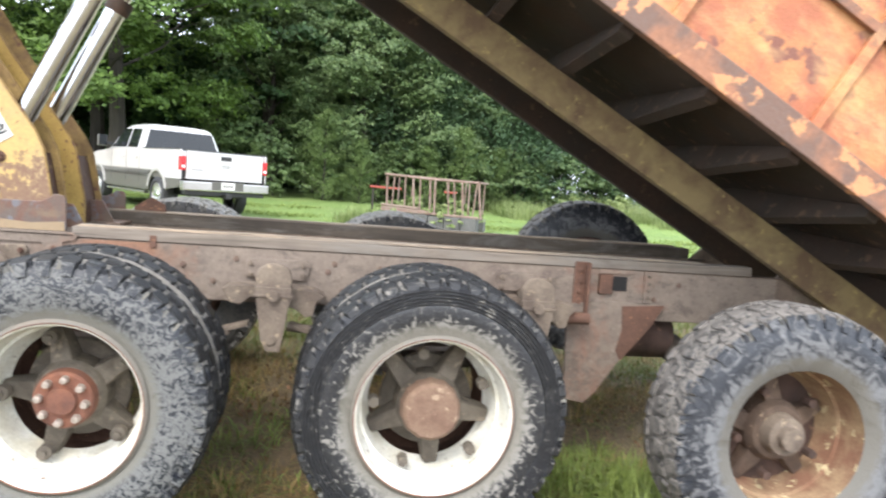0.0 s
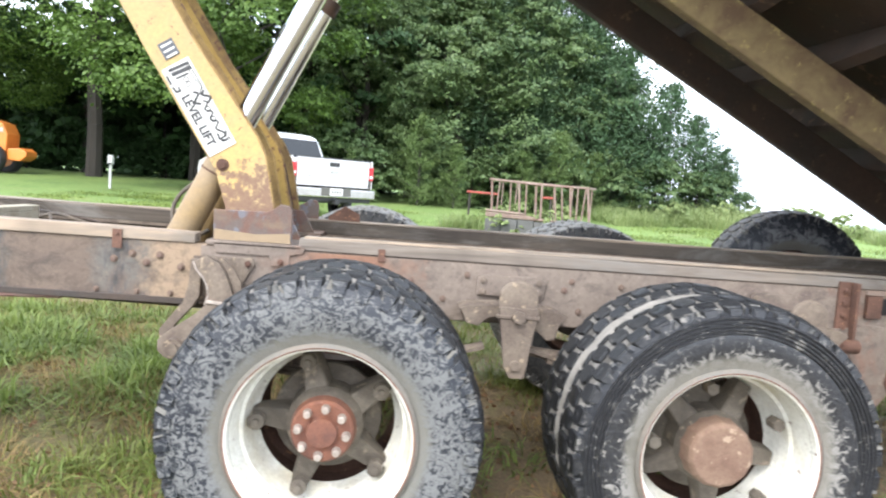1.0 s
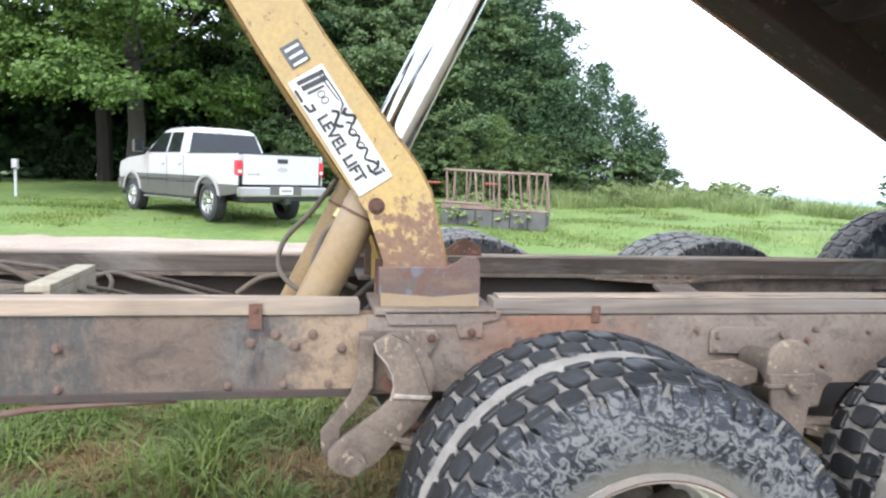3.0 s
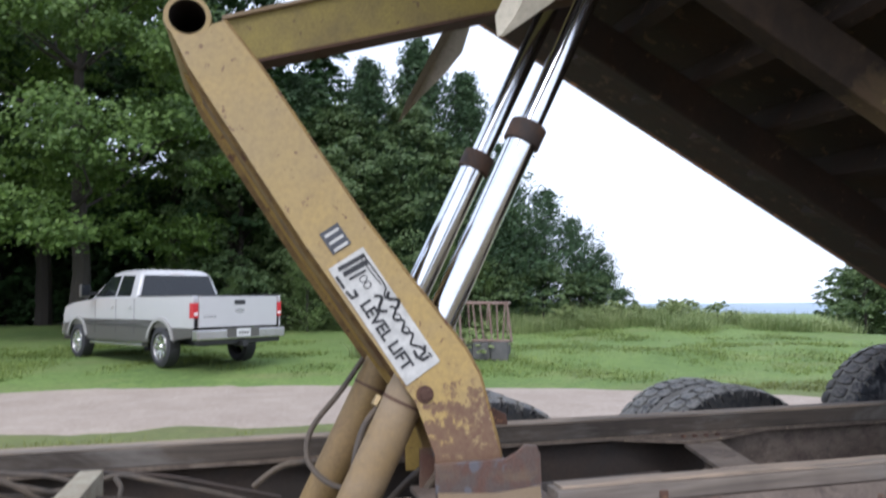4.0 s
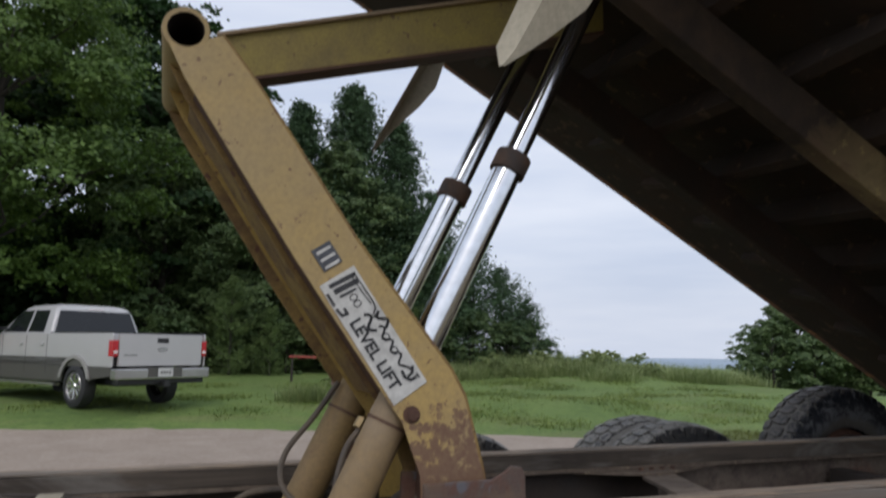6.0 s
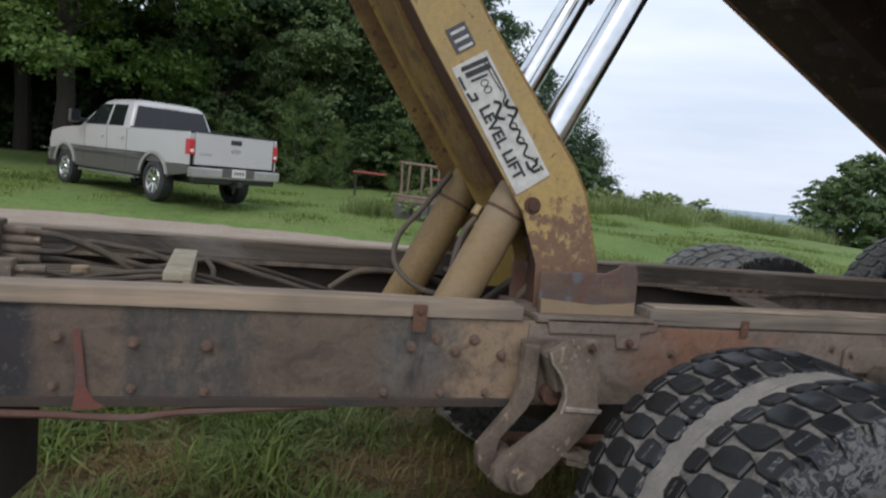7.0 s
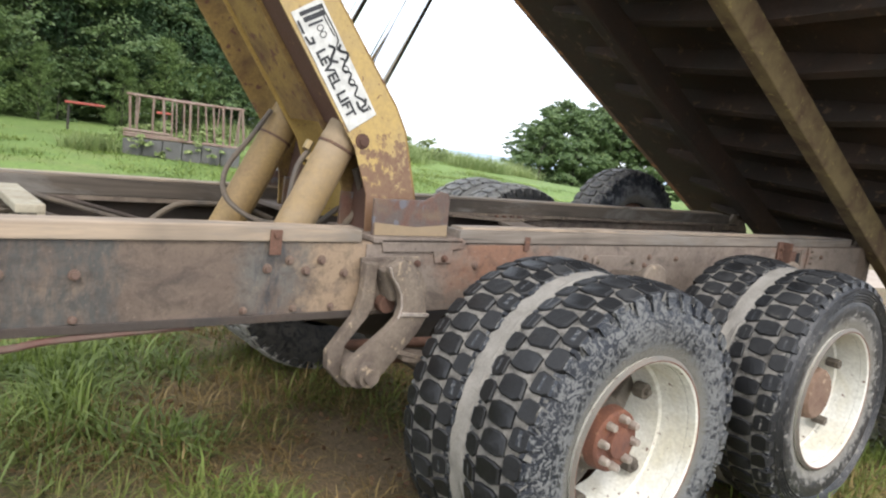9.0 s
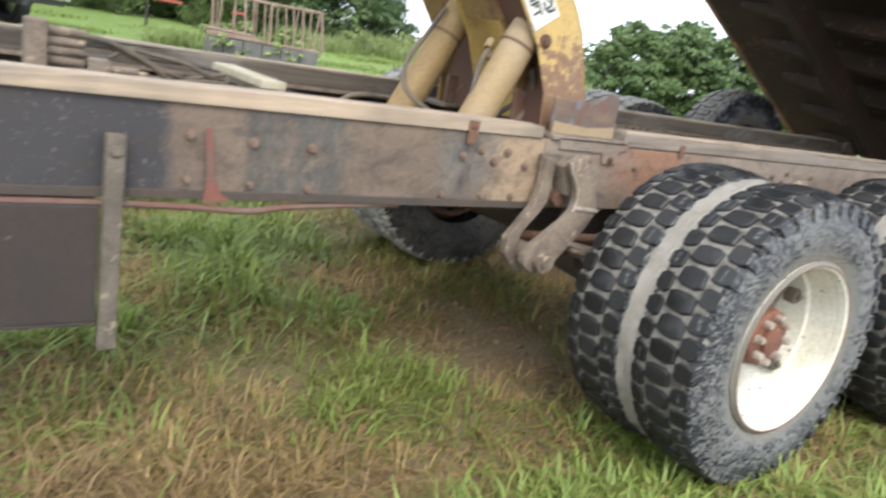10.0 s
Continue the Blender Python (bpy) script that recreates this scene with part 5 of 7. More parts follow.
ey = Vector((-ex.z, 0, ex.x))
if ey.z < 0:
    ey = -ey
LONG, WIDE = 0.435, 0.132


def on_arm(u, v, lift):
    p = A + ex * u + ey * v
    return Vector((p.x, arm_y(p.z) - lift, p.z))


def decal_quad(corners, lift, thick=0.0012):
    sh = Shape()
    c = [on_arm(u, v, lift) for u, v in corners] + [on_arm(u, v, lift - thick) for u, v in corners]
    n = len(corners)
    sh.add(c, [tuple(range(n)), tuple(range(2 * n - 1, n - 1, -1))] + [(i, (i + 1) % n, n + (i + 1) % n, n + i) for i in range(n)])
    return sh


decal = part("decal", decal_quad([(0, 0), (LONG, 0), (LONG, WIDE), (0, WIDE)], 0.0042, 0.0016), dec_white, arm_near, "white sticker with black lettering LEVEL LIFT")


def decal_line(pts, w, name="decal_figure"):
    """A bold black line on the sticker through the given points."""
    sh = Shape()
    for (a, b), (c, d) in zip(pts, pts[1:]):
        v = Vector((c - a, d - b))
        L = v.length
        n = Vector((-v.y, v.x)) / L * w / 2
        e = v / L * w * 0.3
        q = [(a - e.x - n.x, b - e.y - n.y), (c + e.x - n.x, d + e.y - n.y), (c + e.x + n.x, d + e.y + n.y), (a - e.x + n.x, b - e.y + n.y)]
        k = decal_quad(q, 0.0062, 0.0009)
        sh.add(k.v, k.f)
    return part(name, sh, dec_black, decal)


decal_line([(0.018, 0.03), (0.024, 0.118)], 0.014)
decal_line([(0.040, 0.035), (0.046, 0.112)], 0.017)
decal_line([(0.062, 0.04), (0.066, 0.095)], 0.008)
decal_line([(0.022, 0.118), (0.075, 0.120), (0.13, 0.122)], 0.005)
decal_line([(0.03, 0.106), (0.085, 0.108), (0.13, 0.113)], 0.004)
for u0, r in ((0.085, 0.010), (0.108, 0.010)):
    decal_line([(u0 + r * math.cos(k * 0.7), 0.075 + 1.3 * r * math.sin(k * 0.7)) for k in range(10)], 0.003)
decal_line([(0.13, 0.122), (0.15, 0.118), (0.16, 0.104), (0.175, 0.098)], 0.005)
# two bold curls, then the winding chain with its links
decal_line([(0.150 + 0.06 * k / 9, 0.076 + 0.015 * math.sin(k * 0.72)) for k in range(10)], 0.010)
decal_line([(0.165 + 0.055 * k / 9, 0.118 - 0.013 * math.sin(k * 0.75)) for k in range(10)], 0.010)
decal_line([(0.205 + 0.145 * k / 24, 0.096 + 0.012 * math.sin(k * 0.78)) for k in range(25)], 0.007)
for u0 in (0.245, 0.295):
    decal_line([(u0 + 0.012 * math.cos(k * 0.7), 0.096 + 0.011 * math.sin(k * 0.7)) for k in range(10)], 0.004)
decal_line([(0.350, 0.092), (0.362, 0.104), (0.378, 0.110)], 0.008)
decal_line([(0.368, 0.118), (0.384, 0.106), (0.386, 0.090)], 0.009)
decal_line([(0.362, 0.080), (0.382, 0.078), (0.400, 0.088), (0.402, 0.108)], 0.010)
decal_line([(0.394, 0.116), (0.408, 0.118)], 0.006)
decal_line([(0.035, 0.008), (0.075, 0.008)], 0.009)
decal_line([(0.09, 0.008), (0.115, 0.012), (0.118, 0.03), (0.10, 0.03)], 0.009)
p0 = on_arm(0.145, 0.008, 0.0058)
ez = ex.cross(ey)
ax_u = (on_arm(0.3, 0.008, 0.0058) - p0).normalized()
ax_v = (on_arm(0.145, 0.1, 0.0058) - p0)
ax_v = (ax_v - ax_u * ax_v.dot(ax_u)).normalized()
text_m = Matrix((ax_u, ax_v, ax_u.cross(ax_v))).transposed().to_4x4()
text_m.translation = p0
lettering("LEVEL LIFT", 0.054, dec_black, decal, text_m)
lab = part("label", decal_quad([(-0.108, 0.038), (-0.03, 0.038), (-0.03, 0.108), (-0.108, 0.108)], 0.0042, 0.0016), dec_grey, arm_near, "small dark data label")
for k in range(3):
    u = -0.095 + 0.026 * k
    part("label_bar", decal_quad([(u, 0.048), (u + 0.009, 0.048), (u + 0.009, 0.10), (u, 0.10)], 0.0062, 0.0009), dec_white, lab)

# spring hangers along the near rail
def hanger(x, name="spring_hanger", drop=0.40):
    e = thing_part(name, truck, "mud-caked cast spring hanger")
    sh = Shape()
    ring = []
    for y, w, h in ((-0.015, 0.038, 0.905), (-0.16, 0.045, 0.92), (-0.235, 0.08, 0.945), (-0.25, 0.076, 0.94)):
        ring += [(x + w * math.cos(math.pi * k / 12), y, h + 0.8 * w * math.sin(math.pi * k / 12)) for k in range(13)] + [(x - w, y, h - w), (x + w, y, h - w)]
    sh.add(ring, [(15 * j + k, 15 * j + (k + 1) % 15, 15 * j + 15 + (k + 1) % 15, 15 * j + 15 + k) for j in range(3) for k in range(15)] + [tuple(range(14, -1, -1)), tuple(range(45, 60))])
    part("cap", sh, m_mudsteel, e, "rounded cast hanger arm", smooth=True, bevel=0.006)
    sh = Shape()
    sh.prism([(x - 0.082, 0.90), (x + 0.082, 0.90), (x + 0.05, 0.66), (x + 0.04, 0.61), (x - 0.02, 0.61), (x - 0.045, 0.66)], -0.262, -0.245)
    part("face_plate", sh, m_mudsteel, e, bevel=0.005)
    sh = Shape()
    sh.box((x - 0.088, -0.268, 0.855), (x + 0.088, -0.24, 0.868))
    part("ledge", sh, m_mudsteel, e, bevel=0.003)
    sh = Shape()
    sh.rod((x, -0.285, 0.864), (x, -0.24, 0.864), 0.028, n=6)
    part("nut", sh, m_mudsteel, e, bevel=0.003)
    sh = Shape()
    sh.rod((x, -0.275, 0.665), (x, -0.24, 0.665), 0.022, n=8)
    part("nut", sh, m_mudsteel, e, bevel=0.003)
    sh = Shape()
    sh.prism([(x - 0.235, 0.872), (x - 0.20, 0.885), (x - 0.06, 0.895), (x - 0.06, 0.845), (x - 0.11, 0.835), (x - 0.15, 0.80), (x - 0.20, 0.81), (x - 0.215, 0.845)], -0.17, -0.03)
    part("wing", sh, m_mudsteel, e, bevel=0.006)
    sh = Shape()
    sh.prism([(x + 0.225, 0.855), (x + 0.19, 0.875), (x + 0.06, 0.89), (x + 0.06, 0.80), (x + 0.10, 0.79), (x + 0.14, 0.755), (x + 0.175, 0.76), (x + 0.19, 0.82)], -0.17, -0.03)
    part("wing", sh, m_mudsteel, e, bevel=0.006)
    sh = Shape()
    sh.prism([(x - 0.15, 0.985), (x - 0.13, 1.0), (x + 0.12, 1.0), (x + 0.15, 0.985), (x + 0.14, 0.90), (x - 0.15, 0.91)], -0.022, -0.007)
    part("back_plate", sh, m_rail_dusty, e, bevel=0.004)
    for bx, bz in ((-0.125, 0.975), (-0.125, 0.925), (0.12, 0.975), (0.12, 0.925)):
        bolt(x + bx, bz, -0.023, 0.011, m_mudsteel, e)
    if x < 1:
        part("torque_rod", Shape().rod((x + 0.06, -0.12, 0.70), (x + 0.5, -0.12, 0.66), 0.022, n=8), m_mudsteel, e, smooth=True)
    return e


hanger(0.715)
hanger(1.93)
# forward rocker link
e = thing_part("rocker_link", truck, "grey steel rocker with a pivot pin")
sh = Shape()
sh.prism([(-0.646, 0.995), (-0.40, 1.0), (-0.388, 0.97), (-0.43, 0.90), (-0.50, 0.80), (-0.625, 0.80)], -0.022, -0.007)
part("back_plate", sh, m_mudsteel, e, bevel=0.005)
crank_right = [(-0.555, 1.012), (-0.50, 1.0), (-0.452, 0.958), (-0.424, 0.91), (-0.416, 0.86), (-0.427, 0.80), (-0.47, 0.75), (-0.53, 0.685), (-0.59, 0.62), (-0.625, 0.59), (-0.655, 0.576), (-0.685, 0.574)]
crank_left = [(-0.61, 0.985), (-0.598, 0.955), (-0.572, 0.925), (-0.553, 0.89), (-0.546, 0.85), (-0.556, 0.81), (-0.59, 0.775), (-0.65, 0.73), (-0.71, 0.685), (-0.742, 0.65), (-0.742, 0.612), (-0.715, 0.585)]


def strap(right, left, y0, y1, bulge=0.0):
    """A thick strap between two edges; its outer face swells by bulge along the middle."""
    sh, n = Shape(), len(right)
    c = []
    for (xr, zr), (xl, zl) in zip(right, left):
        c += [(xr, y0, zr), ((xr + xl) / 2, y0 - bulge, (zr + zl) / 2), (xl, y0, zl), (xl, y1, zl), (xr, y1, zr)]
    f = [(5 * i + k, 5 * i + (k + 1) % 5, 5 * i + 5 + (k + 1) % 5, 5 * i + 5 + k) for i in range(n - 1) for k in range(5)]
    f += [(4, 3, 2, 1, 0), tuple(5 * n - 5 + k for k in range(5))]
    return sh.add(c, f)


head_right = [(-0.56, 1.014), (-0.507, 0.986), (-0.478, 0.94), (-0.462, 0.90), (-0.448, 0.86), (-0.433, 0.81)] + crank_right[6:]
part("crank_disc", strap(crank_right[:10], [(x + 0.03, z) for x, z in crank_left[:10]], -0.112, -0.098), m_mudsteel, e, "round disc plate behind the crank", bevel=0.002)
part("crank_arm", strap(head_right, crank_left, -0.148, -0.113, 0.004), m_mudsteel, e, "dusty forged crank arm", smooth=True, bevel=0.006)
part("crank_head", strap([(-0.55, 0.998), (-0.52, 0.935), (-0.50, 0.89), (-0.505, 0.86)], [(-0.60, 0.965), (-0.575, 0.91), (-0.56, 0.87), (-0.555, 0.855)], -0.097, -0.023), m_mudsteel, e, bevel=0.008)
part("boss", Shape().rod((-0.545, -0.06, 0.835), (-0.545, -0.02, 0.835), 0.032, n=16), m_rust, e, "rusty bolt boss", bevel=0.004)
part("ridge", strap([(-0.43, 0.822), (-0.436, 0.810)], [(-0.546, 0.832), (-0.55, 0.818)], -0.157, -0.14), m_nut, e, "worn bright ridge", bevel=0.003)
sh = Shape()
edge = [(-0.61, 0.987)] + crank_left[1:6]
for a, b in zip(edge, edge[1:]):
    sh.rod((a[0], -0.147, a[1]), (b[0], -0.147, b[1]), 0.004, n=6)
part("worn_edge", sh, m_nut, e, "worn bright edge", smooth=True)
sh = Shape()
sh.prism([(-0.646, 0.985), (-0.60, 0.985), (-0.603, 0.83), (-0.625, 0.79), (-0.70, 0.70), (-0.71, 0.62), (-0.64, 0.545), (-0.69, 0.55), (-0.76, 0.62), (-0.765, 0.68), (-0.672, 0.80), (-0.652, 0.87)], -0.06, -0.024)
part("inner_cheek", sh, m_mudsteel, e, bevel=0.005)
sh = Shape().rod((-0.67, -0.185, 0.628), (-0.67, 0.02, 0.628), 0.04, n=20)
sh.rod((-0.67, -0.20, 0.628), (-0.67, -0.185, 0.628), 0.026, n=20)
part("pivot_pin", sh, m_mudsteel, e, smooth=True)
for bx, bz in ((-0.62, 0.965), (-0.62, 0.90), (-0.615, 0.845), (-0.555, 0.845), (-0.415, 0.975)):
    bolt(bx, bz, -0.03, 0.011, m_rust, e)
sh = Shape().rod((-0.64, -0.02, 0.63), (0.05, -0.02, 0.60), 0.02, n=10)
sh.rod((-0.64, 0.06, 0.66), (0.05, 0.06, 0.63), 0.02, n=10)
part("torque_rod", sh, m_rust, e, smooth=True)

# hanging gusset, bolted angle and square hole plate near the rail's rear
sh = Shape()
sh.prism([(2.15, 0.86), (2.35, 0.885), (2.665, 0.872), (2.60, 0.76), (2.45, 0.575), (2.34, 0.41), (2.28, 0.35), (2.17, 0.37)], -0.03, -0.012)
gusset = part("gusset_plate", sh, m_rail_dusty, truck, "dusty triangular gusset plate", bevel=0.004)
part("rust_tab", Shape().prism([(2.44, 0.862), (2.668, 0.874), (2.603, 0.758), (2.455, 0.578), (2.425, 0.63), (2.45, 0.74)], -0.036, -0.031), m_rust, gusset, "rusty welded corner tab", bevel=0.002)
sh = Shape()
sh.box((2.18, -0.02, 0.82), (2.24, -0.0065, 1.075))
sh.box((2.235, -0.07, 0.82), (2.247, -0.0065, 1.075))
part("angle_iron", sh, m_rust, truck, "rusty bolted angle iron", bevel=0.003)
for k in range(4):
    bolt(2.21, 0.87 + 0.055 * k, -0.02, 0.012, m_rust, truck)
# no real hole: its inner shade is a black sheet on the web
sh = Shape()
sh.box((2.385, -0.0095, 0.935), (2.465, -0.0065, 1.01))
part("hole_shade_patch", sh, m_shadow, truck, "black patch painted as the shade in a square hole", bevel=0.0)
sh = Shape()
sh.box((2.31, -0.03, 0.92), (2.38, -0.007, 1.02))
part("rib_plate", sh, m_rust, truck, bevel=0.003)
sh = Shape()
sh.box((2.31, -0.015, 1.022), (2.50, -0.007, 1.045))
sh.box((2.478, -0.015, 0.91), (2.50, -0.007, 1.02))
part("hole_frame", sh, m_rail_dusty, truck, bevel=0.003)
sh = Shape().box((2.555, -0.022, 0.88), (2.60, -0.007, 1.045))
part("rib_plate", sh, m_rail_dusty, truck, bevel=0.003)
for k in range(4):
    bolt(2.578, 0.91 + 0.036 * k, -0.022, 0.008, m_mudsteel, truck)
sh = Shape().rod((2.10, -0.10, 0.80), (2.24, -0.10, 0.80), 0.03, n=10)
part("rear_pin", sh, m_rust, truck, smooth=True)
# hinge ears at the rear
for y in (0.05, both(0.05)):
    sh = Shape()
    sh.prism([(3.15, 0.78), (3.62, 0.78), (3.62, 1.0), (3.53, 1.12), (3.40, 1.12), (3.30, 1.02), (3.15, 1.02)], y - 0.012, y + 0.012)
    part("hinge_ear", sh, m_mudsteel, truck, bevel=0.004)

# side panel on its post
sh = Shape()
sh.prism([(-3.6, 0.445), (-2.118, 0.445), (-2.118, 0.765), (-3.6, 0.765)], -0.035, 0.33)
sh.box((-3.6, -0.043, 0.437), (-2.118, -0.012, 0.4448))
pnl = part("side_panel", sh, m_panel, truck, "dark brown sheet metal box under the rail", bevel=0.003)
sh = Shape()
sh.box((-2.112, -0.05, 0.365), (-2.066, -0.012, 0.955))
sh.rod((-2.09, -0.06, 0.915), (-2.09, -0.045, 0.915), 0.016, n=6)
sh2 = Shape().add([(-2.064, -0.03, 0.46), (-1.995, 0.33, 0.46), (-1.995, 0.33, 0.765), (-2.064, -0.03, 0.765), (-2.084, -0.03, 0.46), (-2.015, 0.33, 0.46), (-2.015, 0.33, 0.765), (-2.084, -0.03, 0.765)], [(0, 1, 2, 3), (7, 6, 5, 4), (0, 4, 5, 1), (1, 5, 6, 2), (2, 6, 7, 3), (3, 7, 4, 0)])
part("end_plate", sh2, m_panel, pnl, "dark end plate")
part("panel_post", sh, m_cast, pnl, "brown upright strap", bevel=0.004)

# axles
for x, zn, zf in ((0.0, 0.5, 0.645), (1.39, 0.5, 0.645), (2.85, 0.5, 0.80)):
    sh = Shape()
    sh.rod((x, -0.62, zn), (x, both(-0.62), zf), 0.075, n=16)
    if x < 2:
        sh.rod((x, 0.15, (zn + zf) / 2), (x, 0.71, (zn + zf) / 2), 0.19, 0.16, n=20)
    part("axle", sh, m_darksteel, truck, smooth=True)
sh = Shape()
for xc in (0.0, 1.39):
    sh = Shape()
    for k in range(5):
        r = 0.60 - 0.08 * k
        for i in range(8):
            xa, xb = xc - r + 2 * r * i / 8, xc - r + 2 * r * (i + 1) / 8
            za, zb = (0.70 - 0.10 * (1 - ((q - xc) / 0.6) ** 2) - 0.018 * k for q in (xa, xb))
            sh.add([(xa, -0.15, za), (xb, -0.15, zb), (xb, -0.06, zb), (xa, -0.06, za), (xa, -0.15, za + 0.016), (xb, -0.15, zb + 0.016), (xb, -0.06, zb + 0.016), (xa, -0.06, za + 0.016)],
                   [(0, 3, 2, 1), (4, 5, 6, 7), (0, 1, 5, 4), (1, 2, 6, 5), (2, 3, 7, 6), (3, 0, 4, 7)])
    part("leaf_spring", sh, m_mudsteel, truck, "muddy leaf spring")
sh = Shape().rod((2.52, 0.22, 0.68), (2.80, 0.22, 0.68), 0.13, n=24)
part("air_bag", sh, m_dark_rust, truck, smooth=True)


# ---- wheels ----
def tyre_mesh(name, r, w, wall, blocks=True, groove=None, ridges=False, tread=None):
    """A muddy lorry tyre about the y axis, its outer side to -y; tread blocks stand on the casing."""
    sh = Shape()
    h = w / 2
    ri = 0.312
    base = r - 0.011
    prof = [(-h + 0.035, ri - 0.012), (-h + 0.02, ri + 0.012), (-h + 0.004, ri + 0.06), (-h - 0.004, ri + 0.12), (-h + 0.003, r - 0.085), (-h + 0.018, r - 0.04)]
    if ridges:
        prof = prof[:4]
        for k in range(5):
            q = ri + 0.135 + k * 0.013
            prof += [(-h + 0.001, q), (-h - 0.006, q + 0.004), (-h - 0.006, q + 0.007), (-h + 0.001, q + 0.010)]
        prof += [(-h + 0.018, r - 0.036)]
    out = prof + [(-h + 0.034, r - 0.02)]
    sh.lathe(out, 72, 0)
    sh.lathe([(-h + 0.034, r - 0.02), (-h + 0.06, base - 0.002), (0, base + 0.002), (h - 0.06, base - 0.002), (h - 0.034, r - 0.02)], 72, 1)
    sh.lathe([(-y, rr) for y, rr in out[::-1]], 72, 0)
    if blocks:
        n = 40
        rows = ((-h + 0.046, 0.067, 0.5, 0.89), (0.0, 0.107, 0.0, 0.88), (h - 0.046, 0.067, 0.5, 0.89))
        rnd = random.Random(3)
        for yc, bw, ph, fill in rows:
            for k in range(n):
                a0 = 2 * math.pi * (k + ph) / n
                da = 2 * math.pi / n * fill / 2
                ring = []
                for du, dv in ((-1, -0.52), (-0.74, -1), (0.66, -1), (1, -0.46), (1, 0.52), (0.74, 1), (-0.66, 1), (-1, 0.46)):
                    ring.append((a0 + da * du * rnd.uniform(0.86, 1.03), yc + bw / 2 * dv * rnd.uniform(0.86, 1.03)))
                top = r + 0.002 - rnd.uniform(0, 0.003)
                c = []
                for rr, q in ((base - 0.012, 1.0), (top - 0.004, 0.97), (top, 0.86)):
                    for a, y in ring:
                        aa, yy = a0 + (a - a0) * q, yc + (y - yc) * q
                        drop = 0.016 * max(0, (abs(yy) - h + 0.085) / 0.07)
                        c.append(((rr - drop) * math.cos(aa), yy, (rr - drop) * math.sin(aa)))
                f = [(i, (i + 1) % 8, 8 + (i + 1) % 8, 8 + i) for i in range(8)] + [(8 + i, 8 + (i + 1) % 8, 16 + (i + 1) % 8, 16 + i) for i in range(8)] + [tuple(range(16, 24))]
                sh.add(c, f, 2)
        # buttresses that carry the tread down over the shoulder
        for k in range(n):
            for s in (-1, 1):
                m = Matrix.Rotation(-2 * math.pi * (k + 0.5 + rnd.uniform(-0.06, 0.06)) / n, 4, "Y")
                wz, low = rnd.uniform(0.018, 0.025), r - rnd.uniform(0.058, 0.075)
                c = [(low, s * (h - 0.012), -wz * 0.7), (low, s * (h + 0.001), -wz * 0.7), (low, s * (h + 0.001), wz * 0.7), (low, s * (h - 0.012), wz * 0.7),
                     (r - 0.008, s * (h - 0.05), -wz), (r - 0.022, s * (h - 0.008), -wz), (r - 0.022, s * (h - 0.008), wz), (r - 0.008, s * (h - 0.05), wz)]
                sh.add([m @ Vector(p) for p in c], [(0, 1, 2, 3), (7, 6, 5, 4), (0, 4, 5, 1), (1, 5, 6, 2), (2, 6, 7, 3), (3, 7, 4, 0)], 0)
        # low shoulder lugs, uneven with mud
        for k in range(3 * n):
            a = 2 * math.pi * (k + rnd.uniform(-0.3, 0.3)) / (3 * n)
            for s in (-1, 1):
                m = Matrix.Rotation(-a, 4, "Y")
                y0 = s * (h - 0.021)
                wz = rnd.uniform(0.003, 0.009)
                out_y = y0 + s * rnd.uniform(0.002, 0.010)
                sh.box((r - rnd.uniform(0.04, 0.08), min(out_y, y0 - s * 0.012), -wz), (r - 0.016 - rnd.uniform(0, 0.010), max(out_y, y0 - s * 0.012), wz), 3, m @ Matrix.Translation((r - 0.05, 0, 0)) @ Matrix.Rotation(rnd.uniform(-0.5, 0.5), 4, "Y") @ Matrix.Translation((0.05 - r, 0, 0)))
    return sh.mesh(name, [wall, groove or m_tread_mud, tread or m_rubber, m_lug], True)


def rim_mesh(name, mat, deep):
    sh = Shape()
    p = [(-0.128, 0.304), (-0.134, 0.310), (-0.136, 0.315), (-0.126, 0.328), (-0.100, 0.316), (-0.02, 0.309), (-0.012, 0.298), (deep, 0.290), (deep + 0.02, 0.27), (deep + 0.02, 0.245), (deep, 0.262), (0.006, 0.276), (0.0, 0.287), (-0.03, 0.293), (-0.11, 0.302), (-0.128, 0.304)]
    sh.lathe(p, 64)
    sh.s[:] = [2 if k // 64 == 1 else 1 if k // 64 == 2 else 0 for k in range(len(sh.f))]
    return sh.mesh(name, [mat, m_lip, m_rust_red], True)


m_lip = worn("muddy_rim_lip", (0.14, 0.13, 0.11), (0.19, 0.16, 0.13), 9.0, 0.5)


def spoke_hub(sh, depth, n=5, r=0.275):
    """A cast spoke wheel centre: stout tapered spokes about a boss, webbed behind."""
    sh.lathe([(depth + 0.10, 0.0), (depth + 0.075, 0.10), (depth + 0.085, 0.195), (depth + 0.11, 0.20), (depth + 0.12, 0.0)], 40)
    sh.lathe([(depth + 0.12, 0.14), (depth - 0.02, 0.135), (depth - 0.06, 0.115), (depth - 0.065, 0.0)], 32)
    for k in range(n):
        m = Matrix.Rotation(2 * math.pi * k / n + 0.35, 4, "Y")
        v = [(0.09, depth - 0.03, -0.045), (r, depth + 0.02, -0.026), (r, depth + 0.02, 0.026), (0.09, depth - 0.03, 0.045), (0.09, depth + 0.09, -0.055), (r, depth + 0.08, -0.035), (r, depth + 0.08, 0.035), (0.09, depth + 0.09, 0.055)]
        sh.add([m @ Vector(p) for p in v], [(0, 1, 2, 3), (7, 6, 5, 4), (0, 4, 5, 1), (1, 5, 6, 2), (2, 6, 7, 3), (3, 7, 4, 0)])
    return sh


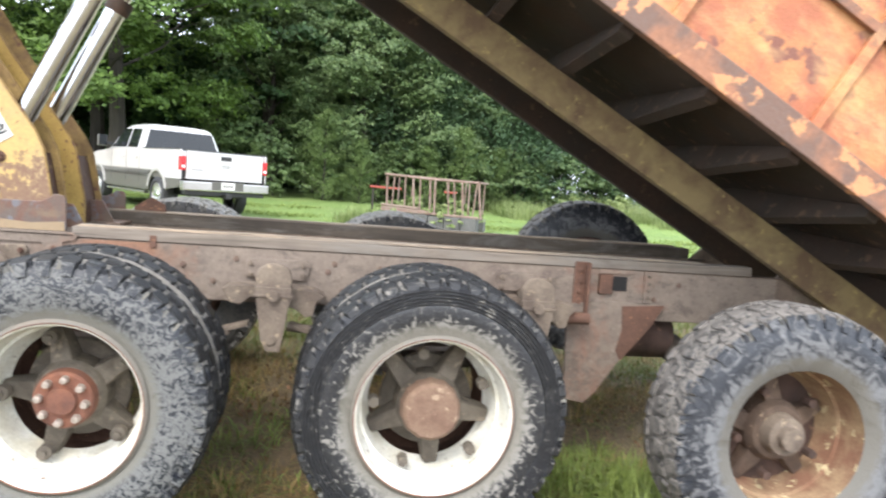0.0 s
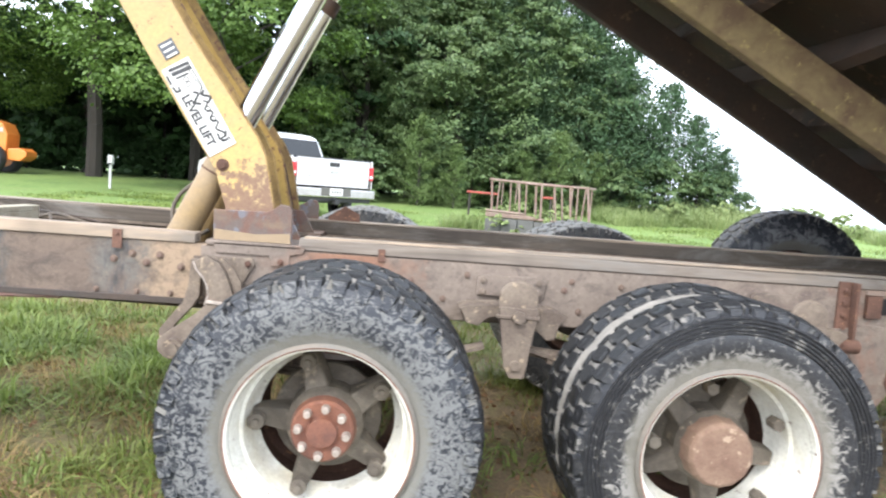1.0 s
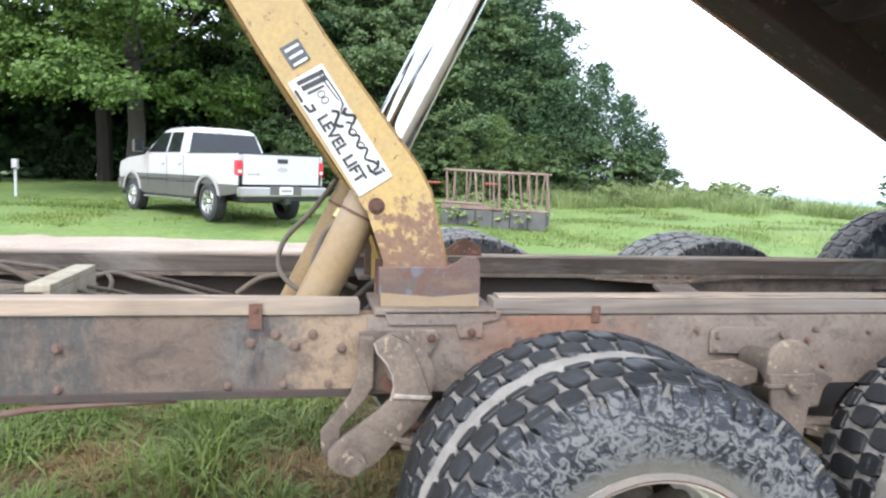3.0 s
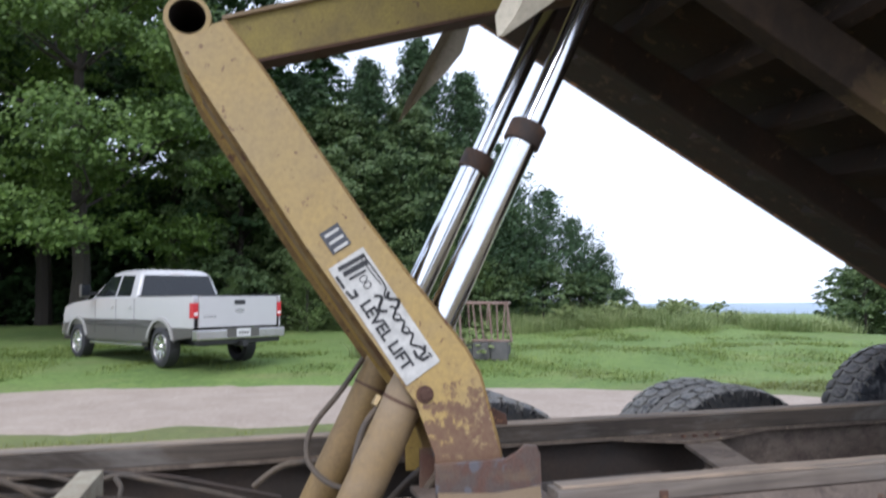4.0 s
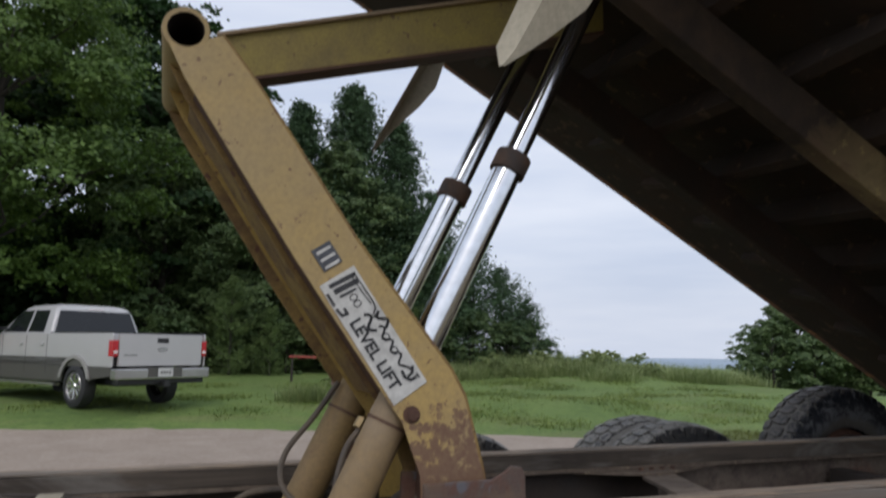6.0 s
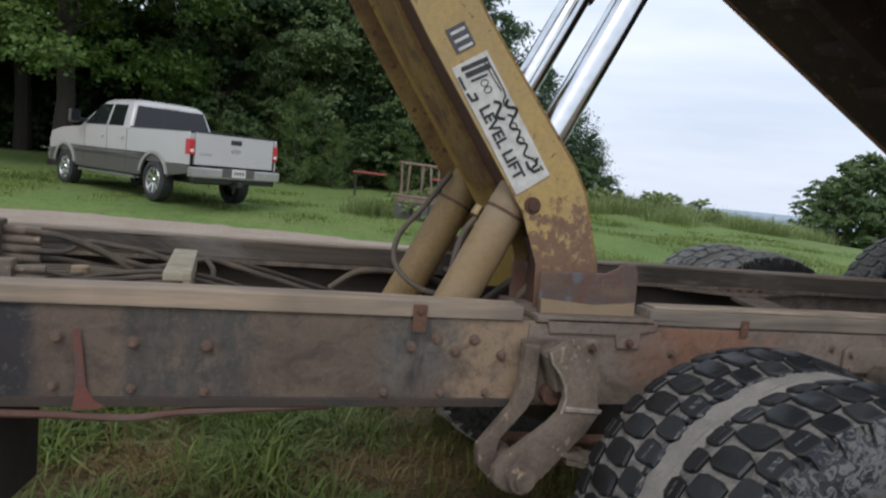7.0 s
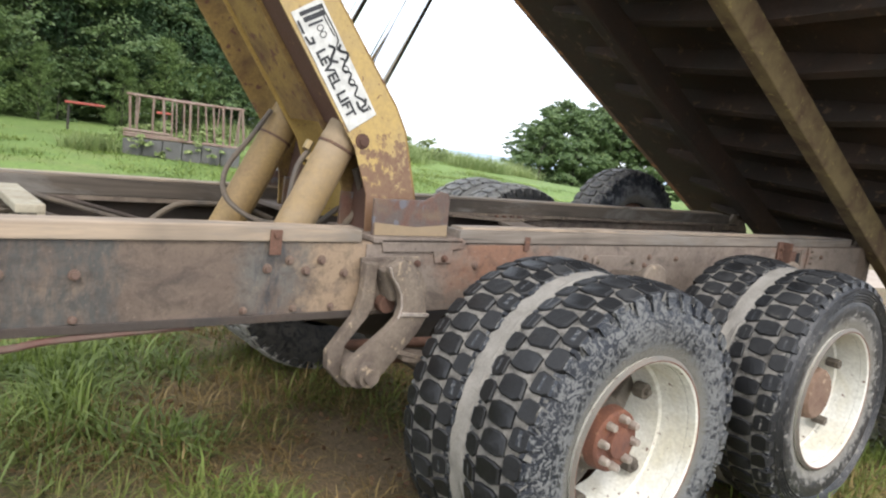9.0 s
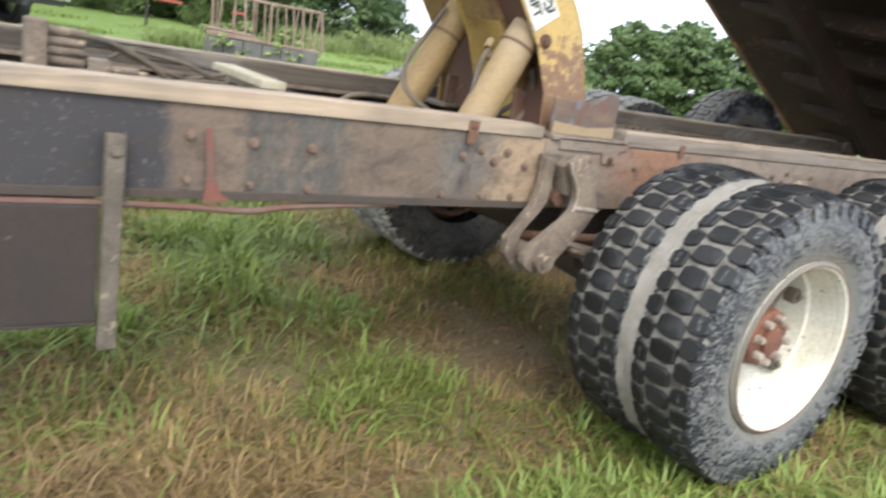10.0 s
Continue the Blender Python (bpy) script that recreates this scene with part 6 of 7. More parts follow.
def wheel(name, at, flip, wall, rim_mat, cap, wide=0.27, groove=None, deep=0.115, dual=True, label="", spin=0.0, r=0.555):
    """A wheel with its outer side to -y (or +y when flipped); at: its outer tyre's centre."""
    m = Matrix.Translation(at) @ Matrix.Rotation(math.pi if flip else 0, 4, "Z") @ Matrix.Rotation(spin, 4, "Y")
    w = thing_part(name, truck, label)
    t = tyre_mesh("tyre", r, wide, wall, True, groove, cap == "plain" and not flip, m_tread_brown if cap == "tag" else m_tread_grey if flip else None)
    part("tyre", t, wall, w, "mud-caked block-tread tyre", at=m)
    part("rim", rim_mesh("rim", rim_mat, deep), rim_mat, w, "deep dished rim", at=m)
    if dual:
        part("tyre", t, wall, w, "mud-caked inner tyre", at=m @ Matrix.Translation((0, 0.325, 0)) @ Matrix.Rotation(0.07, 4, "Y"))
        sh = Shape()
        sh.lathe([(0.105, r - 0.06), (0.116, r - 0.026), (0.135, r - 0.02), (0.1625, r - 0.026), (0.19, r - 0.02), (0.209, r - 0.026), (0.22, r - 0.06)], 160, 0, (0, 0, 0),
                 lambda a, y: 0.007 * noise.noise((a * 9, y * 60, 0)) - (0.016 if abs(y - 0.1625) > 0.045 and math.sin(40 * a) > 0.1 else 0.0))
        part("mud_fill", sh, m_groove, w, "dry mud packed between the two tyres", smooth=True, at=m)
        part("rim", rim_mesh("rim", m_rust, 0.02), m_rust, w, at=m @ Matrix.Translation((0, 0.325, 0)))
    sh = spoke_hub(Shape(), {"flange": 0.075, "plain": 0.06}.get(cap, 0.06), 5, 0.262)
    part("spoke_centre", sh, m_cast if cap != "tag" else m_tagdust, w, "dusty cast spoke centre", bevel=0.008, at=m)
    sh = Shape()
    if cap == "flange":
        sh.lathe([(0.02, 0.115), (-0.025, 0.108), (-0.032, 0.10), (-0.032, 0.055), (-0.05, 0.05), (-0.055, 0.0)], 32)
        hub = part("axle_flange", sh, m_rust_red, w, "red rusted axle flange", smooth=True, at=m)
        for k in range(8):
            a = 2 * math.pi * k / 8 + 0.2
            s2 = Shape().rod((0.083 * math.cos(a), -0.062, 0.083 * math.sin(a)), (0.083 * math.cos(a), -0.028, 0.083 * math.sin(a)), 0.013, 0.017, n=8)
            part("stud_nut", s2, m_nut, w, bevel=0.003, at=m)
        for k in range(5):
            a = 2 * math.pi * k / 5 + 0.35
            s2 = Shape().rod((0.235 * math.cos(a), 0.015, -0.235 * math.sin(a)), (0.235 * math.cos(a), 0.06, -0.235 * math.sin(a)), 0.03, n=8)
            s2.rod((0.235 * math.cos(a), 0.0, -0.235 * math.sin(a)), (0.235 * math.cos(a), 0.02, -0.235 * math.sin(a)), 0.014, n=8)
            part("clamp_nut", s2, m_cast, w, bevel=0.003, at=m)
    elif cap == "plain":
        sh.lathe([(0.02, 0.125), (-0.05, 0.118), (-0.065, 0.105), (-0.069, 0.0)], 14)
        part("hub_cap", sh, m_hubdust, w, "dusty brown hub cap", bevel=0.004, at=m)
        for k in range(5):
            a = 2 * math.pi * k / 5 + 0.35
            s2 = Shape().rod((0.235 * math.cos(a), -0.04, 0.235 * math.sin(a)), (0.235 * math.cos(a), 0.02, 0.235 * math.sin(a)), 0.024, n=6)
            part("clamp_nut", s2, m_cast, w, bevel=0.003, at=m)
    else:
        sh.lathe([(0.02, 0.095), (-0.06, 0.08), (-0.065, 0.05), (-0.10, 0.047), (-0.104, 0.0)], 24)
        part("hub_cap", sh, m_mudsteel, w, "grey hub cap", smooth=True, at=m)
        # the brown shade inside the wheel is painted into the drum and nuts
        part("brake_drum", Shape().lathe([(0.115, 0.0), (0.115, 0.255), (0.15, 0.26), (0.24, 0.25), (0.245, 0.0)], 40), m_dark_rust, w, "rusty brake drum darkened by painted shade", smooth=True, at=m)
        for k in range(5):
            a = 2 * math.pi * k / 5
            s2 = Shape().rod((0.19 * math.cos(a), -0.01, 0.19 * math.sin(a)), (0.19 * math.cos(a), 0.05, 0.19 * math.sin(a)), 0.02, n=6)
            part("clamp_nut", s2, m_dark_rust, w, bevel=0.003, at=m)
    return w


wheel("wheel", (0.0, -0.665, 0.5), False, m_wall1, m_cream, "flange", label="dual wheel with cream rim and red axle flange", spin=0.3)
wheel("wheel", (1.39, -0.665, 0.5), False, m_wall2, m_cream, "plain", label="dual wheel with cream rim and wet black sidewall", spin=1.1)
wheel("wheel", (2.87, -0.78, 0.47), False, m_wall3, m_rimrust, "tag", 0.33, m_tread_brown, 0.09, False, "single rear wheel with rusty deep rim", spin=0.5)
wheel("wheel", (0.0, both(-0.665), 0.645), True, m_wall_shaded, m_rust, "plain", label="muddy dual wheel on the far side", spin=0.9)
wheel("wheel", (1.39, both(-0.665), 0.645), True, m_wall_shaded, m_rust, "plain", label="muddy dual wheel on the far side", spin=0.2)
wheel("wheel", (2.79, 1.60, 0.82), True, m_wall3, m_rust, "tag", 0.29, None, 0.09, False, "single raised wheel on the far side", spin=0.1)

# ---- the raised bed ----
bed = new("dump_bed")
bed.parent = truck
bed.matrix_parent_inverse = world_of(truck).inverted()
bed["label"] = "raised dump bed with faded orange sides"
BED = Matrix.Translation((3.355, 0.598, 1.039)) @ Matrix.Rotation(radians(-2.09), 4, "Z") @ Matrix.Rotation(radians(29.85), 4, "Y") @ Matrix.Rotation(radians(3.57), 4, "X")
X0, X1 = -6.6, 0.80
W2 = 1.42
FL = 0.37


def bed_part(name, sh, mat, label="", bevel=0.005):
    return part(name, sh, mat, bed, label, bevel=bevel, at=BED)


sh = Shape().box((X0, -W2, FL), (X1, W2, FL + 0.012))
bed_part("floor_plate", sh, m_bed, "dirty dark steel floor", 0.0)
# the far sill's shade is put in by giving it the dark floor colour
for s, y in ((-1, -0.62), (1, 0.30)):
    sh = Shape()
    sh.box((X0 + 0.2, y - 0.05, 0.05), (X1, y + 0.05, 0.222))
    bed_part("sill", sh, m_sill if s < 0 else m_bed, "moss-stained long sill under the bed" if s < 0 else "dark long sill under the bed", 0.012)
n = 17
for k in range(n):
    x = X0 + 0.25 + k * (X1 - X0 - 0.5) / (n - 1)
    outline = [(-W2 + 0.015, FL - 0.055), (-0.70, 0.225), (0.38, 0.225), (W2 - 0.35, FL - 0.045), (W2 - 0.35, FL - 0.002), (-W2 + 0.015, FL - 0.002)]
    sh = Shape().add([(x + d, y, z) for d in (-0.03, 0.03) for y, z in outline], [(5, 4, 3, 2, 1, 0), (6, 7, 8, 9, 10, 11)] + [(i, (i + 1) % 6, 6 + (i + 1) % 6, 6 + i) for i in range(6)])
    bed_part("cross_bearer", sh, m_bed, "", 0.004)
for s in (-1, 1):
    o = s * W2
    def slab(name, x0, x1, z0, z1, t0, t1, mat, label=""):
        a, b = sorted((o + s * t0, o + s * t1))
        return bed_part(name, Shape().box((x0, a, z0), (x1, b, z1)), mat, label)
    slab("side_plate", X0, X1, FL + 0.015, 1.45, -0.012, 0.0, m_orange, "faded orange side sheet")
    slab("bottom_rail", X0, X1, FL - 0.03 if s < 0 else FL, FL + 0.09, 0.002, 0.06, m_orange_rail, "brown-red bottom rail")
    slab("top_rail", X0, X1, 1.40, 1.52, 0.002, 0.08, m_orange, "orange top rail")
    slab("rub_rail", X0, X1, FL + 0.52, FL + 0.56, 0.002, 0.03, m_orange_rail)
    for k in range(11):
        x = X0 + 0.15 + k * (X1 - X0 - 0.3) / 10
        slab("side_stake", x - 0.024, x + 0.024, FL + 0.095, 1.40, 0.002, 0.032, m_orange)
sh = Shape().box((X0 - 0.012, -W2, FL), (X0, W2, 1.6))
bed_part("head_board", sh, m_orange, "orange front board")
# rolled splash plates either side of the hoist
left_edge = [(-0.445, 2.42), (-0.435, 2.50), (-0.335, 2.70), (-0.235, 2.89), (-0.13, 3.06), (-0.06, 3.18), (-0.025, 3.24)]
crease = [(-0.44, 2.42), (-0.40, 2.475), (-0.30, 2.66), (-0.205, 2.83), (-0.105, 3.0), (-0.03, 3.12), (0.01, 3.215)]
right_edge = [(-0.43, 2.42), (-0.28, 2.535), (-0.135, 2.66), (-0.06, 2.77), (-0.025, 2.98), (0.05, 3.15), (0.085, 3.235)]


def splash_plate(y, s, narrow=1.0, lift=0.0):
    sh = Shape()
    for off in (0.0, 0.006):
        v = []
        for row, dy in ((left_edge, 0.09), (crease, 0.0), (right_edge, 0.035)):
            v += [(c[0] + (x - c[0]) * narrow, y + s * dy * min(1, (z - 2.40) * 6) + off, z + lift) for (x, z), c in zip(row, crease)]
        f = [(k * 7 + i, k * 7 + i + 1, (k + 1) * 7 + i + 1, (k + 1) * 7 + i) for k in range(2) for i in range(6)]
        sh.add(v, f)
    return part("splash_plate", sh, m_whiteplate, bed, "dusty white bent splash plate", smooth=True)


splash_plate(-0.20, 1)
splash_plate(both(-0.20), -1, 0.5, 0.10)

# ---- the pickup on the lawn ----
m_pearl = plain("pearl_white_paint", (0.50, 0.495, 0.485), 0.22, 0.1, 0.03, 2)
m_flare = plain("dull_silver_trim", (0.34, 0.33, 0.31), 0.4, 0.1, 0.05, 3)
m_pewter = plain("pewter_lower_paint", (0.10, 0.095, 0.085), 0.35, 0.2, 0.06, 3)
m_glass = plain("tinted_window", (0.012, 0.014, 0.016), 0.06, 0.0, 0.1, 3)
m_tail = plain("tail_lamp_red", (0.5, 0.02, 0.025), 0.2, 0.0, 0.1, 12)
m_tail_clear = plain("tail_lamp_clear", (0.75, 0.68, 0.66), 0.2, 0.0, 0.1, 12)
m_black = plain("black_trim", (0.02, 0.02, 0.021), 0.5, 0.0, 0.2, 8)
m_bright = plain("bright_chrome", (0.72, 0.72, 0.72), 0.16, 1.0, 0.08, 10)
m_bumper = plain("chrome_bumper", (0.42, 0.41, 0.39), 0.25, 0.85, 0.08, 4)
m_sidewall = plain("clean_tyre_rubber", (0.028, 0.028, 0.03), 0.7, 0.0, 0.2, 12)
m_platewhite = plain("plate_white", (0.6, 0.6, 0.58), 0.5, 0.0, 0.08, 20)

PK = Matrix.Translation((-2.02, 14.03, ground_z(-2.02, 14.03))) @ Matrix.Rotation(radians(123.4), 4, "Z")
pickup = thing("pickup_truck", PK.translation, "white crew-cab pickup with pewter lower trim parked on grass", "pickup")


def pk(name, sh, mats, label="", parent=None, smooth=False, bevel=0.01):
    return part(name, sh, mats, parent or pickup, label, smooth, bevel, PK)


def arch(cx, r, z0, n=14):
    """Points of a wheel arch from front to back."""
    a0 = math.asin(max(-1, (z0 - 0.42) / r))
    return [(cx + r * math.cos(a0 + (math.pi - 2 * a0) * k / n), 0.42 + r * math.sin(a0 + (math.pi - 2 * a0) * k / n)) for k in range(n + 1)]


AX = 3.97
lower = [(-1.22, 0.62), (-1.22, 0.78)] + [(4.75, 0.80), (4.75, 0.55), (4.55, 0.50)] + arch(AX, 0.50, 0.50) + [(3.3, 0.47), (0.6, 0.47)] + arch(0, 0.50, 0.50) + [(-0.6, 0.55)]
upper = [(-1.25, 0.785), (-1.25, 1.37), (-1.22, 1.405), (1.02, 1.405), (1.05, 1.40), (3.20, 1.38), (3.32, 1.36), (4.2, 1.30), (4.72, 1.20), (4.82, 1.0), (4.80, 0.805)] + arch(AX, 0.51, 0.80) + arch(0, 0.51, 0.785)
for s in (-1, 1):
    y0, y1 = sorted((s * 0.955, s * 0.985))
    pk("lower_side", Shape().prism(lower, y0, y1), m_pewter, "pewter lower body side")
    pk("upper_side", Shape().prism(upper, y0, y1), m_pearl, "white upper body side", bevel=0.012)
    for cx in (0.0, AX):
        sh = Shape()
        o, i_ = arch(cx, 0.57, 0.55), arch(cx, 0.495, 0.55)
        sh.prism(o + i_[::-1], *sorted((s * 0.985, s * 1.02)))
        pk("wheel_flare", sh, m_flare, "dull silver wheel flare", bevel=0.008)
    pk("running_board", Shape().box((0.75, min(s * 0.86, s * 1.0), 0.38), (3.25, max(s * 0.86, s * 1.0), 0.44)), m_bumper, "silver running board")
    # cab doors lines and handles
    for x in (1.12, 1.98, 3.02):
        pk("door_gap", Shape().box((x, min(s * 0.984, s * 0.988), 0.62), (x + 0.012, max(s * 0.984, s * 0.988), 1.37)), m_black, "", bevel=0)
    for x in (1.25, 2.12):
        pk("door_handle", Shape().box((x, min(s * 0.986, s * 1.012), 1.16), (x + 0.16, max(s * 0.986, s * 1.012), 1.20)), m_pearl, "", bevel=0.006)
    mir = pk("wing_mirror", Shape().box((3.0, min(s * 1.10, s * 1.32), 1.42), (3.12, max(s * 1.10, s * 1.32), 1.70)), m_pewter, "large dark grey towing mirror", bevel=0.03)
    pk("mirror_cap", Shape().box((2.995, min(s * 1.12, s * 1.30), 1.45), (2.999, max(s * 1.12, s * 1.30), 1.70)), m_glass, "", mir, bevel=0)
    pk("mirror_arm", Shape().box((3.02, min(s * 0.93, s * 1.12), 1.47), (3.09, max(s * 0.93, s * 1.12), 1.53)), m_black, "", mir)
    pk("tail_lamp", Shape().box((-1.275, min(s * 0.885, s * 0.99), 0.98), (-1.12, max(s * 0.885, s * 0.99), 1.27)), m_tail, "red tail lamp", bevel=0.01)
    pk("reverse_lamp", Shape().box((-1.279, min(s * 0.90, s * 0.975), 1.03), (-1.262, max(s * 0.90, s * 0.975), 1.085)), m_tail_clear, "clear reversing lamp", bevel=0.004)
# hood, bed floor, inner panels, underbody
pk("hood", Shape().prism([(3.15, 0.9), (4.72, 0.9), (4.74, 1.12), (4.62, 1.24), (4.2, 1.33), (3.3, 1.40), (3.15, 1.38)], -0.80, 0.80), m_pearl, "white raised hood", bevel=0.05)
pk("underbody", Shape().box((-0.9, -0.62, 0.42), (4.5, 0.62, 0.72)), m_black, "", bevel=0.02)
pk("bed_liner", Shape().box((-1.2, -0.95, 0.80), (1.02, 0.95, 1.02)), m_black, "dark bed liner", bevel=0.01)
pk("front_wall", Shape().box((1.0, -0.95, 0.8), (1.05, 0.95, 1.395)), m_pearl, bevel=0.01)
pk("bed_cap_rail", Shape().box((-1.2, 0.93, 1.407), (1.0, 0.995, 1.428)), m_black, "black bed rail cap", bevel=0.006)
pk("bed_cap_rail", Shape().box((-1.2, -0.995, 1.407), (1.0, -0.93, 1.428)), m_black, "black bed rail cap", bevel=0.006)
tg = pk("tailgate", Shape().box((-1.285, -0.872, 0.80), (-1.215, 0.872, 1.395)), m_pearl, "white tailgate", bevel=0.014)
pk("top_cap", Shape().box((-1.29, -0.872, 1.397), (-1.2, 0.872, 1.42)), m_black, "black tailgate cap", tg, bevel=0.005)
pk("latch", Shape().box((-1.292, -0.12, 1.23), (-1.284, 0.12, 1.32)), m_black, "black tailgate latch", tg, bevel=0.003)
sh = Shape()
sh.lathe([(-0.004, 0.0), (-0.004, 0.075), (0.0, 0.08)], 24)
pk("oval_badge", Shape().prism([(0, 0)] * 0 + [(0.11 * math.cos(2 * math.pi * k / 20), 0.045 * math.sin(2 * math.pi * k / 20)) for k in range(20)], -0.004, 0.0).mesh("oval_badge", [m_bumper]), m_bumper, "oval metal badge", tg).matrix_basis = PK @ Matrix.Translation((-1.287, 0.0, 1.11)) @ Matrix.Rotation(-math.pi / 2, 4, "Z")
pk("script_bar", Shape().box((-1.289, 0.52, 0.99), (-1.284, 0.78, 1.02)), m_bumper, "", tg, bevel=0)
# rear bumper in its three parts, plate, hitch
bump_r = pk("rear_bumper", Shape().box((-1.42, -0.98, 0.56), (-1.20, 0.98, 0.76)), m_bumper, "silver rear bumper", bevel=0.03)
pk("step_pad", Shape().box((-1.424, -0.36, 0.60), (-1.40, 0.36, 0.775)), m_pewter, "", bump_r, bevel=0.008)
pk("licence_plate", Shape().box((-1.432, -0.155, 0.61), (-1.425, 0.155, 0.765)), m_platewhite, "white plate with dark bars", bump_r, bevel=0.002)
for k in range(4):
    pk("plate_bar", Shape().box((-1.4345, -0.11 + 0.06 * k, 0.655), (-1.4322, -0.075 + 0.06 * k, 0.715)), m_pewter, "", bump_r, bevel=0)
pk("rear_valance", Shape().box((-1.34, -0.9, 0.47), (-1.16, 0.9, 0.565)), m_black, "dark lower valance", bevel=0.01)
pk("hitch", Shape().box((-1.5, -0.06, 0.42), (-1.2, 0.06, 0.52)), m_black, "black tow hitch", bevel=0.008)
pk("front_bumper", Shape().box((4.70, -0.98, 0.52), (4.95, 0.98, 0.82)), m_bumper, bevel=0.04)
# cab: lofted from beltline to roof through rounded sections
sh = Shape()
CORNER = 6
for z, x0, x1, w, r in ((1.38, 1.055, 3.28, 0.968, 0.05), (1.60, 1.105, 2.97, 0.905, 0.06), (1.84, 1.165, 2.62, 0.826, 0.08), (1.92, 1.205, 2.53, 0.785, 0.11), (1.975, 1.28, 2.44, 0.71, 0.15), (2.005, 1.42, 2.30, 0.56, 0.2), (2.015, 1.70, 2.05, 0.25, 0.15)):
    for cx, cy, a0 in ((x1 - r, w - r, 0), (x0 + r, w - r, 90), (x0 + r, r - w, 180), (x1 - r, r - w, 270)):
        sh.v += [(cx + r * math.cos(radians(a0 + 90 * k / CORNER)), cy + r * math.sin(radians(a0 + 90 * k / CORNER)), z) for k in range(CORNER + 1)]
ring_n = 4 * (CORNER + 1)
sh.f = [(j * ring_n + k, j * ring_n + (k + 1) % ring_n, (j + 1) * ring_n + (k + 1) % ring_n, (j + 1) * ring_n + k) for j in range(6) for k in range(ring_n)] + [tuple(range(6 * ring_n, 7 * ring_n)), tuple(range(ring_n - 1, -1, -1))]
sh.s = [0] * len(sh.f)
cab = pk("cab", sh, m_pearl, "white crew cab", smooth=True, bevel=0)


def pane(name, p4, lift):
    """A glass pane through four corners, set proud of the cab."""
    P = [Vector(p) for p in p4]
    nrm = (P[1] - P[0]).cross(P[3] - P[0]).normalized()
    if nrm.dot(P[0] - Vector((2, 0, 1.3))) < 0:
        nrm = -nrm
    sh = Shape()
    sh.add([p + nrm * lift for p in P] + [p + nrm * (lift - 0.012) for p in P], [(0, 1, 2, 3), (7, 6, 5, 4), (0, 4, 5, 1), (1, 5, 6, 2), (2, 6, 7, 3), (3, 7, 4, 0)])
    pk(name, sh, m_glass, "dark tinted glass", cab, bevel=0.004)


def on_side(x, z, s):
    f = (z - 1.39) / 0.52
    return (x, s * (0.965 - 0.165 * min(f, 1)), z)


for s in (-1, 1):
    pane("window", [on_side(2.08, 1.42, s), on_side(3.04, 1.42, s), on_side(2.55, 1.86, s), on_side(2.08, 1.87, s)], 0.016)
    pane("window", [on_side(1.34, 1.42, s), on_side(1.98, 1.42, s), on_side(1.98, 1.87, s), on_side(1.42, 1.86, s)], 0.016)
pane("rear_window", [(1.068, 0.88, 1.425), (1.068, -0.88, 1.425), (1.179, -0.75, 1.86), (1.179, 0.75, 1.86)], 0.02)
pane("windscreen", [(3.21, 0.88, 1.43), (3.21, -0.88, 1.43), (2.60, -0.75, 1.86), (2.60, 0.75, 1.86)], 0.03)
pk("brake_lamp", Shape().box((1.18, -0.16, 1.885), (1.25, 0.16, 1.92)), m_tail_clear, "", cab, bevel=0.004)


def pickup_wheel(x, y):
    w = thing_part("wheel", pickup, "pickup wheel with bright alloy rim")
    m = PK @ Matrix.Translation((x, y, 0.40)) @ Matrix.Rotation(math.pi if y > 0 else 0, 4, "Z")
    sh = Shape()
    sh.lathe([(-0.10, 0.25), (-0.135, 0.29), (-0.135, 0.35), (-0.11, 0.395), (-0.05, 0.405), (0.05, 0.405), (0.11, 0.395), (0.135, 0.35), (0.10, 0.25)], 40)
    part("tyre", sh, m_sidewall, w, "black tyre", smooth=True, at=m)
    sh = Shape()
    sh.lathe([(-0.11, 0.262), (-0.125, 0.25), (-0.10, 0.235), (0.0, 0.225), (0.03, 0.0)], 40)
    rim = part("rim", sh, m_bumper, w, "alloy rim", smooth=True, at=m)
    for k in range(8):
        q = Matrix.Rotation(2 * math.pi * k / 8, 4, "Y")
        s2 = Shape()
        s2.add([q @ Vector(p) for p in [(0.03, -0.10, -0.03), (0.23, -0.115, -0.022), (0.23, -0.115, 0.022), (0.03, -0.10, 0.03), (0.03, -0.05, -0.035), (0.23, -0.08, -0.03), (0.23, -0.08, 0.03), (0.03, -0.05, 0.035)]],
               [(0, 1, 2, 3), (7, 6, 5, 4), (0, 4, 5, 1), (1, 5, 6, 2), (2, 6, 7, 3), (3, 7, 4, 0)])
        part("spoke", s2, m_bright, w, bevel=0.004, at=m)
    sh = Shape().rod((0, -0.13, 0), (0, -0.05, 0), 0.05, n=16)
    part("hub_cap", sh, m_bright, w, bevel=0.004, at=m)


for x in (0.0, AX):
    for y in (-0.87, 0.87):
        pickup_wheel(x, y)

# ---- rusty rack on its block plinth ----
m_rackrust = worn("faded_red_rust", (0.20, 0.115, 0.09), (0.28, 0.215, 0.18), 5, 0.5, 0.15, (0.42, 0.33, 0.27), 20, 0.64, 0.9, 0.0, 0.4)
m_red_bright = worn("dull_red_paint", (0.40, 0.06, 0.045), (0.28, 0.10, 0.075), 8, 0.55)
m_block = worn("grey_block", (0.15, 0.147, 0.142), (0.10, 0.098, 0.094), 4, 0.5, 0.2, None, 20, 0.6, 0.95, 0.0, 0.6)
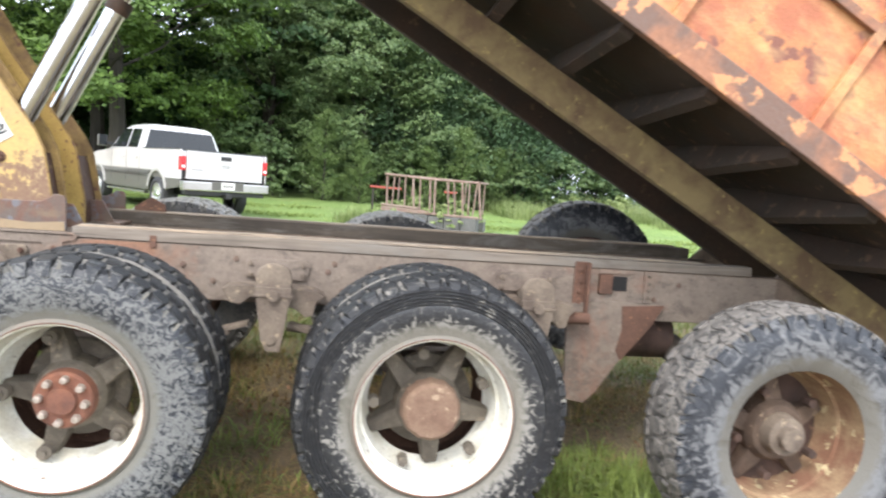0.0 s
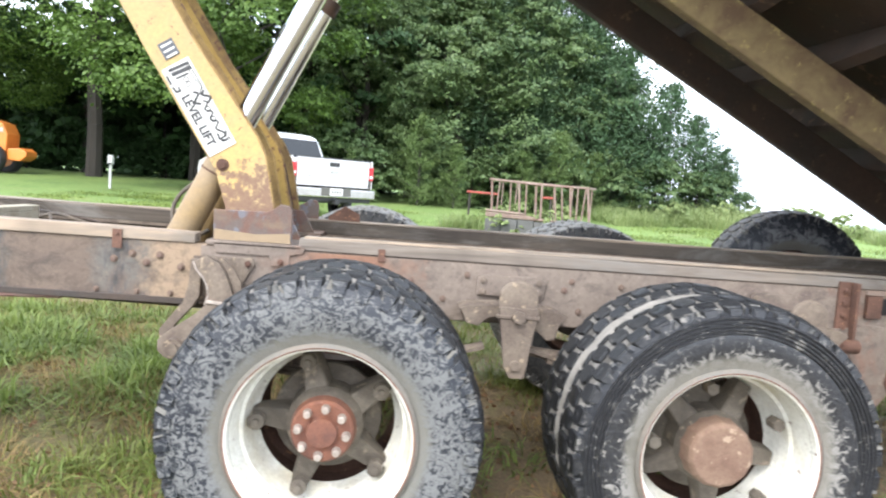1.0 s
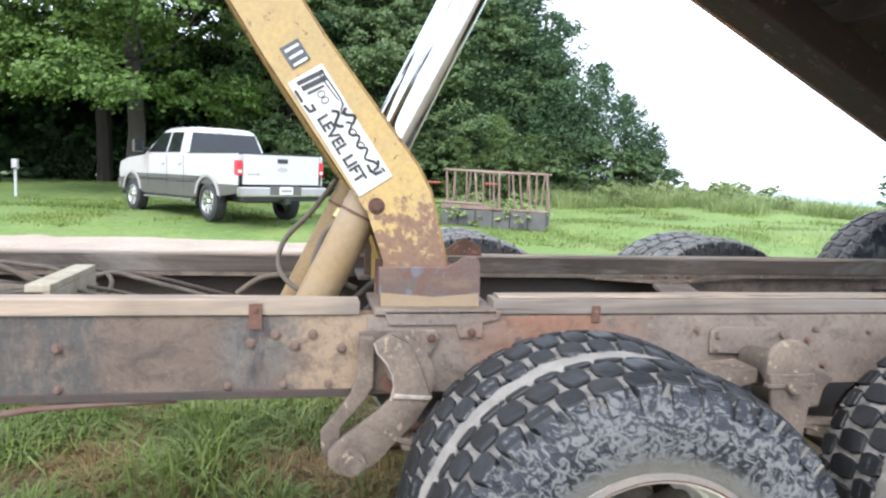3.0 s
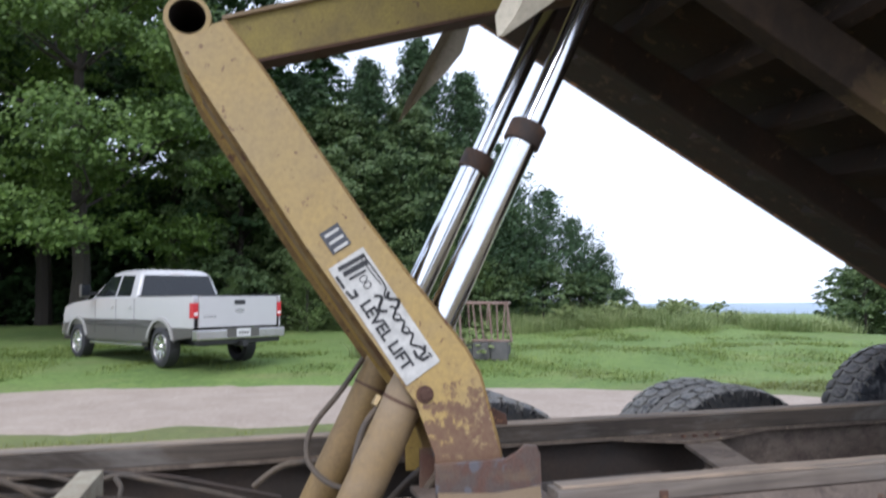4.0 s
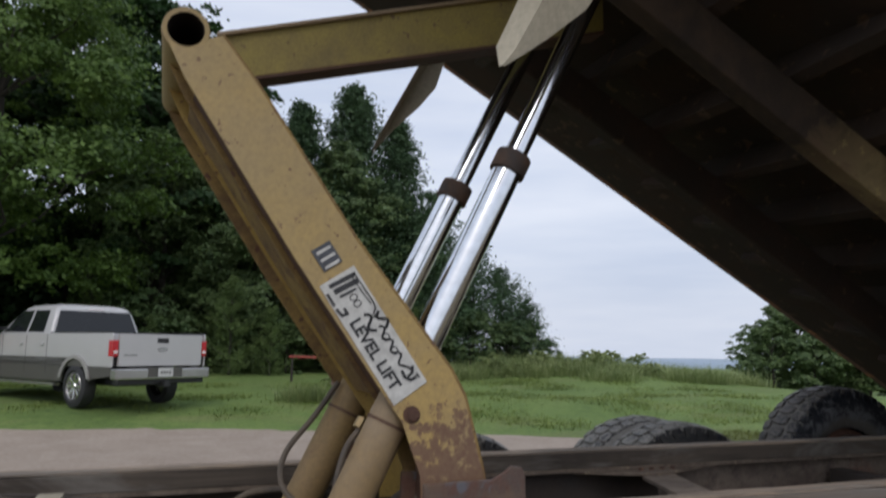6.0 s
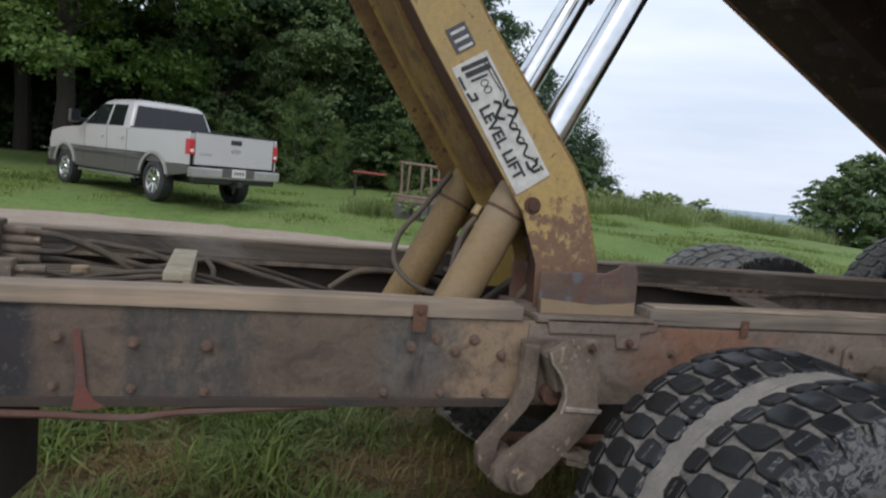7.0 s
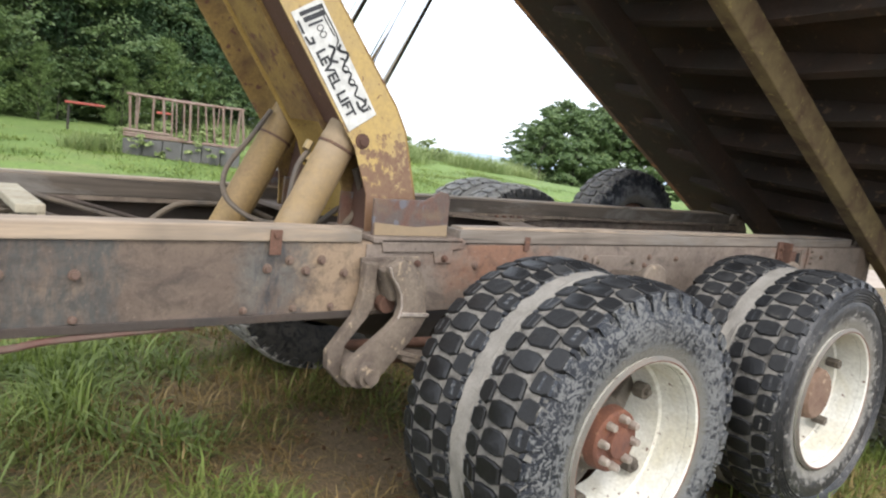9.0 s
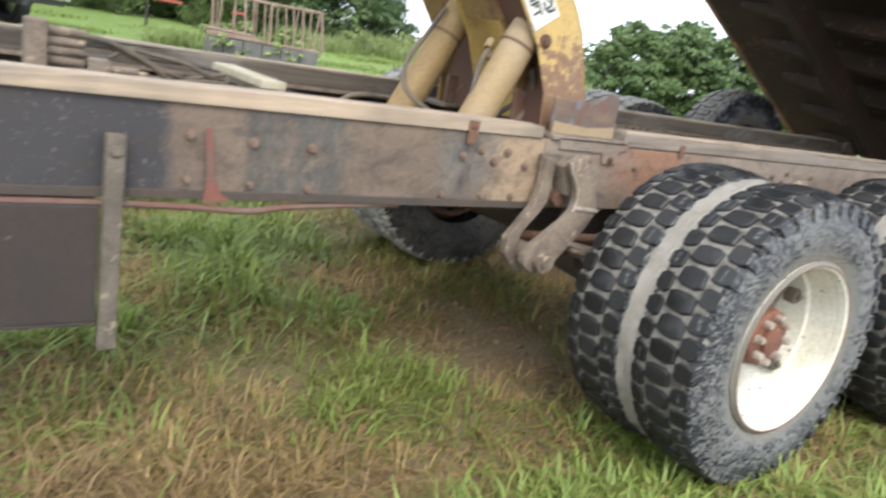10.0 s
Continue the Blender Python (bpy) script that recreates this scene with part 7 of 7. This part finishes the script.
RK = Matrix.Translation((2.16, 13.97, ground_z(3.2, 13.6))) @ Matrix.Rotation(radians(-23.2), 4, "Z") @ Matrix.Diagonal((0.91, 1, 0.97, 1))
plinth = thing("block_plinth", RK.translation, "low plinth of grey blocks overgrown with weeds", "plinth")
for k in range(6):
    sh = Shape().box((0.43 * k, 0.0, -0.05), (0.43 * k + 0.415, 0.32, 0.36 + 0.01 * (k % 3)))
    part("block", sh, m_block, plinth, bevel=0.015, at=RK)
for k in range(3):
    sh = Shape().box((0.86 * k, 0.9, -0.05), (0.86 * k + 0.84, 1.2, 0.34))
    part("block", sh, m_block, plinth, bevel=0.015, at=RK)
rack = thing("metal_rack", RK.translation, "rusty faded red metal rack with thin bent posts", "rack")


def rack_bar(name, a, b, r, mat=None):
    part(name, Shape().rod(a, b, r, n=8), mat or m_rackrust, rack, smooth=True, at=RK)


rack_bar("top_rail", (0.05, 0.05, 1.30), (1.3, 0.05, 1.245), 0.028)
rack_bar("top_rail", (1.3, 0.05, 1.245), (2.58, 0.05, 1.24), 0.028)
rack_bar("top_rail", (0.05, 1.0, 1.30), (2.58, 1.0, 1.24), 0.025)
rack_bar("end_rail", (0.05, 0.05, 1.30), (0.05, 1.0, 1.30), 0.025)
rack_bar("end_rail", (2.58, 0.05, 1.24), (2.58, 1.0, 1.24), 0.025)
for z, x1 in ((0.52, 1.0), (0.45, 1.3), (0.40, 2.6)):
    rack_bar("bottom_rail", (0.0, 0.03, z + 0.03), (x1, 0.03, z), 0.03)
rnd = random.Random(12)
for k, x in enumerate((0.10, 0.30, 0.62, 0.82, 1.0, 1.26, 1.42, 1.74, 1.92, 2.14, 2.32, 2.5, 2.57)):
    rack_bar("post", (x + rnd.uniform(-0.02, 0.02), 0.05, 1.26), (x + rnd.uniform(-0.06, 0.10), 0.06, 0.38), 0.021 if k % 3 else 0.03)
for x in (0.1, 0.5, 1.0, 1.5, 2.0, 2.5):
    rack_bar("post", (x, 1.0, 1.26), (x + rnd.uniform(-0.05, 0.05), 1.0, 0.3), 0.018)
gate = thing("red_gate", (2.4, 20, ground_z(3.5, 20)), "pieces of a bright red gate half hidden in weeds", "gate")
for a, b in (((2.2, 20, 1.24), (3.2, 20, 1.22)), ((4.6, 20, 1.22), (5.0, 20, 1.22)), ((2.3, 20.04, 0.3), (2.3, 20.04, 1.24)), ((4.9, 20.04, 0.3), (4.9, 20.04, 1.22))):
    part("bar", Shape().rod(a, b, 0.035, n=8), m_red_bright if a[2] > 1 else m_bark, gate, smooth=True)

# ---- white marker post, orange tractor front, pale pole ----
zp = ground_z(-8.8, 20.0)
post = thing("marker_post", (-8.8, 20.0, zp), "white painted post with a small box on top", "post")
m_postwhite = plain("weathered_white", (0.42, 0.42, 0.405), 0.7, 0.0, 0.15, 6)
part("shaft", Shape().box((-8.84, 19.96, zp - 0.1), (-8.77, 20.04, zp + 0.75)), m_postwhite, post, bevel=0.01)
part("box", Shape().box((-8.88, 19.92, zp + 0.75), (-8.73, 20.08, zp + 1.03)), m_postwhite, post, bevel=0.02)
part("slot", Shape().box((-8.86, 19.912, zp + 0.75), (-8.75, 19.918, zp + 0.79)), m_black, post)
zt = ground_z(-14, 23.5)
m_tractor = plain("orange_machine_paint", (0.72, 0.23, 0.045), 0.35, 0.0, 0.08, 3)
tractor = thing("orange_tractor", (-15, 23.6, zt), "orange tractor with white stripe standing by the trees", "tractor")
part("hood", Shape().prism([(-17.0, zt + 0.75), (-13.62, zt + 0.75), (-13.58, zt + 1.35), (-13.75, zt + 1.72), (-14.3, zt + 1.86), (-17.0, zt + 1.9)], 23.2, 24.1), m_tractor, tractor, "orange hood", bevel=0.06)
part("stripe", Shape().box((-16.0, 23.185, zt + 1.42), (-13.72, 23.197, zt + 1.56)), m_postwhite, tractor, "white hood stripe")
part("front_weight", Shape().prism([(-13.6, zt + 0.45), (-13.15, zt + 0.45), (-12.95, zt + 0.62), (-12.95, zt + 0.80), (-13.2, zt + 0.9), (-13.6, zt + 0.86)], 23.25, 24.05), m_tractor, tractor, "orange front weight", bevel=0.05)
for y in (23.1, 24.25):
    w = thing_part("wheel", tractor, "tractor front wheel")
    sh = Shape()
    sh.lathe([(-0.16, 0.28), (-0.19, 0.33), (-0.18, 0.46), (-0.1, 0.52), (0.1, 0.52), (0.18, 0.46), (0.19, 0.33), (0.16, 0.28)], 32, 0, (-14.1, y, zt + 0.5))
    part("tyre", sh, m_sidewall, w, "black tyre", smooth=True)
    sh = Shape()
    sh.lathe([(-0.14, 0.0), (-0.14, 0.2), (-0.16, 0.29), (0.16, 0.29), (0.14, 0.0)], 32, 0, (-14.1, y, zt + 0.5))
    part("rim", sh, m_tractor, w, "orange wheel centre", smooth=True)
pole = thing("pale_pole", (38.5, 27.2, -0.6), "pale grey pole in front of the grove", "pole")
part("shaft", Shape().rod((38.5, 27.2, -1.0), (38.6, 27.2, 4.6), 0.11, 0.09, 10), m_postwhite, pole, smooth=True)

# ---- white farm building far down in the valley ----
m_farwhite = plain("pale_far_roof", (0.62, 0.64, 0.66), 0.8, 0.0, 0.05, 1)
FB = (240, 377)
zb = ground_z(*FB)
barn = thing("farm_building", (FB[0], FB[1], zb), "low white farm building far down in the valley", "building")
barn_turn = Matrix.Translation((FB[0], FB[1], zb)) @ Matrix.Rotation(radians(-38), 4, "Z")
part("wall", Shape().box((-9, -5, -1), (9, 5, 2.2)), m_farwhite, barn, "white walls", at=barn_turn)
sh = Shape()
sh.add([(-9.5, -5.6, 2.1), (9.5, -5.6, 2.1), (9.5, 0, 5.0), (-9.5, 0, 5.0), (9.5, 5.6, 2.1), (-9.5, 5.6, 2.1)], [(0, 1, 2, 3), (3, 2, 4, 5), (0, 3, 5), (1, 4, 2), (0, 5, 4, 1)])
part("roof", sh, m_farwhite, barn, "white pitched roof", at=barn_turn)
part("annexe", Shape().box((9.2, -4, -1), (26, 4, 2.4)), m_farwhite, barn, "long low white annexe", at=barn_turn)
